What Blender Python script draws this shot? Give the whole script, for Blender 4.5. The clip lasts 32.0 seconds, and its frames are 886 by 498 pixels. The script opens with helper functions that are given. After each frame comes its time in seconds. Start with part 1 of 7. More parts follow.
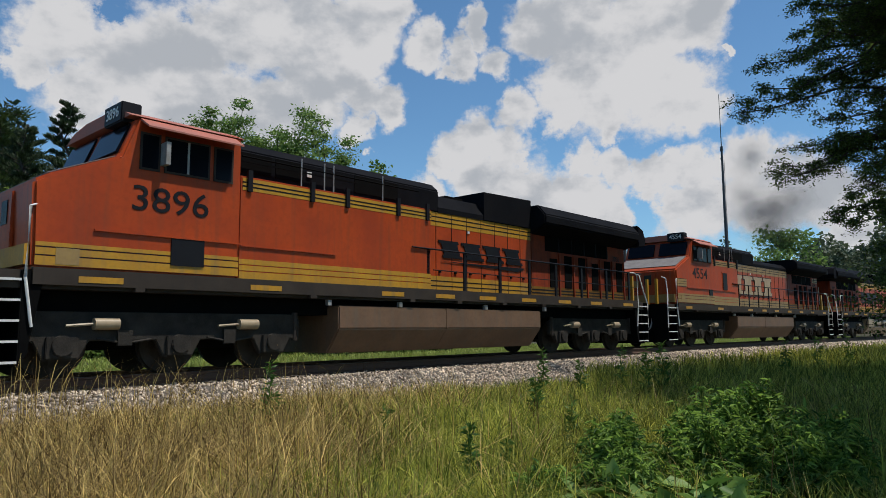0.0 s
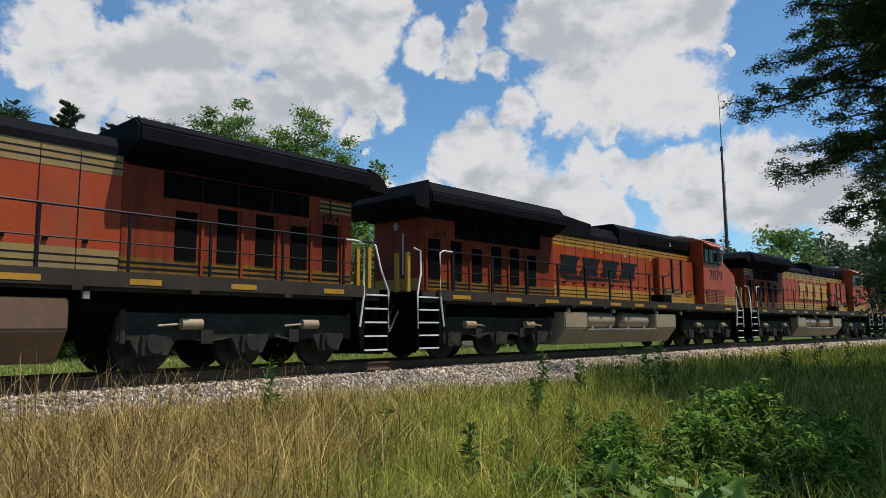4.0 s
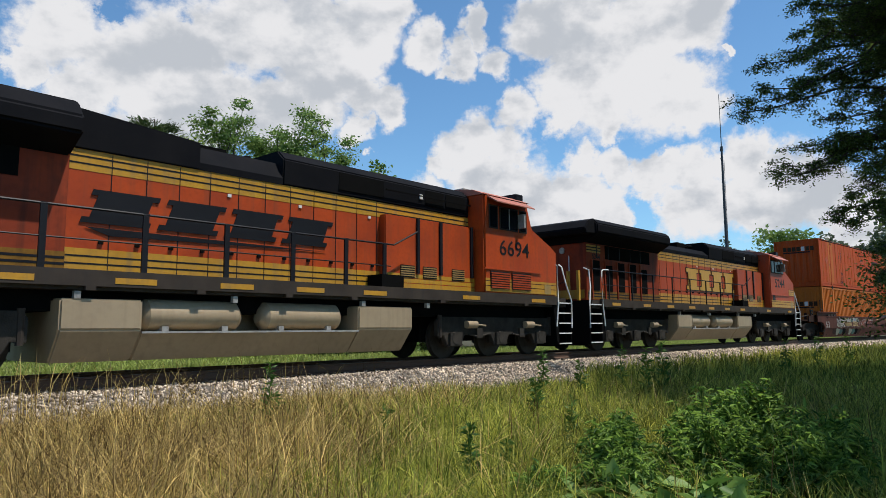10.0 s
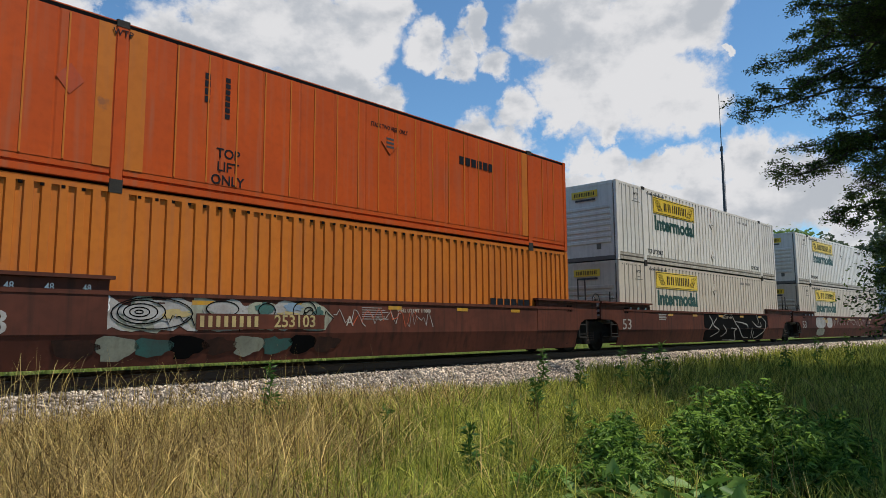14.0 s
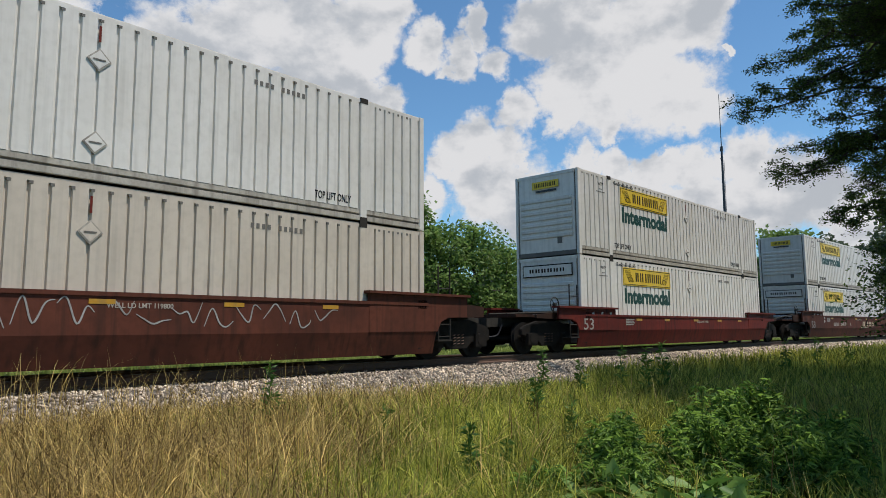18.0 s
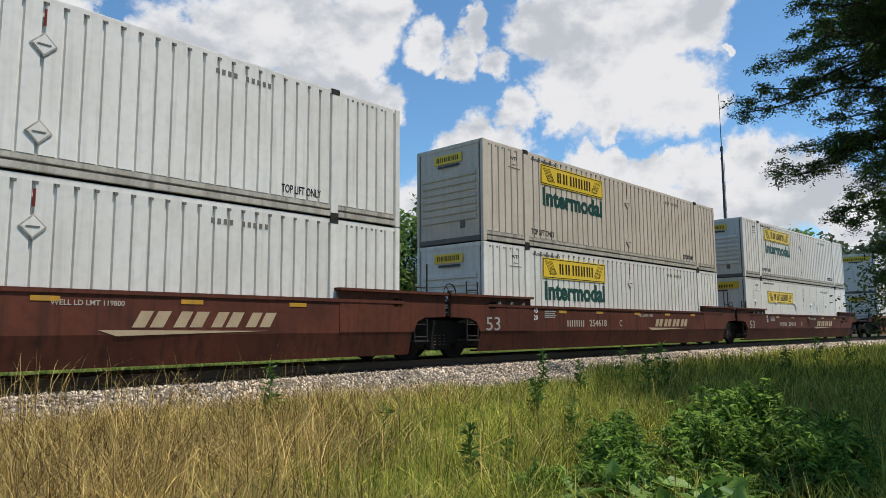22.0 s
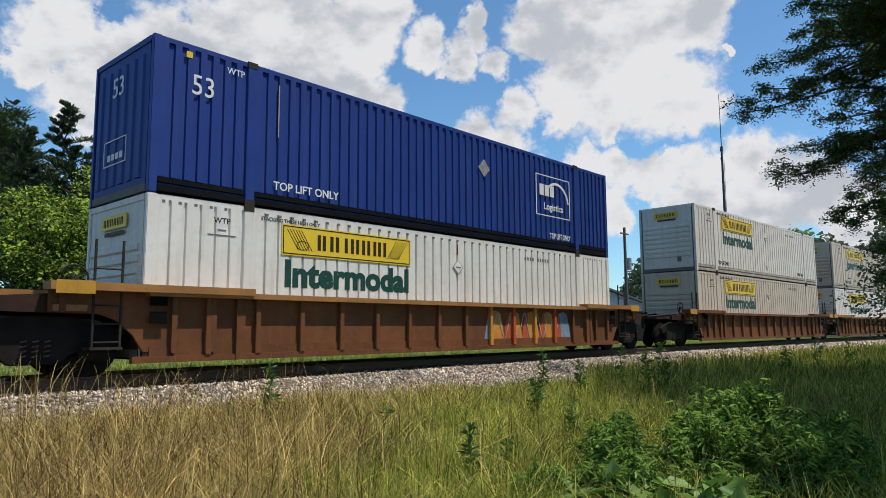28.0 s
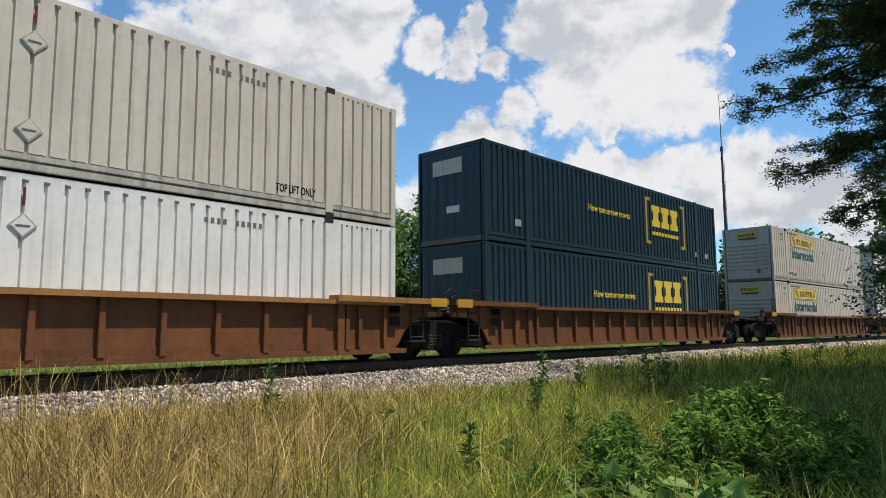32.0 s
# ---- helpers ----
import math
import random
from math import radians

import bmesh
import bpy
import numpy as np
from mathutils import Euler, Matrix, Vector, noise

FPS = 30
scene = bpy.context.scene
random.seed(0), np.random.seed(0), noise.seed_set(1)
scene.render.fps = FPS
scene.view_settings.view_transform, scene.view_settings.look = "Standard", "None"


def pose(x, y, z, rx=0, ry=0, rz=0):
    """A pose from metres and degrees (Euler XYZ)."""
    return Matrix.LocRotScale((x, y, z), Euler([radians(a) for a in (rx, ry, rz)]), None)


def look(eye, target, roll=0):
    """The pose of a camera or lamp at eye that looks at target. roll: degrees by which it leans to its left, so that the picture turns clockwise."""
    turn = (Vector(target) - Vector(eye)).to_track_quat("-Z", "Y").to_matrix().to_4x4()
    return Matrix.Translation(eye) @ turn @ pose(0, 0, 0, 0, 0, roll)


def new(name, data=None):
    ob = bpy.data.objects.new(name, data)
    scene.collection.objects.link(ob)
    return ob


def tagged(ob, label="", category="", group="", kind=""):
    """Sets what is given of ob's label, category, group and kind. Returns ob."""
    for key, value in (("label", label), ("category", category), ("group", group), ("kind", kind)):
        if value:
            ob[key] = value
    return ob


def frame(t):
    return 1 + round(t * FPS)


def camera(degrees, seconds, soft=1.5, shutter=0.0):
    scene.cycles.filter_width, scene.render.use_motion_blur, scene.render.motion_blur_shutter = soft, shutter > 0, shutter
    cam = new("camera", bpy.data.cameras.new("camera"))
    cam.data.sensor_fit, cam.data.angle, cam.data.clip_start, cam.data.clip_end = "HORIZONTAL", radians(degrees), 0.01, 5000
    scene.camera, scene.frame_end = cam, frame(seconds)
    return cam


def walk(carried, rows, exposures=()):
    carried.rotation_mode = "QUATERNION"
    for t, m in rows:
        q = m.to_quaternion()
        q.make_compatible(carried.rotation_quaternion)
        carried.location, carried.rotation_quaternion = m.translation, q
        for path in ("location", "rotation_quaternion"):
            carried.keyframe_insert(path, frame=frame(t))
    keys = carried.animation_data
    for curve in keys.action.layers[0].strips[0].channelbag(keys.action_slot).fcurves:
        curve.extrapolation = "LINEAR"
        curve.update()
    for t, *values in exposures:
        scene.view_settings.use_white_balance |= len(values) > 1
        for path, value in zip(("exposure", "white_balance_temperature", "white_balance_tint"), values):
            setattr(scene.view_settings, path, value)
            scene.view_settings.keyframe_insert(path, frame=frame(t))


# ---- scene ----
cam = camera(65.59, 32.0, soft=0.6)
EYE = (0.0, 0.0, 0.68)
YAW, PITCH = radians(48.78), radians(6.66)
AIM = (EYE[0] + math.sin(YAW) * math.cos(PITCH), EYE[1] + math.cos(YAW) * math.cos(PITCH), EYE[2] + math.sin(PITCH))
walk(cam, [(0.0, look(EYE, AIM, -0.34)), (32.0, look(EYE, AIM, -0.34))],
     exposures=[(0.0, -0.32), (2.0, -0.28), (3.5, -0.20), (6.0, -0.15), (8.0, -0.09), (10.0, 0.0), (13.0, -0.10), (18.0, -0.15), (20.5, -0.08), (23.0, 0.04), (27.0, -0.04), (29.0, -0.01), (31.0, 0.08), (32.0, 0.06)])

# ---- light ----
SUN_EL, SUN_AZ = radians(67), radians(27)      # azimuth from -y towards +x
to_sun = Vector((math.sin(SUN_AZ) * math.cos(SUN_EL), -math.cos(SUN_AZ) * math.cos(SUN_EL), math.sin(SUN_EL)))
sun = new("sun", bpy.data.lights.new("sun", "SUN"))
sun.data.energy, sun.data.angle, sun.data.color = 5.0, radians(0.53), (1.0, 0.95, 0.87)
sun.matrix_world = look((0, 0, 60), tuple(Vector((0, 0, 60)) - to_sun))

world = bpy.data.worlds.new("sky")
scene.world = world
world.use_nodes = True
wn, wl = world.node_tree.nodes, world.node_tree.links
wn.clear()


def wmath(op, a, b=None, clamp=False):
    n = wn.new("ShaderNodeMath")
    n.operation, n.use_clamp = op, clamp
    for i, v in enumerate((a, b)):
        if v is None:
            continue
        if isinstance(v, (int, float)):
            n.inputs[i].default_value = v
        else:
            wl.new(v, n.inputs[i])
    return n.outputs[0]


sky = wn.new("ShaderNodeTexSky")
sky.sky_type, sky.sun_disc, sky.sun_elevation, sky.sun_rotation = "NISHITA", False, SUN_EL, math.pi - SUN_AZ
sky.air_density, sky.dust_density, sky.ozone_density, sky.altitude = 1.0, 0.3, 3.0, 100
coord = wn.new("ShaderNodeTexCoord").outputs["Generated"]


def heading(az, el):
    a, e = radians(az), radians(el)
    return (math.sin(a) * math.cos(e), math.cos(a) * math.cos(e), math.sin(e))


def sky_noise(scale, detail, rough, shift=(0, 0, 0)):
    m = wn.new("ShaderNodeMapping")
    m.inputs["Scale"].default_value = (scale, scale, scale * 1.5)
    m.inputs["Location"].default_value = shift
    wl.new(coord, m.inputs["Vector"])
    n = wn.new("ShaderNodeTexNoise")
    n.inputs["Scale"].default_value, n.inputs["Detail"].default_value, n.inputs["Roughness"].default_value = 1.0, detail, rough
    wl.new(m.outputs[0], n.inputs["Vector"])
    return n.outputs["Fac"]


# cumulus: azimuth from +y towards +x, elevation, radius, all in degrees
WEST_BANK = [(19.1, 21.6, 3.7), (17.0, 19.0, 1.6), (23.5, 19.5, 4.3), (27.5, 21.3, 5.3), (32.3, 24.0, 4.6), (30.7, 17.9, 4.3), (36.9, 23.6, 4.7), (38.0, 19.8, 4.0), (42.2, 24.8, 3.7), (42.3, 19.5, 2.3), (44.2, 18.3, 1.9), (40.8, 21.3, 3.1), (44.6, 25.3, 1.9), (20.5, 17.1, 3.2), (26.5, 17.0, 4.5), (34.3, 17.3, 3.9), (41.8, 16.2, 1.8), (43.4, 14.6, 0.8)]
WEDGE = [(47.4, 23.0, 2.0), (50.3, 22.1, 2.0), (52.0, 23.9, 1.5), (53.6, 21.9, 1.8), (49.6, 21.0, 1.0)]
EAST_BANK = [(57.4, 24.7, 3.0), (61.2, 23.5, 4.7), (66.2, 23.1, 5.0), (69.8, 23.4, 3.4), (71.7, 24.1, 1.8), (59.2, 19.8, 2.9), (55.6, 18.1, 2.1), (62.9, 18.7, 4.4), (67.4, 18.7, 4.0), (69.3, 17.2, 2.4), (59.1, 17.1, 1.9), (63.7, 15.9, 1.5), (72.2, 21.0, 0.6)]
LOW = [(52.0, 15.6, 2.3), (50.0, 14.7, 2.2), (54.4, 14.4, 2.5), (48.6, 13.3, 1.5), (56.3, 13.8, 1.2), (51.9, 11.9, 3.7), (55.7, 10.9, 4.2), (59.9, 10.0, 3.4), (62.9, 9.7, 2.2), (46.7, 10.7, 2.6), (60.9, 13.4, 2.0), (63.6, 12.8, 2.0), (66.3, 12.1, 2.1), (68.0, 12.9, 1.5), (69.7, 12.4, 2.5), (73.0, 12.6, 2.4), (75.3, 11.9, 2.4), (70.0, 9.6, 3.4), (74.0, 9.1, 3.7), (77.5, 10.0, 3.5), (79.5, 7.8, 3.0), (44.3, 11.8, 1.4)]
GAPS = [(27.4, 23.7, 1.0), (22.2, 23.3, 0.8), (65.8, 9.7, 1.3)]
warp = wn.new("ShaderNodeTexNoise")
warp.inputs["Scale"].default_value, warp.inputs["Detail"].default_value, warp.inputs["Roughness"].default_value = 11.0, 7, 0.62
wl.new(coord, warp.inputs["Vector"])
centred = wn.new("ShaderNodeVectorMath")
centred.operation = "SUBTRACT"
centred.inputs[1].default_value = (0.5, 0.5, 0.5)
wl.new(warp.outputs["Color"], centred.inputs[0])
bent = wn.new("ShaderNodeVectorMath")
bent.operation = "MULTIPLY_ADD"
bent.inputs[1].default_value = (0.11, 0.11, 0.11)
wl.new(centred.outputs[0], bent.inputs[0])
wl.new(coord, bent.inputs[2])


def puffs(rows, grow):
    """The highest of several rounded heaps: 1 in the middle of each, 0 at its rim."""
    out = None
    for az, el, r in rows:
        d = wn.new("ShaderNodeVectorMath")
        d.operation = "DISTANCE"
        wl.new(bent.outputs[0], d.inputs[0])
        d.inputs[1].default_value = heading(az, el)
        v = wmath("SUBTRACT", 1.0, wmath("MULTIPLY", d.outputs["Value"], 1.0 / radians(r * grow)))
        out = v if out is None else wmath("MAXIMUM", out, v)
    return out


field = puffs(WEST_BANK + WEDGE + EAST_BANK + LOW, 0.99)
# elsewhere the same broken cumulus goes on, by chance
field = wmath("MAXIMUM", field, wmath("SUBTRACT", wmath("MULTIPLY", sky_noise(2.6, 2, 0.5, (3, 1, 7)), 2.0), 1.6))
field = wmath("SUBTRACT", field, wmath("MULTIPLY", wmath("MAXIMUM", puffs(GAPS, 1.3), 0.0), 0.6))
big, fine = sky_noise(8, 8, 0.6, (1, 4, 2)), sky_noise(34, 7, 0.62)
rag = wmath("ADD", wmath("MULTIPLY", wmath("SUBTRACT", big, 0.5), 0.75), wmath("MULTIPLY", wmath("SUBTRACT", fine, 0.5), 0.55))
dens = wmath("ADD", field, rag)
ramp = wn.new("ShaderNodeValToRGB")
ramp.color_ramp.interpolation = "EASE"
ramp.color_ramp.elements[0].position, ramp.color_ramp.elements[0].color = 0.0, (0, 0, 0, 1)
ramp.color_ramp.elements[1].position, ramp.color_ramp.elements[1].color = 0.40, (1, 1, 1, 1)
wl.new(wmath("ADD", dens, 0.06), ramp.inputs[0])
# heaped tops catch the sun, flat undersides stay grey
shade = wn.new("ShaderNodeValToRGB")
shade.color_ramp.interpolation = "EASE"
shade.color_ramp.elements[0].position, shade.color_ramp.elements[0].color = 0.26, (0.58, 0.615, 0.67, 1)
shade.color_ramp.elements[1].position, shade.color_ramp.elements[1].color = 0.55, (0.895, 0.895, 0.915, 1)
lit = wmath("MULTIPLY", wmath("SUBTRACT", sky_noise(12, 5, 0.55, (2, 4, 2)), sky_noise(12, 5, 0.55, (2, 4, 2.45))), 0.8)
body = wmath("ADD", wmath("MULTIPLY", sky_noise(4.5, 4, 0.5, (5, 2, 3.4)), 1.0), wmath("MULTIPLY", wmath("SUBTRACT", fine, 0.5), 0.12))
thick = wmath("MULTIPLY", wmath("MINIMUM", dens, 0.8), -0.20)
wl.new(wmath("ADD", wmath("ADD", wmath("ADD", body, thick), lit), 0.06), shade.inputs[0])
scaled = wn.new("ShaderNodeVectorMath")
scaled.operation = "MULTIPLY"
scaled.inputs[1].default_value = (0.118, 0.158, 0.172)
wl.new(sky.outputs[0], scaled.inputs[0])
blend = wn.new("ShaderNodeMix")
blend.data_type = "RGBA"
wl.new(ramp.outputs[0], blend.inputs["Factor"])
wl.new(scaled.outputs[0], blend.inputs["A"])
wl.new(shade.outputs[0], blend.inputs["B"])
bg = wn.new("ShaderNodeBackground")
wl.new(blend.outputs["Result"], bg.inputs["Color"])
bg.inputs["Strength"].default_value = 0.9
wl.new(bg.outputs[0], wn.new("ShaderNodeOutputWorld").inputs[0])


# ---- materials ----
def material(name, base, second=None, rough=0.6, metal=0.0, scale=3.0, amount=0.5, bump=0.0, bump_scale=40.0,
             streak=None, streak_amount=0.0, vary=0.0, spot=None, spot_level=0.66, spot_scale=1.5, spec=0.5):
    """Paint or surface with grain at two scales, rain streaks and spots of wear."""
    m = bpy.data.materials.new(name)
    m.use_nodes = True
    nt = m.node_tree
    n, l = nt.nodes, nt.links
    bs = n["Principled BSDF"]
    bs.inputs["Roughness"].default_value, bs.inputs["Metallic"].default_value = rough, metal
    bs.inputs["Specular IOR Level"].default_value = spec
    second = second or tuple(c * 0.7 for c in base)
    tc = n.new("ShaderNodeTexCoord").outputs["Object"]

    def noise_fac(sc, detail=4, vec=None):
        x = n.new("ShaderNodeTexNoise")
        x.inputs["Scale"].default_value, x.inputs["Detail"].default_value = sc, detail
        l.new(vec or tc, x.inputs["Vector"])
        return x.outputs["Fac"]

    def ramped(fac, lo, hi):
        x = n.new("ShaderNodeMapRange")
        x.inputs["From Min"].default_value, x.inputs["From Max"].default_value = lo, hi
        l.new(fac, x.inputs["Value"])
        return x.outputs[0]

    def mixed(fac, a, b, level=1.0):
        x = n.new("ShaderNodeMix")
        x.data_type = "RGBA"
        if level < 1.0:
            k = n.new("ShaderNodeMath")
            k.operation = "MULTIPLY"
            k.inputs[1].default_value = level
            l.new(fac, k.inputs[0])
            fac = k.outputs[0]
        l.new(fac, x.inputs["Factor"])
        for s, v in (("A", a), ("B", b)):
            if isinstance(v, tuple):
                x.inputs[s].default_value = (*v, 1)
            else:
                l.new(v, x.inputs[s])
        return x.outputs["Result"]

    col = mixed(ramped(noise_fac(scale, 6), 0.35, 0.7), base, second, amount)
    col = mixed(ramped(noise_fac(scale * 9, 3), 0.45, 0.75), col, tuple(c * 0.8 for c in second), amount * 0.5)
    if streak:
        mp = n.new("ShaderNodeMapping")
        mp.inputs["Scale"].default_value = (7, 7, 0.45)
        l.new(tc, mp.inputs["Vector"])
        col = mixed(ramped(noise_fac(1.0, 5, mp.outputs[0]), 0.5, 0.72), col, streak, streak_amount)
    if spot:
        col = mixed(ramped(noise_fac(spot_scale, 8), spot_level, spot_level + 0.04), col, spot, 0.9)
    if vary:
        oi = n.new("ShaderNodeObjectInfo").outputs["Random"]
        hs = n.new("ShaderNodeHueSaturation")
        k = n.new("ShaderNodeMapRange")
        k.inputs["To Min"].default_value, k.inputs["To Max"].default_value = 1 - vary, 1 + vary
        l.new(oi, k.inputs["Value"])
        l.new(k.outputs[0], hs.inputs["Value"])
        l.new(col, hs.inputs["Color"])
        col = hs.outputs[0]
    l.new(col, bs.inputs["Base Color"])
    if bump:
        b = n.new("ShaderNodeBump")
        b.inputs["Strength"].default_value, b.inputs["Distance"].default_value = bump, 0.02
        l.new(noise_fac(bump_scale, 5), b.inputs["Height"])
        l.new(b.outputs[0], bs.inputs["Normal"])
    return m


def leafy(name, a, b, through_light=0.35, contrast=1.0, rough=0.55):
    """Leaves and blades: each one its own shade between a and b, with light passing through."""
    m = bpy.data.materials.new(name)
    m.use_nodes = True
    n, l = m.node_tree.nodes, m.node_tree.links
    bs = n["Principled BSDF"]
    bs.inputs["Roughness"].default_value = rough
    bs.inputs["Specular IOR Level"].default_value = 0.3
    mx = n.new("ShaderNodeMix")
    mx.data_type = "RGBA"
    mx.inputs["A"].default_value, mx.inputs["B"].default_value = (*a, 1), (*b, 1)
    pw = n.new("ShaderNodeMath")
    pw.operation = "POWER"
    pw.inputs[1].default_value = contrast
    l.new(n.new("ShaderNodeNewGeometry").outputs["Random Per Island"], pw.inputs[0])
    l.new(pw.outputs[0], mx.inputs["Factor"])
    big = n.new("ShaderNodeTexNoise")
    big.inputs["Scale"].default_value = 0.9
    l.new(n.new("ShaderNodeTexCoord").outputs["Object"], big.inputs["Vector"])
    hs = n.new("ShaderNodeHueSaturation")
    k = n.new("ShaderNodeMapRange")
    k.inputs["From Min"].default_value, k.inputs["From Max"].default_value = 0.3, 0.7
    k.inputs["To Min"].default_value, k.inputs["To Max"].default_value = 0.7, 1.25
    l.new(big.outputs["Fac"], k.inputs["Value"])
    l.new(k.outputs[0], hs.inputs["Value"])
    l.new(mx.outputs["Result"], hs.inputs["Color"])
    l.new(hs.outputs[0], bs.inputs["Base Color"])
    tr = n.new("ShaderNodeBsdfTranslucent")
    l.new(hs.outputs[0], tr.inputs["Color"])
    ms = n.new("ShaderNodeMixShader")
    ms.inputs[0].default_value = through_light
    l.new(bs.outputs[0], ms.inputs[1])
    l.new(tr.outputs[0], ms.inputs[2])
    l.new(ms.outputs[0], n["Material Output"].inputs["Surface"])
    return m


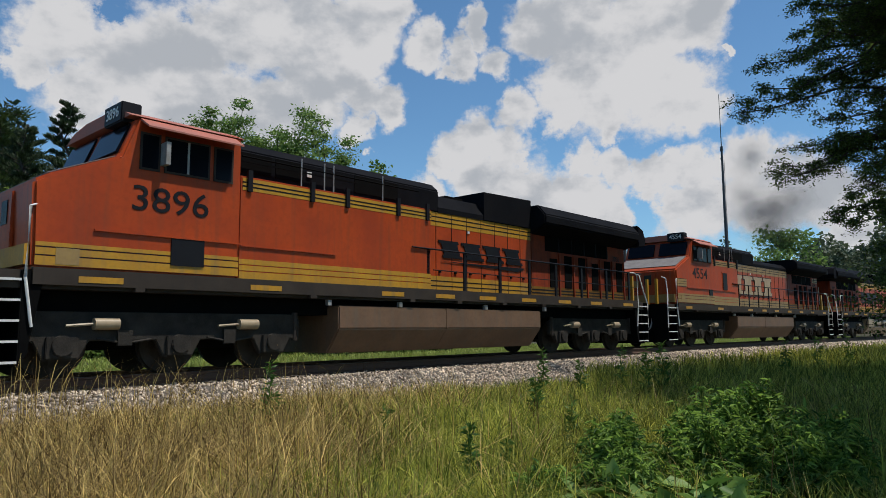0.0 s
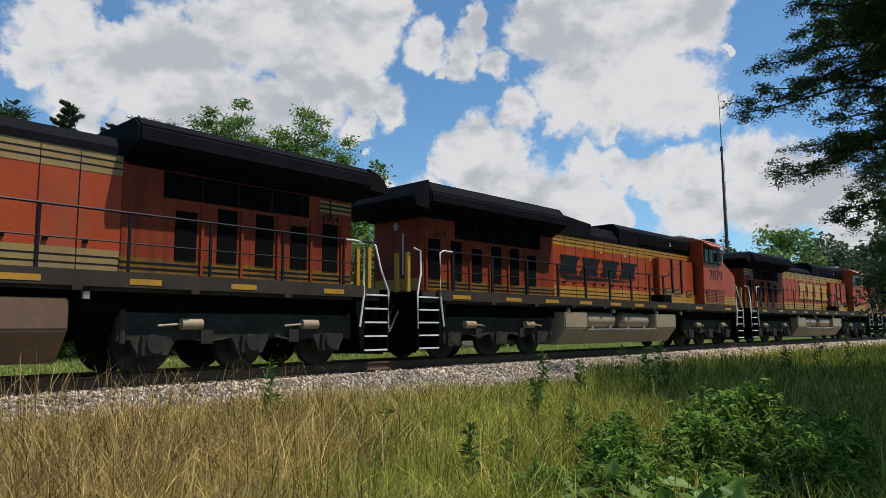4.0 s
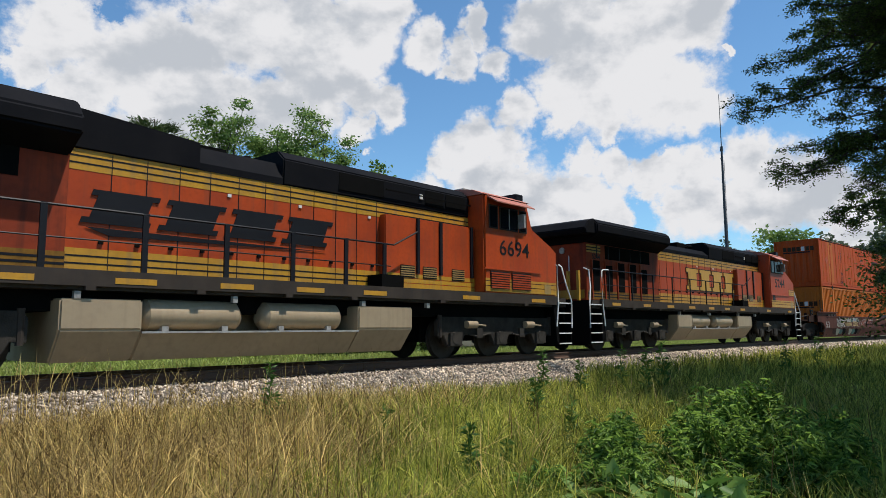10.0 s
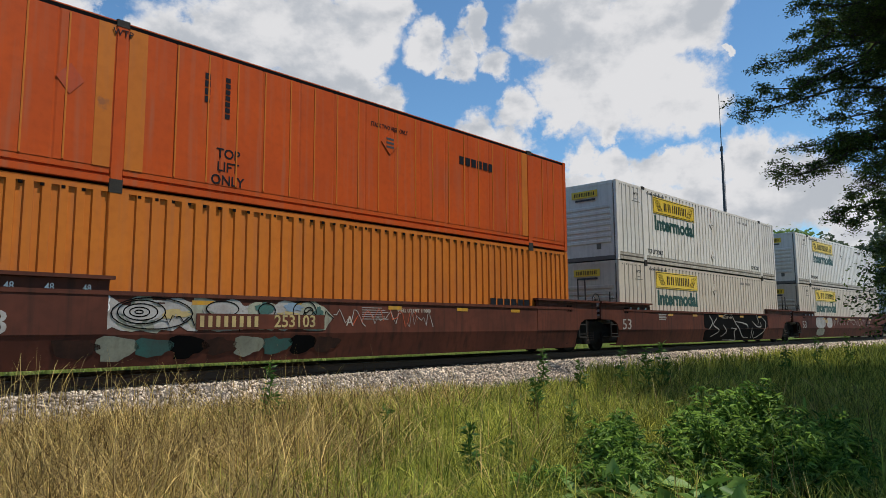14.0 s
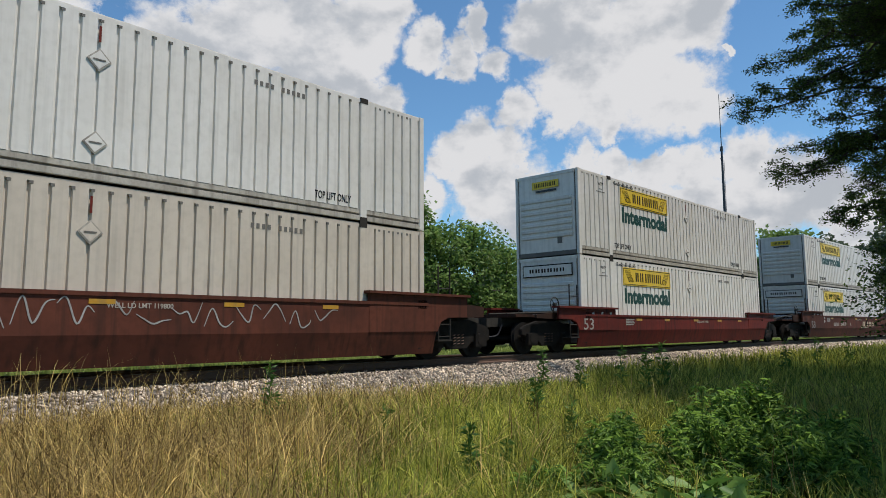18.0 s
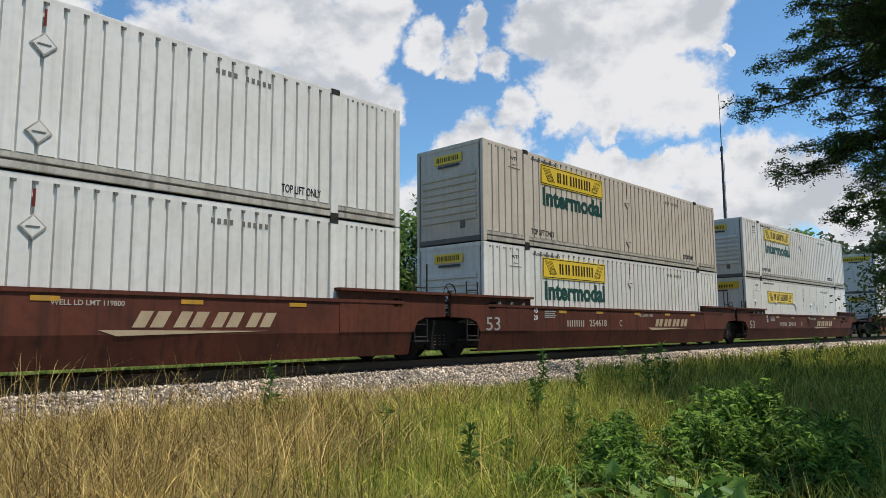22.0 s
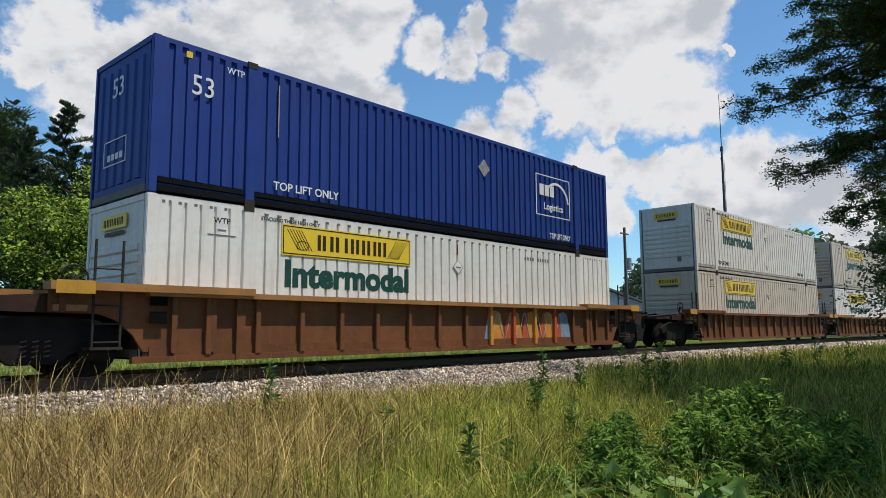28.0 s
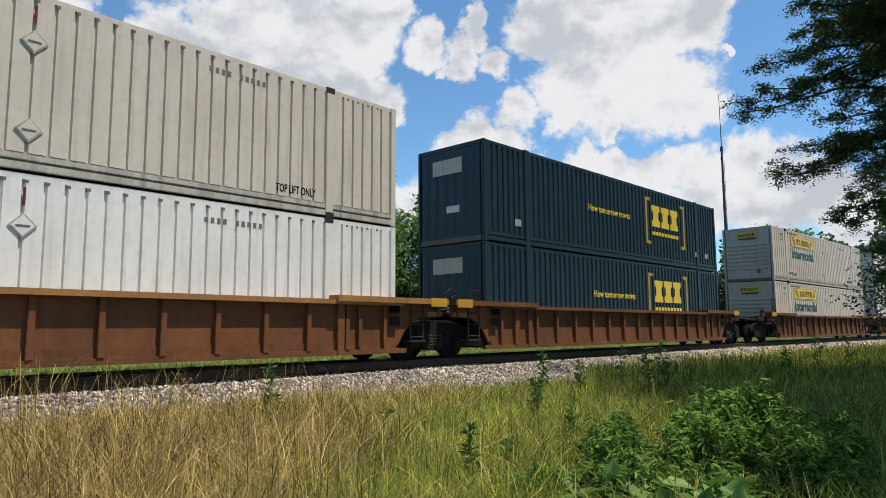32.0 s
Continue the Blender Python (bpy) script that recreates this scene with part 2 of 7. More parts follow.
M = dict(
    orange=material("orange_paint", (0.46, 0.062, 0.008), (0.30, 0.040, 0.010), 0.42, spec=0.3, scale=1.2, amount=0.8, streak=(0.19, 0.05, 0.022), streak_amount=0.5),
    orange_old=material("faded_orange_paint", (0.46, 0.064, 0.012), (0.32, 0.048, 0.014), 0.5, spec=0.3, scale=1.0, amount=0.8, streak=(0.25, 0.10, 0.06), streak_amount=0.5),
    # rear hood paints: soot, plus shade from the radiator wings in the colour
    shaded_sooty_orange=material("soot_and_shade_orange_paint", (0.31, 0.046, 0.013), (0.17, 0.027, 0.011), 0.6, spec=0.2, scale=0.9, amount=0.9, streak=(0.05, 0.018, 0.012), streak_amount=0.6),
    shaded_sooty_yellow=material("soot_and_shade_yellow_paint", (0.26, 0.125, 0.014), (0.12, 0.055, 0.012), 0.6, spec=0.2, scale=1.2, amount=0.9, streak=(0.05, 0.03, 0.015), streak_amount=0.6),
    roof_red=material("sooty_orange_roof", (0.45, 0.13, 0.08), (0.30, 0.12, 0.09), 0.7, scale=2, amount=0.8),
    yellow=material("yellow_stripe_paint", (0.54, 0.27, 0.014), (0.33, 0.16, 0.02), 0.45, scale=2, amount=0.6, streak=(0.22, 0.14, 0.06), streak_amount=0.5),
    cream=material("cream_stripe_paint", (0.37, 0.235, 0.075), (0.25, 0.155, 0.06), 0.5, scale=2, amount=0.6, streak=(0.2, 0.15, 0.09), streak_amount=0.5),
    black=material("black_paint", (0.008, 0.008, 0.011), (0.014, 0.014, 0.016), 0.5, scale=2, spec=0.2),
    hood_black=material("sooty_hood_and_gap_shade_black", (0.005, 0.0055, 0.0075), (0.011, 0.0105, 0.012), 0.75, scale=1.2, amount=0.8, spec=0.06),
    soot=material("sooty_black", (0.004, 0.004, 0.004), (0.008, 0.0075, 0.007), 0.9, scale=2, spec=0.05),
    frame=material("dusty_grey_frame_paint", (0.034, 0.026, 0.021), (0.060, 0.046, 0.036), 0.75, scale=2, amount=0.8, spec=0.2, streak=(0.03, 0.028, 0.026), streak_amount=0.5),
    truck=material("grimy_cast_steel", (0.022, 0.019, 0.016), (0.055, 0.047, 0.038), 0.8, scale=3, amount=0.8, bump=0.3, spec=0.2),
    tank=material("dusty_tan_tank_paint", (0.19, 0.105, 0.058), (0.11, 0.062, 0.036), 0.6, scale=1.5, amount=0.7, streak=(0.12, 0.095, 0.07), streak_amount=0.5),
    tank_pale=material("pale_dusty_tank_paint", (0.37, 0.28, 0.175), (0.27, 0.195, 0.12), 0.45, scale=1.2, amount=0.45, streak=(0.15, 0.11, 0.07), streak_amount=0.3),
    nonslip=material("grey_non_slip_deck_paint", (0.20, 0.185, 0.18), (0.14, 0.13, 0.125), 0.85, scale=3, amount=0.8, bump=0.4),
    steel=material("bright_steel", (0.42, 0.41, 0.39), (0.22, 0.20, 0.18), 0.5, 0.3, scale=6, amount=0.8),
    white=material("white_paint", (0.78, 0.77, 0.74), (0.6, 0.58, 0.55), 0.5, scale=5, amount=0.6),
    faded_white=material("faded_white_lettering", (0.46, 0.40, 0.33), (0.30, 0.24, 0.19), 0.6, scale=5, amount=0.8),
    ink=material("dark_brown_printing_ink", (0.030, 0.018, 0.008), (0.06, 0.036, 0.012), 0.55, scale=6, spec=0.2),
    glass=material("dark_cab_glass", (0.004, 0.005, 0.008), (0.007, 0.008, 0.012), 0.14, scale=2, spec=0.12),
    gold=material("gold_lettering_paint", (0.54, 0.29, 0.028), (0.40, 0.21, 0.03), 0.45, scale=3),
    silver=material("faded_silver_lettering", (0.44, 0.33, 0.20), (0.32, 0.20, 0.12), 0.5, scale=3),
    box_white=material("white_container_paint", (0.76, 0.715, 0.65), (0.62, 0.57, 0.495), 0.55, spec=0.3, scale=0.7, amount=0.6, streak=(0.46, 0.42, 0.36), streak_amount=0.4, vary=0.06, spot=(0.25, 0.16, 0.10), spot_level=0.735, spot_scale=2.5),
    box_beige=material("weathered_beige_container_paint", (0.62, 0.532, 0.428), (0.495, 0.415, 0.325), 0.65, spec=0.3, scale=0.7, amount=0.6, streak=(0.36, 0.31, 0.25), streak_amount=0.45, spot=(0.22, 0.14, 0.09), spot_level=0.735, spot_scale=2.5),
    box_orange=material("rusty_orange_container_paint", (0.52, 0.076, 0.009), (0.38, 0.056, 0.011), 0.6, spec=0.15, scale=0.8, amount=0.7, streak=(0.32, 0.12, 0.06), streak_amount=0.45),
    box_amber=material("faded_amber_container_paint", (0.54, 0.158, 0.020), (0.42, 0.115, 0.018), 0.6, spec=0.15, scale=0.8, amount=0.6, streak=(0.3, 0.12, 0.06), streak_amount=0.35, spot=(0.28, 0.10, 0.04), spot_level=0.7, spot_scale=2.0),
    box_blue=material("blue_container_paint", (0.014, 0.043, 0.22), (0.011, 0.032, 0.16), 0.5, spec=0.3, scale=1.0, amount=0.6, streak=(0.05, 0.07, 0.18), streak_amount=0.3),
    box_teal=material("dark_teal_container_paint", (0.006, 0.025, 0.033), (0.006, 0.018, 0.025), 0.45, scale=1.0, amount=0.6, streak=(0.03, 0.06, 0.07), streak_amount=0.3),
    grime=material("road_grime_on_paint", (0.50, 0.45, 0.375), (0.29, 0.25, 0.20), 0.75, scale=2.5, amount=0.8, streak=(0.08, 0.065, 0.05), streak_amount=0.6),
    groove=material("dirt_and_shade_groove", (0.16, 0.145, 0.125), (0.09, 0.08, 0.07), 0.8, scale=4),
    yellow_sign=material("yellow_sign_film", (0.80, 0.54, 0.03), (0.70, 0.46, 0.03), 0.4, scale=2, amount=0.4),
    green_ink=material("dark_green_lettering", (0.004, 0.050, 0.034), (0.008, 0.042, 0.030), 0.5, scale=4),
    well_brown=material("brown_well_paint", (0.125, 0.038, 0.022), (0.065, 0.023, 0.015), 0.7, spec=0.15, scale=0.7, amount=0.9, streak=(0.035, 0.018, 0.013), streak_amount=0.75),
    well_red=material("oxide_red_well_paint", (0.165, 0.024, 0.016), (0.085, 0.017, 0.013), 0.65, spec=0.15, scale=0.7, amount=0.9, streak=(0.04, 0.015, 0.012), streak_amount=0.7),
    well_rust=material("rusty_brown_well_paint", (0.20, 0.072, 0.025), (0.10, 0.038, 0.016), 0.7, scale=1.0, amount=0.8, streak=(0.19, 0.08, 0.028), streak_amount=0.4, spec=0.25),
    well_tan=material("sunlit_orange_well_paint", (0.19, 0.068, 0.022), (0.09, 0.034, 0.014), 0.7, scale=1.0, amount=0.8, streak=(0.09, 0.04, 0.018), streak_amount=0.45, spec=0.25),
    well_amber=material("amber_top_chord_paint", (0.38, 0.165, 0.035), (0.20, 0.085, 0.025), 0.65, scale=1.4, amount=0.7),
    graffiti_e=material("grey_green_spray_paint", (0.30, 0.30, 0.22), (0.20, 0.19, 0.14), 0.75, scale=2.5, amount=0.9, streak=(0.12, 0.09, 0.06), streak_amount=0.5),
    graffiti_f=material("teal_spray_paint", (0.03, 0.12, 0.10), (0.05, 0.07, 0.06), 0.75, scale=3, amount=0.8),
    graffiti_a=material("faded_white_spray_paint", (0.38, 0.36, 0.33), (0.22, 0.19, 0.17), 0.7, scale=3, amount=0.8),
    graffiti_b=material("pale_yellow_spray_paint", (0.46, 0.34, 0.13), (0.30, 0.22, 0.10), 0.7, scale=3, amount=0.8),
    graffiti_c=material("orange_red_spray_paint", (0.52, 0.085, 0.02), (0.32, 0.06, 0.02), 0.7, scale=3, amount=0.8),
    graffiti_o=material("amber_spray_paint", (0.62, 0.27, 0.025), (0.45, 0.13, 0.02), 0.7, scale=3, amount=0.8),
    graffiti_d=material("blue_grey_spray_paint", (0.20, 0.29, 0.36), (0.14, 0.18, 0.25), 0.7, scale=3, amount=0.8),
    rail=material("rusty_rail_steel", (0.11, 0.058, 0.036), (0.07, 0.04, 0.03), 0.7, 0.2, scale=5),
    railhead=material("worn_rail_head", (0.12, 0.105, 0.095), (0.08, 0.065, 0.055), 0.55, 0.5, scale=5),
    tie=material("creosoted_timber_tie", (0.05, 0.036, 0.027), (0.085, 0.065, 0.05), 0.85, scale=5, bump=0.5, vary=0.25),
    stone=material("pale_ballast_stone", (0.52, 0.47, 0.42), (0.30, 0.27, 0.245), 0.85, scale=6, amount=0.8),
    ballast=material("ballast_bed", (0.15, 0.125, 0.10), (0.07, 0.058, 0.048), 0.9, scale=14, amount=1.0, bump=0.8, bump_scale=22),
    soil=material("thatch_and_soil", (0.055, 0.043, 0.02), (0.035, 0.042, 0.012), 0.95, scale=1.5, amount=0.9, bump=0.7, bump_scale=30),
    bark=material("grey_brown_bark", (0.075, 0.06, 0.048), (0.045, 0.036, 0.03), 0.9, scale=5, bump=0.7, bump_scale=18),
    pole=material("weathered_pole_timber", (0.12, 0.10, 0.085), (0.08, 0.065, 0.055), 0.85, scale=5, bump=0.4),
    mast=material("dark_mast_steel", (0.05, 0.055, 0.06), (0.08, 0.08, 0.085), 0.6, 0.3, scale=3),
    meadow=leafy("meadow_blades", (0.22, 0.30, 0.05), (0.42, 0.48, 0.12), 0.35),
    grass=leafy("green_grass_blades", (0.06, 0.10, 0.010), (0.68, 0.645, 0.11), 0.42, 1.65),
    dry=leafy("dry_straw_stems", (0.082, 0.043, 0.010), (0.93, 0.675, 0.23), 0.32, 1.7),
    weed=leafy("weed_leaves", (0.045, 0.11, 0.018), (0.11, 0.20, 0.03), 0.4),
    bush=leafy("broad_bush_leaves", (0.045, 0.105, 0.016), (0.30, 0.45, 0.075), 0.5, 1.3, rough=0.6),
    broad_leaf=leafy("broad_pale_leaves", (0.08, 0.17, 0.03), (0.25, 0.37, 0.09), 0.4, 1.0, rough=0.5),
    oak=leafy("dark_oak_leaves", (0.04, 0.072, 0.016), (0.16, 0.225, 0.05), 0.5, 1.3),
    maple=leafy("fresh_maple_leaves", (0.03, 0.075, 0.010), (0.56, 0.70, 0.11), 0.5, 1.8),
    elm=leafy("elm_leaves", (0.11, 0.20, 0.045), (0.24, 0.34, 0.09), 0.5),
    cedar=leafy("cedar_sprays", (0.022, 0.042, 0.016), (0.05, 0.075, 0.028), 0.15),
    pine=leafy("pine_needles", (0.035, 0.065, 0.018), (0.085, 0.125, 0.03), 0.2),
    # far leaves are greyed: the haze of distance sits in their colour
    far_wood=leafy("far_leaves_haze_in_colour", (0.06, 0.09, 0.05), (0.11, 0.14, 0.075), 0.3),
    well_grime=material("grimy_rust_brown_paint", (0.055, 0.024, 0.016), (0.022, 0.014, 0.011), 0.8, scale=2.0, amount=0.9, streak=(0.09, 0.038, 0.018), streak_amount=0.4, spec=0.15),
    # truck steel again, with the shadow under the well cars in its colour
    shadowed_well_truck=material("shadowed_black_truck_steel", (0.009, 0.008, 0.007), (0.022, 0.017, 0.013), 0.85, scale=4, amount=0.8, spec=0.15),
    siding=material("white_house_siding", (0.72, 0.72, 0.70), (0.6, 0.6, 0.58), 0.6, scale=2),
    shingle=material("grey_roof_shingles", (0.22, 0.22, 0.22), (0.15, 0.15, 0.15), 0.85, scale=5),
)


# ---- mesh helpers ----
def V(*c):
    return Vector(c)


def box(bm, x0, x1, y0, y1, z0, z1):
    v = [bm.verts.new((x, y, z)) for x in (x0, x1) for y in (y0, y1) for z in (z0, z1)]
    for f in ((0, 1, 3, 2), (4, 6, 7, 5), (0, 4, 5, 1), (2, 3, 7, 6), (0, 2, 6, 4), (1, 5, 7, 3)):
        bm.faces.new([v[i] for i in f])
    return bm


def prism(bm, profile, lo, hi, axis="y"):
    """A closed outline swept from lo to hi: along y the outline is (x, z), along x it is (y, z), along z (x, y)."""
    def at(a, b, c):
        return (a, c, b) if axis == "y" else (c, a, b) if axis == "x" else (a, b, c)
    lo_v = [bm.verts.new(at(a, b, lo)) for a, b in profile]
    hi_v = [bm.verts.new(at(a, b, hi)) for a, b in profile]
    k = len(profile)
    bm.faces.new(lo_v)
    bm.faces.new(hi_v[::-1])
    for i in range(k):
        j = (i + 1) % k
        bm.faces.new((lo_v[i], hi_v[i], hi_v[j], lo_v[j]))
    return bm


def rod(bm, points, r, n=8, r_end=None):
    """A round bar along points, tapering to r_end."""
    pts = [Vector(p) for p in points]
    rings = []
    for i, p in enumerate(pts):
        d = (pts[min(i + 1, len(pts) - 1)] - pts[max(i - 1, 0)]).normalized()
        a = d.orthogonal().normalized() if abs(d.z) > 0.999 else d.cross(V(0, 0, 1)).normalized()
        b = d.cross(a)
        rr = r if r_end is None else r + (r_end - r) * i / max(1, len(pts) - 1)
        rings.append([bm.verts.new(p + (a * math.cos(t) + b * math.sin(t)) * rr) for t in [2 * math.pi * k / n for k in range(n)]])
    for q, w in zip(rings, rings[1:]):
        for k in range(n):
            bm.faces.new((q[k], q[(k + 1) % n], w[(k + 1) % n], w[k]))
    bm.faces.new(rings[0][::-1])
    bm.faces.new(rings[-1])
    return bm


def disc(bm, c, r, half, n=20, axis="y"):
    """A drum about an axis through c."""
    d = {"x": V(half, 0, 0), "y": V(0, half, 0), "z": V(0, 0, half)}[axis]
    return rod(bm, [V(*c) - d, V(*c) + d], r, n)


def finish(bm, name, mat, smooth=False, bevel=0.0):
    bmesh.ops.recalc_face_normals(bm, faces=bm.faces)
    if bevel:
        es = [e for e in bm.edges if len(e.link_faces) == 2 and e.calc_face_angle(0) > 0.5]
        bmesh.ops.bevel(bm, geom=es, offset=bevel, segments=2, affect="EDGES", clamp_overlap=True)
    me = bpy.data.meshes.new(name)
    bm.to_mesh(me)
    bm.free()
    me.materials.append(mat)
    if smooth:
        me.shade_smooth()
        me.set_sharp_from_angle(angle=radians(40))
    return me


def part(name, bm, mat, parent, label="", smooth=False, bevel=0.0):
    ob = new(name, finish(bm, name, mat, smooth, bevel))
    ob.parent = parent
    if label:
        ob["label"] = label
    return ob


def piece(name, me, parent, m, label=""):
    ob = new(name, me)
    ob.parent, ob.matrix_basis = parent, m
    if label:
        ob["label"] = label
    return ob


def thing(name, label, category, group="", kind=""):
    return tagged(new(name), label, category, group, kind)


def B():
    return bmesh.new()


# lettering is made first, while the scene is still small
LETTERS = {}


def lettering(words, mat, size):
    cu = bpy.data.curves.new("lettering", "FONT")
    cu.body, cu.size, cu.align_x, cu.align_y, cu.extrude = words, size, "CENTER", "CENTER", 0.004
    cu.offset = size * (0.042 if words == "Intermodal" else 0.014 if len(words) > 4 else 0.002)
    cu.resolution_u = 3
    ob = new("lettering", cu)
    bpy.context.view_layer.update()
    me = bpy.data.meshes.new_from_object(ob.evaluated_get(bpy.context.evaluated_depsgraph_get()))
    bpy.data.objects.remove(ob)
    me.materials.clear()
    me.materials.append(mat)
    return me


for words, mat, size in (("3896", "black", 0.62), ("4554", "black", 0.62), ("7079", "black", 0.62), ("5205", "black", 0.62), ("6694", "black", 0.62), ("5244", "black", 0.62),
                         *((w + " ", "white", 0.27) for w in ("3896", "4554", "7079", "5205", "6694", "5244")), ("Intermodal", "green_ink", 0.74), ("TOP LIFT ONLY", "black", 0.24), ("TOP LIFT ONLY ", "white", 0.24), ("TOP\nLIFT\nONLY", "black", 0.26), ("253103", "graffiti_b", 0.34), ("53", "white", 0.55), ("53 ", "graffiti_a", 0.52), ("WTP", "black", 0.16),
                         ("WTP ", "white", 0.18), ("254618", "faded_white", 0.3), ("C", "faded_white", 0.3), ("A", "faded_white", 0.3), ("B", "faded_white", 0.3), ("WELL LD LMT 119800", "faded_white", 0.12), ("40", "white", 0.2), ("20", "white", 0.2),
                         ("STACKING THREE HIGH ONLY", "mast", 0.105), ("STACK TWO HIGH ONLY", "black", 0.15), ("48", "white", 0.17), ("1251", "graffiti_a", 0.34), ("Logistics", "white", 0.3), ("How tomorrow moves", "yellow_sign", 0.32)):
    LETTERS[words] = lettering(words.strip(), M[mat], size)


def write(words, parent, x, y, z, side=-1, label="", turn=0.0, narrow=1.0):
    """Lettering centred at x, z on a wall at y that faces side (-1: -y, 1: +y)."""
    m = pose(x, y, z, 90, 0, 0 if side < 0 else 180) @ pose(0, 0, 0, 0, 0, turn) @ Matrix.Diagonal((narrow, 1, 1, 1))
    return piece("lettering", LETTERS[words], parent, m, label)


# ---- line of the track and pace of the train ----
def track_y(x):
    """Centre line: a gentle curve near the viewer, straight beyond it."""
    if x > 90:
        return track_y(90) - 0.13626 * (x - 90)
    if x < -40:
        return track_y(-40) + 0.06056 * (x + 40)
    return 12.996 - 0.000757 * x * x


def track_turn(x):
    return math.atan((track_y(x + 0.5) - track_y(x - 0.5)))


def gone(t):
    """Metres that the train has rolled since the start; it gathers speed."""
    u = t / 16
    return 138.29128 * u + 24.4124 * u * u - 1.66273 * u ** 3


ROLLING, FLIPPED, SHARED = [], [], {}


def shared(key, make):
    """A mesh that alike pieces have in common."""
    if key not in SHARED:
        SHARED[key] = make()
    return SHARED[key]


def rolls(ob, place, half=6.0, dz=0.0, flip=False):
    ROLLING.append((ob, place, half, dz, flip))


def on_rails(x, half, dz=0.0, flip=False):
    a, b = V(x - half, track_y(x - half), 0), V(x + half, track_y(x + half), 0)
    c, d = (a + b) / 2, b - a
    return pose(c.x, c.y, dz, 0, 0, math.degrees(math.atan2(d.y, d.x)) + (180 if flip else 0))


DROP = 0.08      # the rail tops lie this far below the datum of the bodies


# ---- ground ----
def ground_z(x, y):
    d = y - track_y(x)
    if d > 0:
        h = -0.34 + 0.05 * math.sin(x * 0.11) if d < 3.2 else -0.30 - 0.10 * min(1, (d - 3.2) / 6)
        return h if d > 2.9 else -0.34
    d = -d
    if d < 2.9:
        return -0.80
    base = -0.72 - 0.22 * min(1.0, (d - 2.9) / 5.0)
    return base + 0.05 * math.sin(x * 0.7 + y * 0.4) + 0.03 * math.sin(x * 1.9 - y * 1.3)


def build_ground():
    xs = sorted(set([-3000, -800, -250, -90, -50] + [i * 1.0 for i in range(-30, 101)] + [120, 160, 250, 800, 3000]))
    ys = sorted(set([-3000, -800, -250, -90, -40, -20] + [i * 0.75 for i in range(-14, 54)] + [50, 70, 110, 250, 800, 3000]))
    bm = B()
    grid = [[bm.verts.new((x, y, ground_z(max(-60, min(110, x)), y) if abs(y) < 100 else -0.4)) for y in ys] for x in xs]
    for i in range(len(xs) - 1):
        for j in range(len(ys) - 1):
            bm.faces.new((grid[i][j], grid[i + 1][j], grid[i + 1][j + 1], grid[i][j + 1]))
    ob = new("ground", finish(bm, "ground", M["soil"], True))
    tagged(ob, "grassy trackside ground with thatch and bare soil", "ground", kind="structure")


build_ground()


def sweep(bm, section, x0, x1, step=2.0, closed=True):
    """A cross-section (offset from the centre line, z) swept along the track."""
    rows, x = [], x0
    while x <= x1 + 1e-6:
        a = track_turn(x)
        rows.append([bm.verts.new((x - d * math.sin(a), track_y(x) + d * math.cos(a), z - DROP)) for d, z in section])
        x += step
    k = len(section)
    for p, q in zip(rows, rows[1:]):
        for i in range(k if closed else k - 1):
            j = (i + 1) % k
            bm.faces.new((p[i], q[i], q[j], p[j]))
    return bm


bed = new("ballast_bed", finish(sweep(B(), [(-3.1, -0.80), (-2.75, -0.62), (-1.55, -0.215), (1.55, -0.215), (2.8, -0.5), (3.3, -0.8)], -60, 120, 2.0, False), "ballast_bed", M["ballast"], True))
tagged(bed, "pale grey crushed stone ballast bed under the track", "ballast", kind="structure")
for side in (-1, 1):
    c = side * 0.755
    r = tagged(new("rail", finish(sweep(B(), [(c - 0.07, -0.185), (c + 0.07, -0.185), (c + 0.066, -0.165), (c + 0.012, -0.145), (c + 0.012, -0.045), (c + 0.036, -0.035), (c + 0.036, -0.004),
                                               (c - 0.036, -0.004), (c - 0.036, -0.035), (c - 0.012, -0.045), (c - 0.012, -0.145), (c - 0.066, -0.165)], -60, 120), "rail", M["rail"])),
               "rusty steel rail with a polished head", "rail", "rails of the track", "structure")
    part("rail_head", sweep(B(), [(c - 0.034, -0.0038), (c + 0.034, -0.0038), (c + 0.03, 0.0), (c - 0.03, 0.0)], -60, 120), M["railhead"], r)


# ---- running gear ----
def wheel_mesh(r):
    bm = B()
    for s in (-1, 1):
        disc(bm, (0, s * 0.74, 0), r, 0.055, 26)
        disc(bm, (0, s * 0.69, 0), r + 0.025, 0.014, 26)
        disc(bm, (0, s * 0.80, 0), r * 0.34, 0.03, 14)
        for k in range(4):
            a = math.pi * k / 2
            disc(bm, (r * 0.6 * math.cos(a), s * 0.79, r * 0.6 * math.sin(a)), 0.05, 0.015, 8)
    rod(bm, [(0, -1.0, 0), (0, 1.0, 0)], 0.08, 12)
    return finish(bm, "wheelset", M["truck"], True)


WHEEL_BIG, WHEEL_SMALL = wheel_mesh(0.53), wheel_mesh(0.48)
WHEEL_SMALL.materials[0] = M["shadowed_well_truck"]
TURNING = []


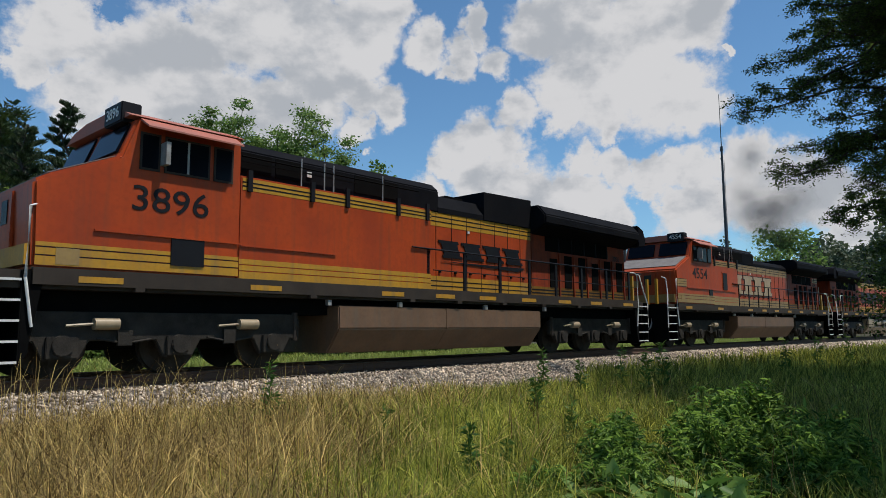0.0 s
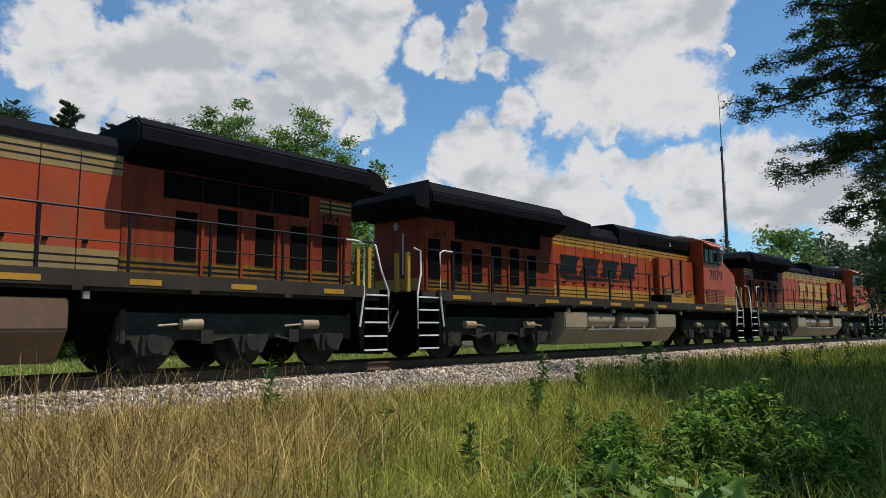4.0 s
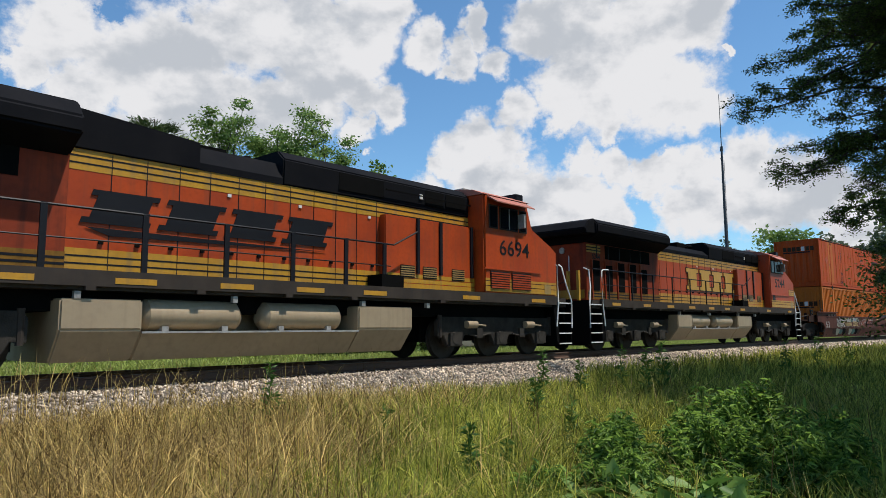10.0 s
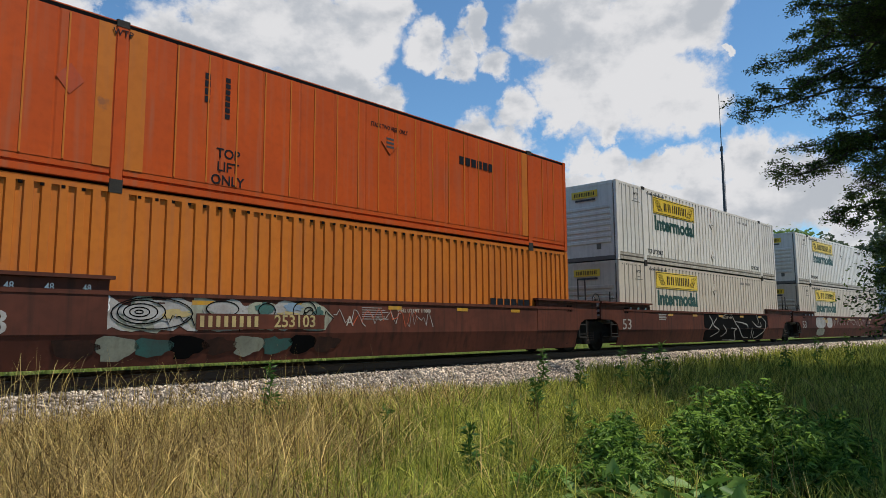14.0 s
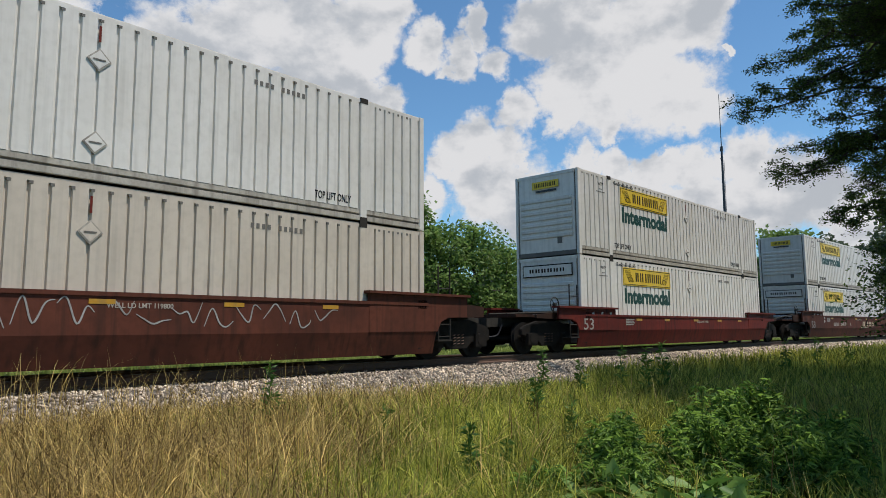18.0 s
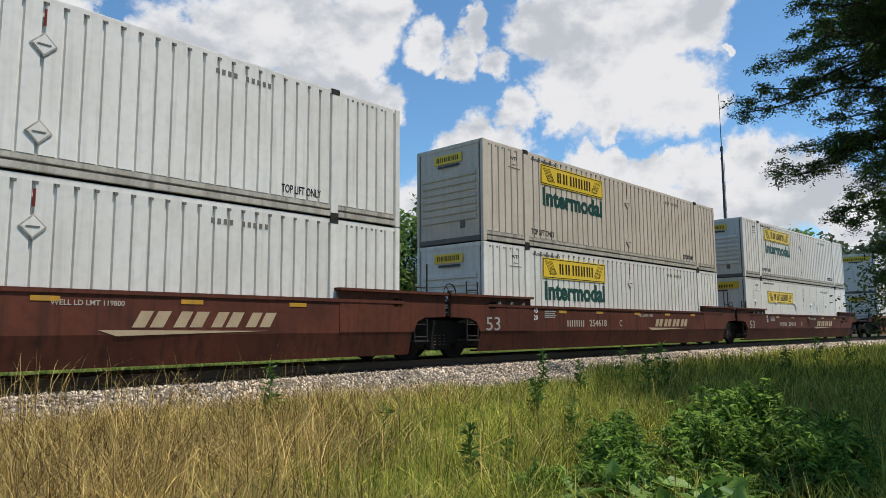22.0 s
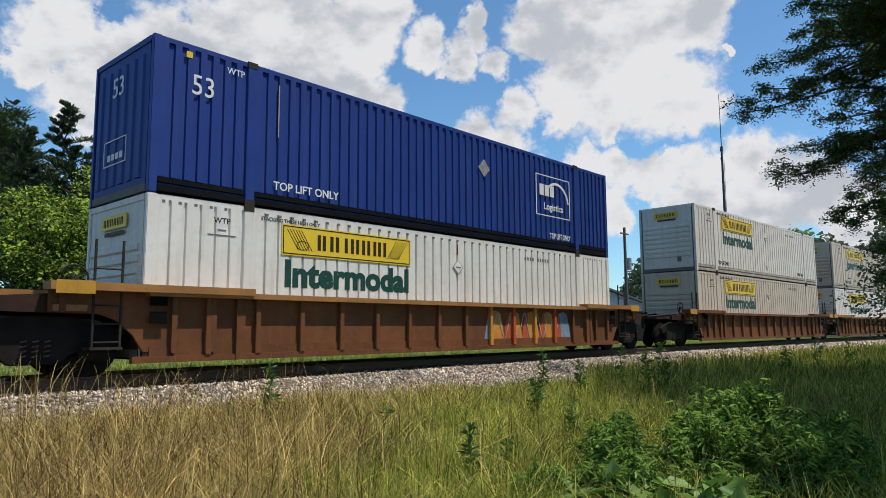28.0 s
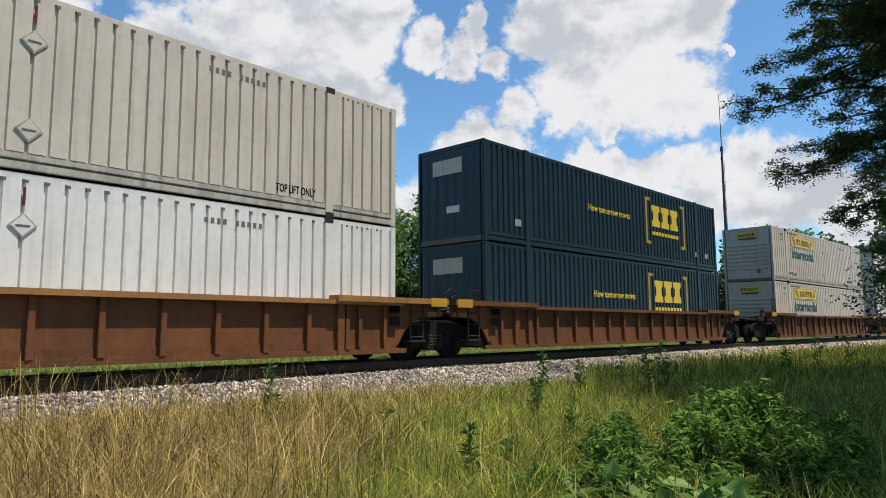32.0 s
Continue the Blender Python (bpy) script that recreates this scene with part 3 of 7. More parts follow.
def side_frame(name, parent, x, half, y, r, axles, heavy, only=0):
    bm = B()
    top = r * 2 + 0.02 if heavy else r * 1.75
    for s in ((-1, 1) if only == 0 else (only,)):
        pts = [(x - half, 0.58), (x - half, top - 0.1), (x - half + 0.15, top)]
        if heavy:
            pts += [(x + half - 0.15, top), (x + half, top - 0.1), (x + half, 0.58)]
            for a in reversed(axles):
                pts += [(x + a + 0.42, 0.60), (x + a + 0.26, 0.30), (x + a - 0.26, 0.30), (x + a - 0.42, 0.60)]
        else:
            pts += [(x - 0.5, 1.0), (x + 0.5, 1.0), (x + half - 0.15, top), (x + half, top - 0.1), (x + half, 0.45), (x + 0.55, 0.40), (x + 0.35, 0.24), (x - 0.35, 0.24), (x - 0.55, 0.40)]
        prism(bm, pts, s * y - 0.07, s * y + 0.07)
    return part(name, bm, M["truck" if heavy else "shadowed_well_truck"], parent, bevel=0.015)


def truck(parent, x, axles, heavy=True):
    """Wheels, side frames, axle boxes and springs under a vehicle, at x along it."""
    r = 0.53 if heavy else 0.48
    half = max(axles) + (0.65 if heavy else 0.45)
    y = 1.13 if heavy else 1.0
    fr = side_frame("truck_frame", parent, x, half, y, r, axles, heavy, 0 if heavy else -1)
    if not heavy:
        side_frame("truck_frame", parent, x, half, y, r, axles, heavy, 1).location.z = -DROP
    fr.location.z = -DROP
    for a in axles:
        w = piece("wheelset", WHEEL_BIG if heavy else WHEEL_SMALL, fr, pose(x + a, 0, r))
        TURNING.append((w, x + a, r))
        for s in (-1, 1):
            me = shared(("axle_box", heavy), lambda: finish(box(disc(B(), (0, 0.02, 0), 0.17, 0.09, 14), -0.24, 0.24, -0.06, 0.06, -0.2, 0.14), "axle_box", M["truck" if heavy else "shadowed_well_truck"], bevel=0.012))
            piece("axle_box", me, fr, pose(x + a, s * (y + 0.08), r))
    if heavy:
        for dx in (-half * 0.52, half * 0.50):
            for s in (-1, 1):
                me = shared("brake_cylinder", lambda: finish(rod(rod(B(), [(-0.2, 0, 0), (0.2, 0, 0)], 0.10, 12), [(0.2, 0, 0), (0.62, 0, -0.03)], 0.025, 6), "brake_cylinder", M["tank_pale"], True))
                piece("brake_cylinder", me, fr, pose(x + dx, s * (y + 0.14), 0.88), "dusty steel brake cylinder")
        for s in (-1, 1):
            for dx in (-half + 0.1, half - 0.1):
                me = shared("damper", lambda: finish(rod(B(), [(0, 0, 0.55), (0, 0, 1.12)], 0.06, 8), "damper", M["frame"]))
                piece("damper", me, fr, pose(x + dx, s * (y + 0.05), 0))
            for i in range(len(axles) - 1):
                c = x + (axles[i] + axles[i + 1]) / 2
                me = shared("brake_link", lambda: finish(box(rod(B(), [(-0.45, 0, 0.62), (0, 0.0, 0.56), (0.45, 0, 0.64)], 0.022, 6), -0.12, 0.12, -0.03, 0.03, 0.52, 0.78), "brake_link", M["truck"]))
                piece("brake_link", me, fr, pose(c, s * (y + 0.11), 0))
    else:
        for s in (-1, 1):
            for dx in (-0.17, 0.0, 0.17):
                def coil():
                    pts = [(0.065 * math.cos(k * 0.9), 0.065 * math.sin(k * 0.9), 0.32 + k * 0.011) for k in range(29)]
                    return finish(rod(B(), pts, 0.014, 5), "spring", M["rail"])
                piece("spring", shared("coil", coil), fr, pose(x + dx, s * 1.02, 0))
    return fr


def coupler(parent, x, sgn, mat="truck"):
    bm = B()
    box(bm, min(x, x - sgn * 0.9), max(x, x - sgn * 0.9), -0.09, 0.09, 0.76, 0.96)
    prism(bm, [(x - sgn * 0.28, -0.2), (x - sgn * 0.06, -0.22), (x + sgn * 0.0, -0.05), (x - sgn * 0.05, 0.16), (x - sgn * 0.28, 0.18)], 0.72, 1.0, "z")
    part("coupler", bm, M[mat], parent, "grimy cast steel coupler", bevel=0.02)


def hose(parent, pts, r=0.022, mat="black", label=""):
    n = 10
    p = [Vector(q) for q in pts]
    out = []
    for i in range(len(p) - 1):
        a, b, c, d = p[max(i - 1, 0)], p[i], p[i + 1], p[min(i + 2, len(p) - 1)]
        for k in range(n):
            t = k / n
            out.append(0.5 * ((2 * b) + (c - a) * t + (2 * a - 5 * b + 4 * c - d) * t * t + (3 * b - a - 3 * c + d) * t ** 3))
    out.append(p[-1])
    part("air_hose", rod(B(), out, r, 6), M[mat], parent, label, True)


# ---- locomotives ----
def loco(number, modern, near, front_s, flip, stripe, mark):
    """A six-axle diesel. x runs forwards, front coupler at +11.25; near: the side (-1 or 1) that shows its details."""
    paint = M["orange"] if modern else M["orange_old"]
    yel = M[stripe]
    root = thing("diesel_locomotive", "orange and black diesel locomotive, %s" % ("newer, with a slanted radiator hood" if modern else "older and sun-faded, with block emblem"),
                 "locomotive", "locomotives of the train")
    n = near

    def X(u):
        return 11.25 - u

    def wall(name, u0, u1, z0, z1, y, t, mat, parent=root, label="", bevel=0.0):
        """A plate on the near wall at |y|, t thick."""
        a, b = n * y, n * (y + t)
        return part(name, box(B(), X(u1), X(u0), min(a, b), max(a, b), z0, z1), mat, parent, label, bevel=bevel)

    # underframe
    fr = part("underframe", box(B(), X(21.7), X(0.8), -1.40, 1.40, 1.34, 1.62), M["frame"], root, "dusty dark grey underframe")
    for s in (-1, 1):
        part("side_sill", box(B(), X(21.2), X(1.45), s * 1.40 - (0.10 if s < 0 else 0), s * 1.40 + (0.10 if s > 0 else 0), 1.40, 1.66), M["frame"], fr)
    for u in [2.1, 5.2, 8.6, 10.4, 12.1, 14.0, 15.9, 17.8, 20.0]:
        wall("reflector_strip", u, u + (0.7 if modern else 0.55), 1.45, 1.55, 1.501, 0.006, M["yellow"], fr, "yellow reflective strip")
    for u in [3.0, 6.6, 9.5, 11.2, 13.1, 15.0, 17.0, 19.0]:
        wall("lifting_lug", u, u + 0.16, 1.33, 1.40, 1.42, 0.10, M["frame"], fr)
    # end plates, plough and steps
    for e, u in ((1, 0.85), (-1, 21.65)):
        bm = box(B(), X(u) - 0.06, X(u) + 0.06, -1.35, 1.35, 0.95, 1.62)
        prism(bm, [(-1.3, 0.12), (1.3, 0.12), (1.3, 0.9), (0.35, 0.9), (0.35, 0.65), (-0.35, 0.65), (-0.35, 0.9), (-1.3, 0.9)], X(u) - 0.05 + e * 0.22, X(u) + 0.05 + e * 0.22, "x")
        part("pilot", bm, M["soot"], root, "black pilot plate")
        coupler(root, X(0.0 if e > 0 else 22.5), e)
        for s in (-1, 1):
            y0, y1 = sorted((s * 0.78, s * 1.46))
            bm = B()
            for xx in (X(u) + e * 0.26, X(u) - e * 0.48):
                box(bm, xx - 0.02, xx + 0.02, y0, y1, 0.18, 1.60)
            prism(bm, [(X(u) - e * 0.48, 0.22), (X(u) - e * 0.48, 1.62), (X(u) - e * 0.78, 1.62), (X(u) - e * 0.58, 0.30)], s * 1.44 - 0.025, s * 1.44 + 0.025)
            box(bm, min(X(u) + e * 0.24, X(u) - e * 0.46), max(X(u) + e * 0.24, X(u) - e * 0.46), s * 0.80 - 0.02, s * 0.80 + 0.02, 0.2, 1.5)
            st = part("step_well", bm, M["soot"], root)
            for k in range(5):
                z = 0.24 + k * 0.31
                a, b = sorted((X(u) + e * 0.24, X(u) - e * 0.46))
                part("step_tread", box(B(), a, b, y0, y1 - 0.02, z - 0.03, z), M["truck"], st)
                part("step_edge", box(B(), a, b, min(s * 1.445, s * 1.475), max(s * 1.445, s * 1.475), z - 0.032, z + 0.004), M["white"], st, "white step edge")
            rod_bm = rod(B(), [(X(u) + e * 0.28, s * 1.47, 0.70), (X(u) + e * 0.28, s * 1.47, 1.55), (X(u) + e * 0.10, s * 1.40, 2.05), (X(u) + e * 0.02, s * 1.3, 2.62), (X(u) + e * 0.10, s * 1.15, 2.70)], 0.024, 8)
            part("grab_rail", rod_bm, M["white"], root, "white tubular grab rail", True)
            rod_bm = rod(B(), [(X(u) - e * 0.62, s * 1.49, 0.75), (X(u) - e * 0.50, s * 1.49, 1.5), (X(u) - e * 0.52, s * 1.47, 2.60), (X(u) - e * 0.66, s * 1.45, 2.66), (X(u) - e * 1.0, s * 1.44, 2.66)], 0.024, 8)
            part("grab_rail", rod_bm, M["white"], root, "white tubular grab rail", True)
        for y in (-0.95, -0.55, 0.55, 0.95):
            part("end_post", box(B(), X(u) + e * 0.12 - 0.05, X(u) + e * 0.12 + 0.05, y - 0.045, y + 0.045, 1.62, 2.62), M["gold"], root, "scuffed yellow end platform post")
        part("end_chain", rod(B(), [(X(u) + e * 0.12, -0.5, 2.3), (X(u) + e * 0.12, 0, 2.15), (X(u) + e * 0.12, 0.5, 2.3)], 0.015, 5), M["truck"], root)
        for k, y in enumerate((-0.75, -0.45, -0.3, 0.3, 0.45, 0.75)):
            x0 = X(u) + e * 0.1
            hose(root, [(x0, y, 1.35), (x0 + e * 0.25, y * 1.02, 1.0 - 0.05 * k), (x0 + e * 0.42, y * 0.9, 0.62), (x0 + e * 0.62, y * 0.6, 0.55 + 0.06 * k)], 0.024, "steel" if k in (0, 5) else "black", "rubber air brake hose")
    for u0, u1 in ((1.6, 6.6), (15.9, 20.9)):
        part("traction_motor_case", box(B(), X(u1), X(u0), -0.62, 0.62, 0.36, 1.2), M["soot"], root, "sooty traction motors between the wheels")
    part("side_apron", box(B(), X(21.0), X(1.5), -1.05, 1.05, 1.0, 1.36), M["soot"], root)
    truck(root, X(3.95), (-1.95, 0.0, 1.95))
    truck(root, X(18.45), (-1.95, 0.0, 1.95))
    # fuel tank
    prof = [(-1.45, 1.2), (-1.45, 0.70), (-1.05, 0.18), (1.05, 0.18), (1.45, 0.70), (1.45, 1.2)]
    if n > 0:
        tk = part("fuel_tank", prism(B(), prof, X(15.0), X(7.4), "x"), M["tank"], root, "dusty tan steel fuel tank", bevel=0.03)
        part("tank_strap", prism(B(), [(a * 1.006, b + 0.004) for a, b in prof], X(10.9), X(10.84), "x"), M["tank"], tk)
    else:
        low = [(-1.42, 0.66), (-1.05, 0.18), (1.05, 0.18), (1.45, 0.70), (1.45, 1.2), (-0.55, 1.2), (-0.55, 0.66)]
        tk = part("fuel_tank", prism(B(), low, X(14.2), X(9.4), "x"), M["tank_pale"], root, "dusty tan steel fuel tank with a ledge", bevel=0.02)
        part("tank_box", prism(B(), prof, X(9.4), X(7.7), "x"), M["tank_pale"], tk, bevel=0.03)
        part("tank_box", prism(B(), prof, X(15.5), X(14.2), "x"), M["tank_pale"], tk, bevel=0.03)
        part("tank_lip", box(B(), X(14.2), X(9.4), -1.46, -1.40, 0.64, 0.675), M["steel"], tk)
        for u0, u1 in ((9.75, 11.75), (12.2, 14.15)):
            bm = rod(B(), [(X(u0) - 0.12, -1.12, 0.95), (X(u1) + 0.12, -1.12, 0.96)], 0.275, 22)
            for uu, sg in ((u0, 1), (u1, -1)):
                rod(bm, [(X(uu) - sg * 0.12, -1.12, 0.95), (X(uu) - sg * 0.05, -1.12, 0.95), (X(uu), -1.12, 0.96)], 0.275, 22, 0.14)
            rs = part("air_reservoir", bm, M["tank_pale"], root, "pale tan cylindrical air reservoir", True)
            for uu in (u0 + 0.4, u1 - 0.4):
                part("reservoir_foot", box(B(), X(uu) - 0.06, X(uu) + 0.06, -1.36, -0.9, 0.67, 0.76), M["steel"], rs)
    for u in (7.1, 9.2, 12.4, 15.2):
        wall("drain_valve", u, u + 0.1, 1.20, 1.32, 1.36, 0.09, M["steel"], tk)
    # cab with its nose
    side = [(X(1.42), 1.64), (X(1.38), 3.02), (X(1.62), 3.16), (X(2.66), 3.62), (X(2.92), 4.34), (X(4.95), 4.40), (X(4.95), 1.64)]
    cab = part("cab", prism(B(), side, -1.48, 1.48), paint, root, "orange wide-nosed cab", bevel=0.05)
    part("cab_roof", prism(B(), [(-1.49, 4.36), (-1.1, 4.52), (-0.5, 4.60), (0.5, 4.60), (1.1, 4.52), (1.49, 4.36)], X(5.0), X(2.80), "x"), M["roof_red"], cab, "sooty red cab roof")
    nb = part("number_board", box(B(), X(3.10), X(2.74), *sorted((n * 0.50, n * 1.22)), 4.30, 4.66), M["black"], cab, "black number board", bevel=0.02)
    piece("lettering", LETTERS[number + " "], nb, pose(X(2.74) + 0.004, n * 0.86, 4.48, 90, 0, 90), "white number figures")
    part("roof_unit", box(B(), X(4.6), X(3.7), -0.45, 0.45, 4.6, 4.72), M["steel"], cab, bevel=0.02)
    for y in (-0.72, 0.72):
        bm = B()
        q = [V(X(2.68), y - 0.6, 3.70), V(X(2.68), y + 0.6, 3.70), V(X(2.90), y + 0.6, 4.24), V(X(2.90), y - 0.6, 4.24)]
        o = V(0.045, 0, 0.018)
        vs = [bm.verts.new(p) for p in q] + [bm.verts.new(p + o) for p in q]
        for f in ((0, 1, 2, 3), (4, 5, 6, 7), (0, 1, 5, 4), (1, 2, 6, 5), (2, 3, 7, 6), (3, 0, 4, 7)):
            bm.faces.new([vs[i] for i in f])
        part("windscreen", bm, M["glass"], cab, "dark windscreen pane")
    part("nose_deck", prism(B(), [(X(1.60), 3.165), (X(2.62), 3.615), (X(2.62), 3.632), (X(1.60), 3.182)], -1.36, 1.36), M["nonslip"], cab, "grey non-slip nose deck")
    part("nose_door", box(B(), X(1.40), X(1.345), -0.1, 0.6, 1.7, 2.95), paint, cab, bevel=0.01)
    part("nose_window", box(B(), X(1.36), X(1.33), 0.12, 0.42, 2.42, 2.82), M["glass"], cab)
    for z0, z1 in ((1.70, 2.02), (2.34, 2.62)):
        part("nose_stripe", box(B(), X(1.40), X(1.335), -1.4, 1.4, z0, z1) if z0 < 2 else box(B(), X(1.40), X(1.336), -1.4, -0.15, z0, z1), yel, cab)
    for u0, u1 in ((2.98, 3.34), (3.42, 4.28), (4.36, 4.76)):
        f = wall("window_frame", u0, u1, 3.44, 4.10, 1.482, 0.02, M["frame"], cab, "dark rubber-edged window frame")
        wall("window_pane", u0 + 0.04, u1 - 0.04, 3.48, 4.06, 1.503, 0.006, M["glass"], f)
        if u0 == 3.42:
            wall("window_bar", 3.83, 3.87, 3.48, 4.06, 1.51, 0.008, M["steel"], f)
    bm = B()
    prism(bm, [(n * 1.47, 4.30), (n * 1.47, 4.34), (n * 1.80, 4.15), (n * 1.80, 4.12)], X(4.8), X(2.98), "x")
    part("window_awning", bm, M["roof_red"], cab, "sloping orange window awning")
    part("mirror", box(B(), X(3.42), X(3.34), *sorted((n * 1.5, n * 1.72)), 3.55, 3.95), M["steel"], cab)
    wall("drip_rail", 2.3, 5.0, 2.30, 2.335, 1.48, 0.035, paint, cab)
    # stripes low on the cab, with a thin dark line between the bands
    for z0, z1, m in ((1.70, 1.84, yel), (1.845, 1.86, M["black"]), (1.865, 1.97, yel), (1.975, 1.99, M["black"]), (1.995, 2.06, yel)):
        wall("stripe", 1.46, 4.93, z0, z1, 1.482, 0.004, m, cab)
    if not modern:
        for z0, z1, m in ((2.33, 2.66, M["black"]), (2.35, 2.44, yel), (2.455, 2.535, yel), (2.55, 2.64, yel)):
            wall("nose_stripe", 1.44, 2.28, z0, z1, 1.482, 0.004 if m is M["black"] else 0.008, m, cab)
    write(number, cab, X(3.58), n * 1.486, 2.92, n, "black road number", narrow=1.18)
    if modern and n < 0:
        wall("cab_grille", 2.82, 3.75, 1.78, 2.26, 1.486, 0.02, M["black"], cab)
        wall("cab_grille", 3.85, 4.72, 1.78, 2.26, 1.486, 0.02, M["black"], cab)
        for k in range(7):
            for u0, u1 in ((2.84, 3.73), (3.87, 4.70)):
                wall("grille_slat", u0, u1, 1.80 + k * 0.065, 1.835 + k * 0.065, 1.50, 0.02, paint, cab)
    elif not modern:
        wall("cab_vent", 4.4, 4.75, 2.05, 2.30, 1.486, 0.015, M["black"], cab)
    wall("notice_plate", 1.75, 2.1, 1.72, 1.98, 1.487, 0.004, M["cream"], cab)
    # wider cabinet behind the cab
    cw, cend = (1.44, 10.3 if modern else 7.7) if n > 0 else (1.12, 8.3)
    eq = part("equipment_cabinet", box(B(), X(cend), X(4.95), *sorted((n * 0.3, n * cw)), 1.62, 3.44 if n < 0 else 3.66), paint, root, "orange equipment cabinet behind the cab", bevel=0.02)
    for z0, z1 in ((1.66, 1.80), (1.82, 1.92), (1.94, 2.04)):
        wall("stripe", 4.97, cend - 0.02, z0, z1, cw + 0.001, 0.004, yel, eq)
    if n > 0:
        if not modern:
            wall("side_door", 5.98, 6.42, 2.34, 3.10, cw, 0.03, M["black"], eq, "open dark doorway in the cabinet side")
        if not modern:
            wall("door_frame", 5.92, 6.48, 2.28, 3.16, cw, 0.012, paint, eq)
        else:
            wall("cab_vent", 3.6, 4.22, 1.82, 2.32, 1.486, 0.02, M["black"], eq, "dark square vent")
        wall("drip_rail", 4.95, 7.3, 2.28, 2.31, cw, 0.03, paint, eq)
        ub = wall("stripe_band", 5.0, cend, 3.38, 3.62, cw, 0.005, yel, eq, "yellow stripe band")
        for zz in (3.46, 3.54):
            wall("stripe_line", 5.0, cend, zz - 0.013, zz + 0.013, cw + 0.005, 0.004, M["black"], ub)
        for uu in (5.1, 6.6, 7.55, 9.1, 10.1):
            if uu < cend:
                wall("rail_stanchion", uu, uu + 0.10, 3.36, 3.78, cw, 0.05, M["black"], eq)
        part("roof_grab_rail", rod(B(), [(X(5.0), n * 1.40, 4.06), (X(cend - 0.4), n * 1.40, 4.06)], 0.018, 6), M["soot"], eq)
        for uu in (6.4, 7.0, 7.25, 8.7):
            if uu < cend:
                part("rail_post", rod(B(), [(X(uu), n * 1.40, 3.66), (X(uu), n * 1.40, 4.25)], 0.016, 6), M["steel"], eq)
    else:
        for u in (5.05, 6.3, 7.15):
            wall("door_post", u, u + 0.09, 2.06, 3.44, cw, 0.05, M["black"], eq)
        for u in (5.4, 6.5, 7.3):
            wall("cabinet_vent", u, u + 0.5, 1.95, 2.25, cw + 0.004, 0.012, M["black"], eq)
            for k in range(5):
                wall("vent_slat", u, u + 0.5, 1.98 + k * 0.055, 2.005 + k * 0.055, cw + 0.012, 0.018, M["cream"], eq)
        wall("walkway_step", 8.0, 8.7, 1.62, 1.95, 0.95, 0.5, M["soot"], eq)
    # hood
    hoodw = 0.92
    rad0 = 15.3 if modern else 15.95
    hood = part("hood", box(B(), X(rad0), X(4.95), -hoodw, hoodw, 1.62, 3.74), paint, root, "orange engine hood")
    back = part("rear_hood", box(B(), X(21.25), X(rad0), -0.94, 0.94, 1.62, 3.72), M["shaded_sooty_orange"], root, "grimy dark red-orange rear hood, wing shade in its colour", bevel=0.02)
    for lo, hi in ((1.68, 2.06), (3.38, 3.74)):
        band = wall("stripe_band", cend if lo < 2 or n > 0 else 4.97, rad0, lo, hi, hoodw, 0.006, yel, hood, "yellow stripe band")
        for k in (1, 2):
            z = lo + (hi - lo) * k / 3
            wall("stripe_line", cend if lo < 2 or n > 0 else 4.97, rad0, z - 0.014, z + 0.014, hoodw + 0.006, 0.004, M["black"], band)
    bb = wall("stripe_band", rad0, 21.2, 1.68, 1.98, 0.94, 0.006, M["shaded_sooty_yellow"], back)
    for zz in (1.78, 1.88):
        wall("stripe_line", rad0, 21.2, zz - 0.02, zz + 0.02, 0.946, 0.004, M["black"], bb)
    if not modern:
        ub = wall("stripe_band", 20.3, 21.2, 3.30, 3.56, 0.94, 0.006, yel, back)
        for zz in (3.38, 3.48):
            wall("stripe_line", 20.3, 21.2, zz - 0.02, zz + 0.02, 0.946, 0.004, M["black"], ub)
    write(number, back, X(20.6), n * 0.945, 3.16, n, "black road number").scale = (0.42, 0.42, 1.0)
    # doors along the hood, with seams, latches and hinges
    u = cend + 0.1
    while u < rad0 - 0.1:
        wall("door_seam", u, u + 0.014, 1.68, 3.72, hoodw, 0.011, M["black"], hood)
        wall("hood_latch", u + 0.10, u + 0.18, 2.15, 2.21, hoodw + 0.004, 0.03, M["soot"], hood)
        u += 0.62
    for u in (8.6, 10.6, 12.3):
        wall("filter_cover", u, u + 0.08, 3.30, 3.36, hoodw + 0.003, 0.02, M["white"], hood)
    # black roof shroud
    top = [(-0.95, 3.74), (-0.97, 4.30), (-0.72, 4.52), (0.72, 4.52), (0.97, 4.30), (0.95, 3.74)]
    sh = part("roof_shroud", prism(B(), top, X(11.1), X(4.98), "x"), M["hood_black"], root, "black dynamic brake housing", bevel=0.03)
    for u0, u1 in ((5.15, 5.95), (6.05, 6.75), (8.2, 9.6)):
        wall("shroud_grille", u0, u1, 3.86, 4.26, 0.955, 0.02, M["soot"], sh)
    wall("shroud_lamp", 6.85, 6.97, 4.0, 4.12, 0.97, 0.02, M["white"], sh)
    wall("roof_handrail", 5.0, 8.2, 4.05, 4.08, 1.03, 0.02, M["soot"], sh)
    low = [(-0.94, 3.74), (-0.94, 3.88), (-0.70, 4.10 if not modern else 4.24), (0.70, 4.10 if not modern else 4.24), (0.94, 3.88), (0.94, 3.74)]
    er = part("engine_roof", prism(B(), low, X(rad0 + 0.1), X(11.1), "x"), M["hood_black"], root, "black engine roof")
    st = part("exhaust_outlet", prism(B(), [(X(12.9), 4.05), (X(12.0), 4.05), (X(12.08), 4.42), (X(12.82), 4.42)], -0.3, 0.3), M["soot"], er, "sooty exhaust outlet")
    bm = B()
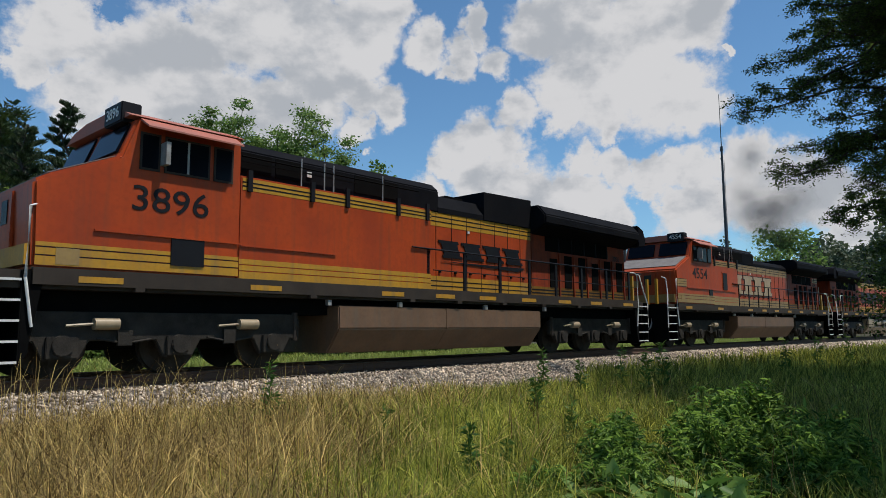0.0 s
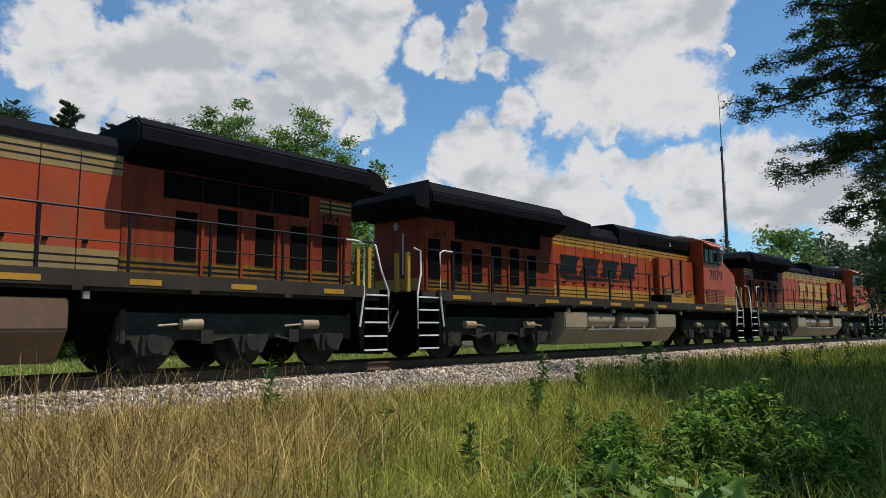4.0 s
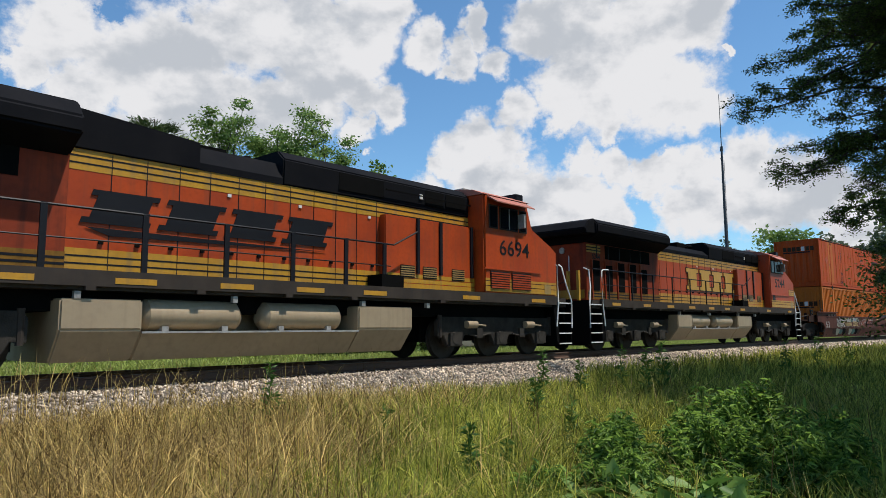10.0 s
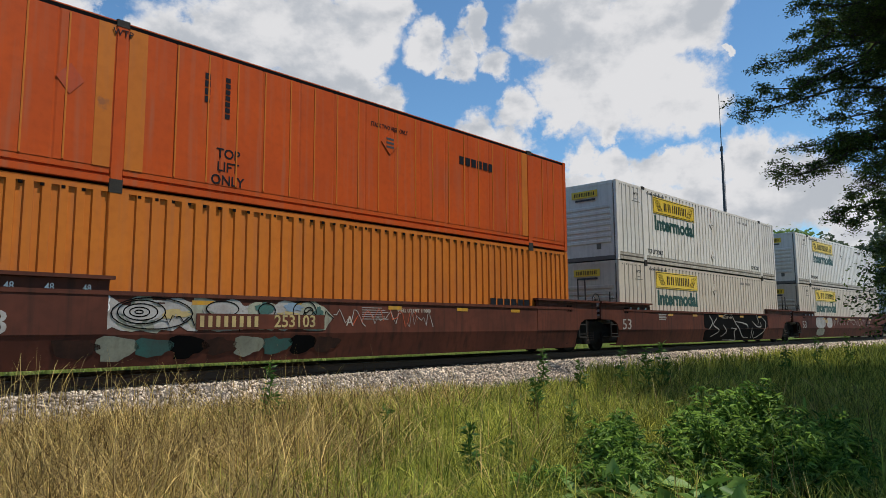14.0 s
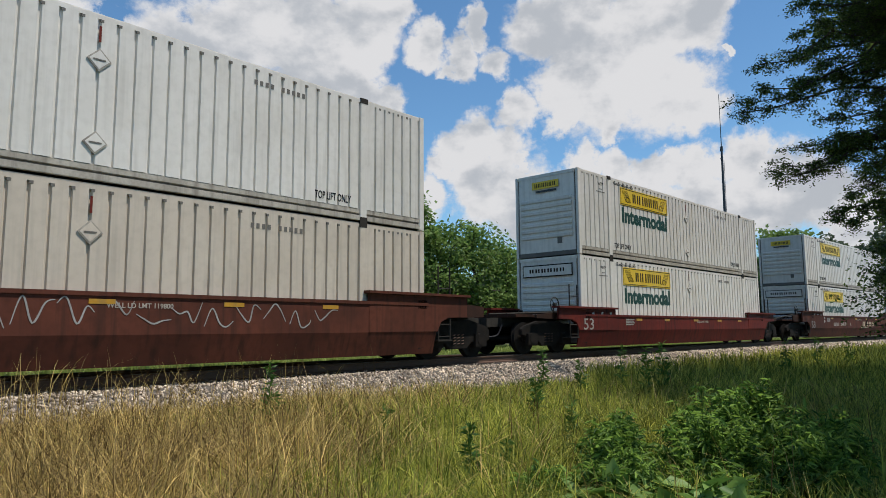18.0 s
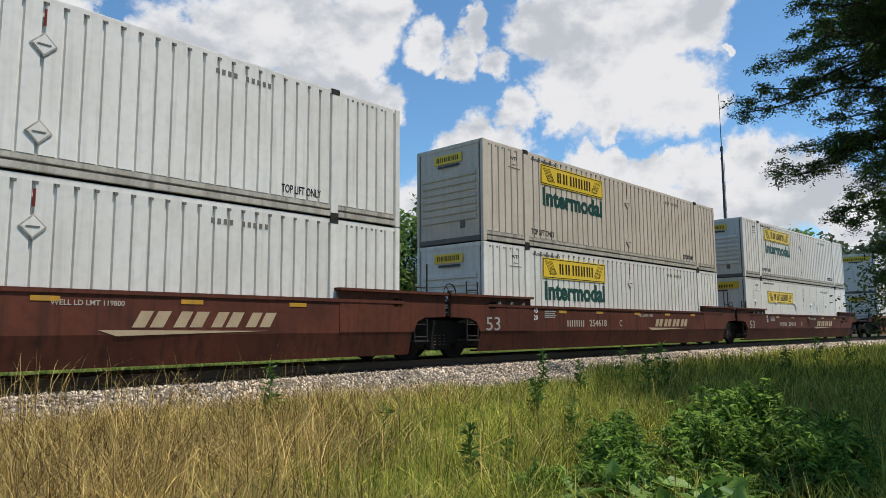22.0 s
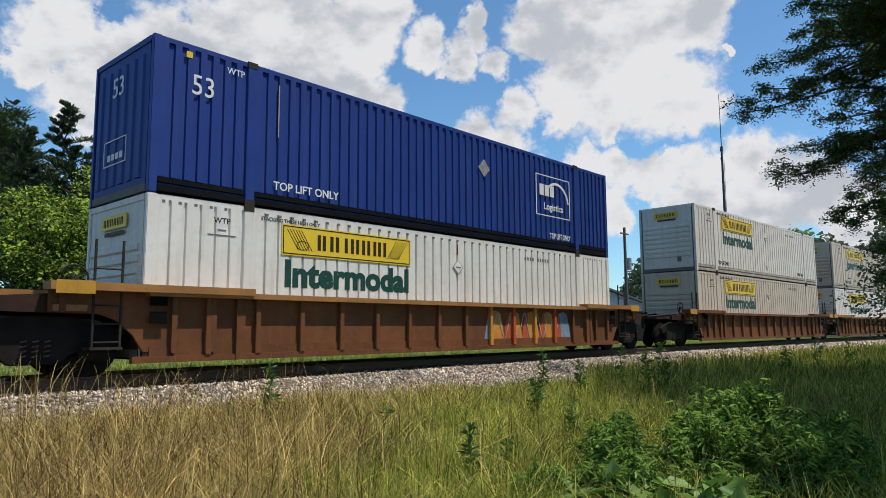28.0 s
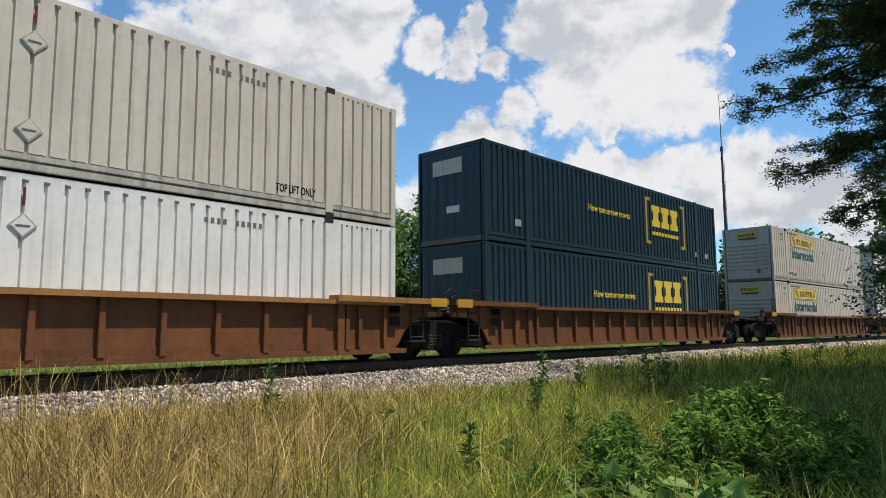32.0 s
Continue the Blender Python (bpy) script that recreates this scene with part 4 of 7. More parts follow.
    for k, y in enumerate((-0.12, 0.0, 0.12)):
        rod(bm, [(X(11.7) - 0.12, y - n * -0.2, 4.30), (X(11.7) + 0.16, y - n * -0.2, 4.32)], 0.03, 8, 0.075)
    box(bm, X(11.75), X(11.65), -0.05 + n * 0.2, 0.05 + n * 0.2, 4.05, 4.3)
    part("air_horn", bm, M["soot"], er)
    # radiator wings over the rear
    if modern:
        sec = [(-0.95, 3.58), (-1.50, 3.86), (-1.50, 4.14), (-1.22, 4.46), (1.22, 4.46), (1.50, 4.14), (1.50, 3.86), (0.95, 3.58)]
        rg = part("radiator_hood", prism(B(), sec, X(21.45), X(rad0), "x"), M["hood_black"], root, "black slanted radiator hood", bevel=0.04)
        part("radiator_hood_end", prism(B(), [(X(21.45), 3.66), (X(21.45), 4.46), (X(21.85), 4.32), (X(22.05), 3.95), (X(21.95), 3.70)], -1.44, 1.44), M["hood_black"], rg, bevel=0.03)
        part("radiator_fairing", prism(B(), [(X(rad0), 3.76), (X(rad0), 4.62 if n > 0 else 4.44), (X(rad0 - 2.3), 4.56 if n > 0 else 4.26), (X(rad0 - 2.3), 3.76)], -0.96, 0.96), M["hood_black"], rg)
    else:
        sec = [(-0.95, 3.62), (-1.50, 3.92), (-1.50, 4.22), (-1.30, 4.40), (1.30, 4.40), (1.50, 4.22), (1.50, 3.92), (0.95, 3.62)]
        rg = part("radiator_hood", prism(B(), sec, X(21.35), X(rad0), "x"), M["hood_black"], root, "black overhanging radiator hood", bevel=0.04)
        part("radiator_hood_end", prism(B(), [(X(21.35), 3.86), (X(21.35), 4.40), (X(21.75), 4.28), (X(22.0), 4.02), (X(21.9), 3.84)], -1.40, 1.40), M["hood_black"], rg, bevel=0.03)
    rgr = wall("radiator_grille", rad0 + 0.75, 20.0, 3.12, 3.60, 0.941, 0.012, M["soot"], back, "dark radiator intake screen")
    for k in range(5):
        wall("screen_bar", rad0 + 1.5 + k * 0.78, rad0 + 1.53 + k * 0.78, 3.12, 3.60, 0.953, 0.02, M["black"], rgr)
    u = rad0 + 1.0
    k = 0
    while u < 20.9:
        d = wall("louvre_door", u, u + 0.42, 1.98, 3.04 if k % 3 else 2.9, 0.941, 0.02, M["soot"], back, "dark louvred door")
        wall("door_rib", u + 0.50, u + 0.56, 1.7, 3.06, 0.941, 0.045, M["shaded_sooty_orange"], back)
        u += 0.86
        k += 1
    part("rear_stripe", box(B(), X(21.27), X(21.25), -0.85, 0.85, 1.7, 2.0), yel, back)
    part("rear_lamp", disc(B(), (X(21.27), 0, 3.4), 0.11, 0.03, 14, "x"), M["steel"], back)
    part("rear_grab", rod(B(), [(X(21.32), n * 0.3, 2.1), (X(21.32), n * 0.3, 3.2)], 0.018, 6), M["white"], back)
    # emblem as plain shapes: four waisted slabs
    def mark_block(a, w, z0, z1, lean, fat, off, lo, hi):
        bm = B()

        pad, f = (z1 - z0) * 0.17, w * fat
        ring = [(-off, -off), (w + off, -off), (w + off, pad + off), (w - f + off, pad + off), (w - f + off, z1 - z0 - pad - off), (w + off, z1 - z0 - pad - off),
                (w + off, z1 - z0 + off), (-off, z1 - z0 + off), (-off, z1 - z0 - pad - off), (f - off, z1 - z0 - pad - off), (f - off, pad + off), (-off, pad + off)]
        prism(bm, [(a + x + lean * z / (z1 - z0), z0 + z) for x, z in ring], lo, hi)
        return bm
    if mark == "slant":
        base, high = (2.56, 0.46) if n > 0 else (2.50, 0.58)
        for k in range(4):
            a = X(14.85) + k * 0.92 if n > 0 else X(15.1) + k * 1.33
            w = 0.80 if n > 0 else 1.18
            bm = mark_block(a, w, base, base + high, 0.20, 0.10, 0.0, *sorted((n * 0.932, n * 0.944)))
            part("emblem_block", bm, M["black"], hood, "black slanted emblem block")
        a, b = (X(15.0), X(11.2)) if n > 0 else (X(15.0), X(9.9))
        part("emblem_swoosh", prism(B(), [(a, base - 0.07), (b, base - 0.10), (a + 0.4, base - 0.20)], *sorted((n * 0.932, n * 0.942))), M["black"], hood)
    else:
        c = M["silver"] if mark == "silver" else M["gold"]
        for k in range(4):
            a = X(13.45 - k * 1.31)
            for off, m, t in ((0.035, M["black"], 0.934), (0.0, c, 0.945)):
                bm = mark_block(a, 1.16, 2.30, 3.20, 0.0, 0.15, off, *sorted((n * t, n * (t + 0.008))))
                part("emblem_block", bm, m, hood, "%s block emblem" % ("dark edge of the" if m is M["black"] else "gold"))
    # walkway handrail
    us = [8.6, 9.75, 11.15, 12.65, 14.2, 15.8, 17.4, 19.0, 20.6] if n < 0 else ([] if modern else [7.8, 9.0]) + [10.2, 11.6, 13.1, 14.5, 15.9, 17.4, 19.0, 20.6]
    for s in (-1, 1):
        for u in us:
            wide = 0.05 if modern else 0.022
            part("handrail_post", box(B(), X(u) - wide, X(u) + wide, s * 1.42 - 0.02, s * 1.42 + 0.02, 1.64, 2.68), M["black"], root)
        pts = [(X(21.6), s * 1.42, 2.66), (X(cend - 0.7), s * 1.47, 2.66)] if n > 0 else [(X(21.6), s * 1.42, 2.66), (X(8.3), s * 1.42, 2.66), (X(7.5), s * 1.42, 3.05)]
        part("handrail", rod(B(), pts, 0.022, 6), M["black"], root)
        part("mid_handrail", rod(B(), [(X(21.0), s * 1.42, 2.15), (X(cend + 0.1), s * 1.42, 2.15)], 0.014, 6), M["black"], root) if s == n else None
    if flip:
        FLIPPED.append(root)
    rolls(root, front_s + (11.25 if flip else -11.25), 6.6, 0.0, flip)
    return root


# ---- containers ----
LONG, WIDE, TALL = 16.15, 2.6, 2.896


def corrugated(x0, x1, z0, z1, depth, pitch, flat):
    """An upright-ribbed wall facing -y, its outer face at y = 0, with end and edge faces."""
    bm = B()
    k = max(1, round((x1 - x0) / pitch))
    p = (x1 - x0) / k
    line = []
    for i in range(k):
        a = x0 + i * p
        line += [(a, 0.0), (a + p * flat, 0.0), (a + p * (flat + 0.06), depth), (a + p * 0.94, depth)]
    line.append((x1, 0.0))
    lo = [bm.verts.new((x, y, z0)) for x, y in line]
    hi = [bm.verts.new((x, y, z1)) for x, y in line]
    for i in range(len(line) - 1):
        bm.faces.new((lo[i], lo[i + 1], hi[i + 1], hi[i]))
    return bm




def container(place, z, skin, style, label, sign="", group="containers on the train"):
    """A 53-foot container, x from 0 at its front end wall; place: where that end stands along the train."""
    mat = M[skin]
    root = thing("shipping_container", label, "container", group)
    hw = WIDE / 2
    core = shared(("core", skin), lambda: finish(box(B(), 0.05, LONG - 0.05, -hw + 0.06, hw - 0.06, 0.14, TALL - 0.03), "container_body", M["groove"] if skin.startswith("box_w") or skin.startswith("box_be") else mat))
    body = piece("body", core, root, pose(0, 0, 0))
    roof = shared(("roof", skin), lambda: finish(box(B(), 0.02, LONG - 0.02, -hw + 0.03, hw - 0.03, TALL - 0.03, TALL - 0.004), "roof", mat))
    piece("roof", roof, root, pose(0, 0, 0))
    zs0, zs1 = (0.30, TALL - 0.10)
    spans = ((0.16, 1.92), (2.12, LONG - 2.12), (LONG - 1.92, LONG - 0.16))
    for x0, x1 in spans:
        for s in (-1, 1):
            if style == "ribbed":
                me = shared(("wall", skin, round(x1 - x0, 2)), lambda: finish(corrugated(0, x1 - x0, zs0, zs1, 0.042, 0.305, 0.80), "side_wall", mat))
            elif style == "fine":
                me = shared(("wallf", skin, round(x1 - x0, 2)), lambda: finish(corrugated(0, x1 - x0, zs0, zs1, 0.04, 0.27, 0.50), "side_wall", mat))
            elif style == "panel":
                me = shared(("wallp", skin, round(x1 - x0, 2)), lambda: finish(corrugated(0, x1 - x0, zs0, zs1, 0.02, 0.95, 0.93), "side_wall", mat))
            else:
                me = shared(("walls", skin, round(x1 - x0, 2)), lambda: finish(corrugated(0, x1 - x0, zs0, zs1, 0.008, 1.22, 0.975), "side_wall", mat))
            m = pose(x0, -hw + 0.012, 0) if s < 0 else pose(x1, hw - 0.012, 0, 0, 0, 180)
            piece("side_wall", me, root, m)
    post = shared(("post", skin), lambda: finish(box(B(), -0.08, 0.08, -0.05, 0.05, 0.0, TALL), "corner_post", mat, bevel=0.012))
    lift = shared(("lift", skin), lambda: finish(box(B(), -0.10, 0.10, -0.03, 0.03, 0.0, TALL), "lift_post", mat, bevel=0.008))
    cast = shared("cast", lambda: finish(box(B(), -0.11, 0.11, -0.02, 0.03, -0.012, 0.11), "lift_casting", M["truck"]))
    for s in (-1, 1):
        for x in (0.08, LONG - 0.08):
            piece("corner_post", post, root, pose(x, s * (hw - 0.05), 0))
        for x in (2.02, LONG - 2.02):
            lp = piece("lift_post", lift, root, pose(x, s * (hw - 0.028), 0))
            for zc in (0.0, TALL - 0.098):
                piece("lift_casting", cast, lp, pose(0, s * 0.015, zc, 0, 0, 0 if s < 0 else 180))
        for x0, x1 in spans:
            # on the blue box the rail is black: the shadow gap painted in
            b = shared(("bottom", skin, round(x1 - x0, 2)), lambda: finish(box(box(B(), 0, x1 - x0, -0.03, 0.05, 0.03, 0.15), 0, x1 - x0, -0.012, 0.05, 0.19, 0.30), "bottom_rail", M["grime"] if skin in ("box_white", "box_beige") else M["hood_black"] if skin == "box_blue" else mat, bevel=0.01))
            piece("bottom_rail", b, root, pose(x0, s * (hw - 0.03), 0, 0, 0, 0) if s < 0 else pose(x1, s * (hw - 0.03), 0, 0, 0, 180))
            t = shared(("top", skin, style == "smooth", round(x1 - x0, 2)), lambda: finish(box(B(), 0, x1 - x0, -0.014, 0.05, TALL - 0.10, TALL - 0.03), "top_rail", M["grime"] if style == "smooth" else M["soot"] if skin == "box_orange" else mat))
            piece("top_rail", t, root, pose(x0, s * (hw - 0.03), 0) if s < 0 else pose(x1, s * (hw - 0.03), 0, 0, 0, 180))
    if style in ("ribbed", "fine") and skin not in ("box_blue", "box_teal"):
        def notches():
            bm = B()
            x = 0.30
            while x < LONG - 0.3:
                if min(abs(x - 2.02), abs(x - LONG + 2.02)) > 0.2:
                    box(bm, x - 0.03, x + 0.03, 0.004, 0.02, TALL - 0.15, TALL - 0.10)
                x += 0.305
            return finish(bm, "notch_strip", M["groove"] if "box_w" in skin or "box_be" in skin else M["soot"])
        piece("notch_strip", shared(("notch", skin), notches), root, pose(0, -hw + 0.004, 0))["kind"] = "stuff"
    # end walls
    def end_wall():
        return finish(box(B(), 0.02, 0.06, -hw + 0.16, hw - 0.16, 0.16, TALL - 0.06), "end_wall", mat)
    for wname, m in (("end_wall", pose(0, 0, 0)), ("end_door", pose(LONG, 0, 0, 0, 0, 180))):
        ew = piece(wname, shared(("end", skin, style), end_wall), root, m)
        if style == "ribbed":
            rib = shared(("end_rib", skin), lambda: finish(prism(B(), [(0.02, 0), (-0.03, 0.03), (-0.03, 0.12), (0.02, 0.15)], -hw + 0.25, hw - 0.25), "end_rib", mat))
            for k in range(7):
                piece("end_rib", rib, ew, pose(0, 0, 0.62 + k * 0.21))
        elif style != "smooth":
            rib = shared(("end_rib", skin), lambda: finish(prism(B(), [(0.02, 0), (-0.012, 0.04), (-0.012, 0.2), (0.02, 0.24)], 0.3, TALL - 0.3, "z"), "end_rib", mat))
            for k in range(6):
                piece("end_rib", rib, ew, pose(0, -hw + 0.35 + k * 0.36, 0))
        # the dark sill colour holds grime and the shadow strip between stacked boxes
        for bname, z0, z1 in (("end_sill", 0.02, 0.16), ("end_header", TALL - 0.12, TALL - 0.01)):
            piece(bname, shared((bname, skin), lambda: finish(box(B(), -0.002, 0.05, -hw + 0.13, hw - 0.13, z0, z1), bname, mat if z0 > 1 or skin in ("box_orange", "box_amber") else M["groove"])), root, m)
    y = -hw + 0.010
    if sign in ("full", "short"):
        if sign == "full":
            write("Intermodal", root, 4.64, y, 1.60, -1, "dark green lettering", narrow=1.09)
        a, b, z0, z1 = 2.78, 6.46, 2.00, 2.64
        if sign == "short":
            z0, z1 = 1.72, 2.32
        sg = part("name_sign", box(B(), a, b, y - 0.014, y - 0.004, z0, z1), M["yellow_sign"], root, "yellow name sign with dark bars")
        bm = B()
        for q in ((a + 0.03, b - 0.03, z0 + 0.03, z0 + 0.05), (a + 0.03, b - 0.03, z1 - 0.05, z1 - 0.03), (a + 0.03, a + 0.05, z0 + 0.03, z1 - 0.03), (b - 0.05, b - 0.03, z0 + 0.03, z1 - 0.03)):
            box(bm, q[0], q[1], y - 0.018, y - 0.013, q[2], q[3])
        part("sign_border", bm, M["black"], sg)
        zc, h = (z0 + z1) / 2, 0.165
        for x, w in (((3.68, 0.22), (4.02, 0.24), (4.42, 0.26), (4.75, 0.26), (5.08, 0.27), (5.41, 0.25))):
            bm = box(B(), x, x + 0.085, y - 0.019, y - 0.013, zc - h, zc + h)
            box(bm, x + w - 0.085, x + w, y - 0.019, y - 0.013, zc - h, zc + h)
            part("sign_bar", bm, M["ink"], sg)
        for sgn, xc in ((1, a + 0.12), (-1, b - 0.12)):
            bm = B()
            for k in range(6):
                prism(bm, [(xc + sgn * 0.07 * k, z1 - 0.10), (xc + sgn * (0.07 * k + 0.016), z1 - 0.10), (xc + sgn * (0.07 * k + 0.30), z0 + 0.12), (xc + sgn * (0.07 * k + 0.28), z0 + 0.12)], y - 0.018, y - 0.013)
            hoop(bm, xc + sgn * 0.40, zc - 0.10, 0.16, 0.10, y - 0.014, 0.016, 14)
            part("sign_scroll", bm, M["ink"], sg)
        write("TOP LIFT ONLY", root, 2.86, y, 0.46, -1, narrow=0.72)
        write("TOP LIFT ONLY", root, LONG - 2.9, y, 0.46, -1, narrow=0.6)
        write("STACKING THREE HIGH ONLY", root, 3.02, y, TALL - 0.205, -1)
        write("WTP", root, 1.45, y, TALL - 0.36, -1)
        for k in range(2):
            part("stencil_bar", box(B(), 1.36 - 0.2 * k, 1.54 + 0.2 * k, y - 0.005, y - 0.001, TALL - 0.545 - k * 0.10, TALL - 0.52 - k * 0.10), M["groove"], root)
        def figures():
            bm = B()
            for k in range(11):
                if k not in (4, 10):
                    box(bm, 11.2 + k * 0.13, 11.27 + k * 0.13, -0.004, 0.0, TALL - 0.42, TALL - 0.32)
            return finish(bm, "stencil_figures", M["groove"])
        piece("stencil_figures", shared("figures", figures), root, pose(0, y - 0.001, 0))["kind"] = "stuff"
        for zz in (2.08, 0.66):
            d = part("placard_holder", prism(B(), [(8.01, zz), (8.21, zz - 0.20), (8.41, zz), (8.21, zz + 0.20)], y - 0.02, y - 0.003), M["grime"], root, "dirty diamond placard holder")
            part("placard_bar", prism(B(), [(8.045, zz), (8.21, zz - 0.165), (8.375, zz), (8.21, zz + 0.165)], y - 0.026, y - 0.02), mat, d)
            part("placard_clip", box(B(), 8.11, 8.31, y - 0.034, y - 0.026, zz - 0.012, zz + 0.012), M["groove"], d)
            if style == "smooth":
                break
        if style == "smooth":
            # riveted seams and round vent caps
            def rivets():
                bm = B()
                for k in range(26):
                    box(bm, -0.010, 0.010, -0.006, 0.004, 0.36 + k * 0.092, 0.39 + k * 0.092)
                return finish(bm, "rivet_row", M["groove"])
            for k in range(13):
                xr = 0.95 + k * 1.19
                if min(abs(xr - 2.02), abs(xr - LONG + 2.02)) > 0.25:
                    piece("rivet_row", shared("rivets", rivets), root, pose(xr, y, 0))["kind"] = "stuff"
            for k in range(6):
                cap = shared("vent_cap", lambda: finish(rod(B(), [(0, 0.0, 0), (0, -0.02, 0), (0, -0.05, 0)], 0.10, 14, 0.06), "vent_cap", M["white"], True))
                piece("vent_cap", cap, root, pose(1.15 + k * 2.72, y, 1.72), "round white vent cap")
        part("paint_tick", box(B(), 8.19, 8.23, y - 0.006, y - 0.001, TALL - 0.50, TALL - 0.22), M["well_red"], root, "short red paint tick")
        # front end: small sign, plate and dirt
        plain = z < 1.5 and style != "smooth" and 200 < place < 230
        if style == "smooth":
            part("end_sign", box(B(), -0.03, 0.0, -1.0, 1.0, 2.36, 2.70), M["yellow_sign"], root, "broad yellow end sign")
        elif plain:
            bm = box(B(), -0.026, -0.012, -1.02, 1.02, 2.22, 2.64)
            part("end_sign", bm, M["ink"], root, "dark frame of the end sign")
            part("end_sign_face", box(B(), -0.030, -0.024, -0.98, 0.98, 2.26, 2.60), mat, root, "white end sign")
        else:
            part("end_sign", box(B(), -0.034, -0.022, -0.55, 0.55, 2.36, 2.62), M["yellow_sign"], root, "small yellow end sign")
        step = 0.25 if plain or style == "smooth" else 0.15
        for k in range(6):
            c = (2.5 - k) * step
            for g in (-0.30, 0.14):
                part("sign_bar", box(B(), -0.038, -0.029, c + g * step, c + (g + 0.24) * step, 2.37 if plain else 2.42, 2.50 if plain else 2.56), M["ink"], root)
        part("end_plate", box(B(), -0.012, 0.02, -0.62, -0.45, 0.42, 0.62), M["groove"], root)
        part("end_lettering_bar", box(B(), -0.026, -0.02, -0.45, 0.40, 2.24, 2.31), M["mast"], root)
    elif sign == "amber":
        for x0, w in ((10.9, 1.5), (LONG - 3.7, 1.4)) if style == "panel" else ((LONG - 4.0, 1.9),):
            for k in range(6):
                part("name_bar", box(B(), x0 + k * w / 6, x0 + (k + 0.8) * w / 6, y - 0.008, y - 0.002, (1.95 if style == "panel" else 1.1), (2.17 if style == "panel" else 1.32)), M["black"], root)
            if style == "panel":
                break
        z0 = 2.2 if style == "panel" else 1.75
        for k in range(7):
            part("name_bar", box(B(), -0.024, -0.014, 0.55 - k * 0.26, 0.75 - k * 0.26, z0, z0 + 0.26), M["ink"] if k != 4 else M["white"], root)
        part("name_line", box(B(), -0.024, -0.014, -0.8, 0.75, z0 - 0.12, z0 - 0.05), M["black"], root)
        zz, xx = (2.0, 8.35) if style == "panel" else (0.62, 9.1)
        part("placard_holder", prism(B(), [(xx - 0.28, zz), (xx, zz - 0.28), (xx + 0.28, zz), (xx, zz + 0.28)], y - 0.016, y - 0.003), M["graffiti_a"] if style == "fine" else mat, root, "diamond placard holder")
        for dz in (0.14, 0, -0.14):
            part("placard_bar", box(B(), xx - 0.12, xx + 0.12, y - 0.02, y - 0.015, zz + dz * 0.7 - 0.025, zz + dz * 0.7 + 0.025), M["mast"], root)
        if style == "panel":
            write("TOP\nLIFT\nONLY", root, 4.10, y, 0.66, -1)
            write("STACK TWO HIGH ONLY", root, 8.35, y, 2.36, -1, narrow=0.7)
            write("WTP", root, 2.02, y - 0.02, TALL - 0.22, -1)
            for k in range(4):
                part("stencil_bar", box(B(), 3.57, 3.68, y - 0.006, y - 0.002, 2.30 - k * 0.15, 2.42 - k * 0.15), M["black"], root)
            for k in range(7):
                part("stencil_bar", box(B(), 4.0, 4.10, y - 0.006, y - 0.002, 2.34 - k * 0.12, 2.43 - k * 0.12), M["black"], root)
            for a, b in ((1.62, 1.90), (2.14, 2.46), (LONG - 2.42, LONG - 2.14)):
                part("post_panel", box(B(), a, b, y - 0.004, y + 0.02, 0.3, TALL - 0.10), M["box_amber"], root, "paler faded panel beside the lift post")
            # highlights along the panel seams, laid on as thin amber strips
            seam = shared("panel_seam", lambda: finish(box(B(), -0.014, 0.014, -0.012, 0.01, 0.32, TALL - 0.12), "panel_seam", M["box_amber"]))
            x = 0.55
            while x < LONG - 0.2:
                if abs(x - 2.02) > 0.5:
                    piece("panel_seam", seam, root, pose(x, y + 0.002, 0))
                x += 0.62
            part("placard_holder", prism(B(), [(1.0, 1.66), (1.22, 1.40), (1.44, 1.66), (1.22, 1.92)], y - 0.007, y - 0.003), M["orange_old"], root, "faded diamond placard holder")
    elif sign == "blue":
        write("53", root, 0.98, y, 2.12, -1, "white size figures", narrow=0.9)
        write("WTP ", root, 1.65, y, TALL - 0.30)
        write("TOP LIFT ONLY ", root, 3.4, y, 0.48)
        write("TOP LIFT ONLY ", root, LONG - 3.0, y, 0.42, narrow=0.7)
        bm = B()
        for q in ((11.85, 13.75, 1.02, 1.05), (11.85, 13.75, 2.27, 2.30), (11.85, 11.89, 1.02, 2.30), (13.71, 13.75, 1.02, 2.30)):
            box(bm, q[0], q[1], y - 0.006, y - 0.001, q[2], q[3])
        fr = part("emblem_frame", bm, M["white"], root, "white rectangular emblem frame")
        write("Logistics", root, 12.8, y, 1.32, -1, narrow=1.05)
        for k in range(3):
            part("emblem_bar", box(B(), 12.05 + 0.28 * k, 12.27 + 0.28 * k, y - 0.006, y - 0.001, 1.65, 2.0), M["white"], fr)
        arc = [(12.98 + 0.72 * math.cos(a), 1.42 + 0.72 * math.sin(a)) for a in [radians(d) for d in range(10, 131, 12)]]
        arc += [(12.98 + 0.64 * math.cos(a), 1.40 + 0.66 * math.sin(a)) for a in [radians(d) for d in range(130, 9, -12)]]
        part("emblem_arc", prism(B(), arc, y - 0.006, y - 0.001), M["white"], fr)
        part("placard_holder", prism(B(), [(9.1, 2.0), (9.35, 1.75), (9.6, 2.0), (9.35, 2.25)], y - 0.016, y - 0.003), M["steel"], root, "grey diamond placard holder")
        part("stencil_line", box(B(), 2.64, 2.665, y - 0.006, y - 0.001, 1.5, 2.6), M["graffiti_a"], root)
        part("label_patch", box(B(), 0.62, 0.74, y - 0.006, y - 0.001, 2.62, 2.74), M["yellow_sign"], root)
        piece("lettering", LETTERS["53"], root, pose(-0.022, 0.1, 2.2, 90, 0, -90))
        bm = B()
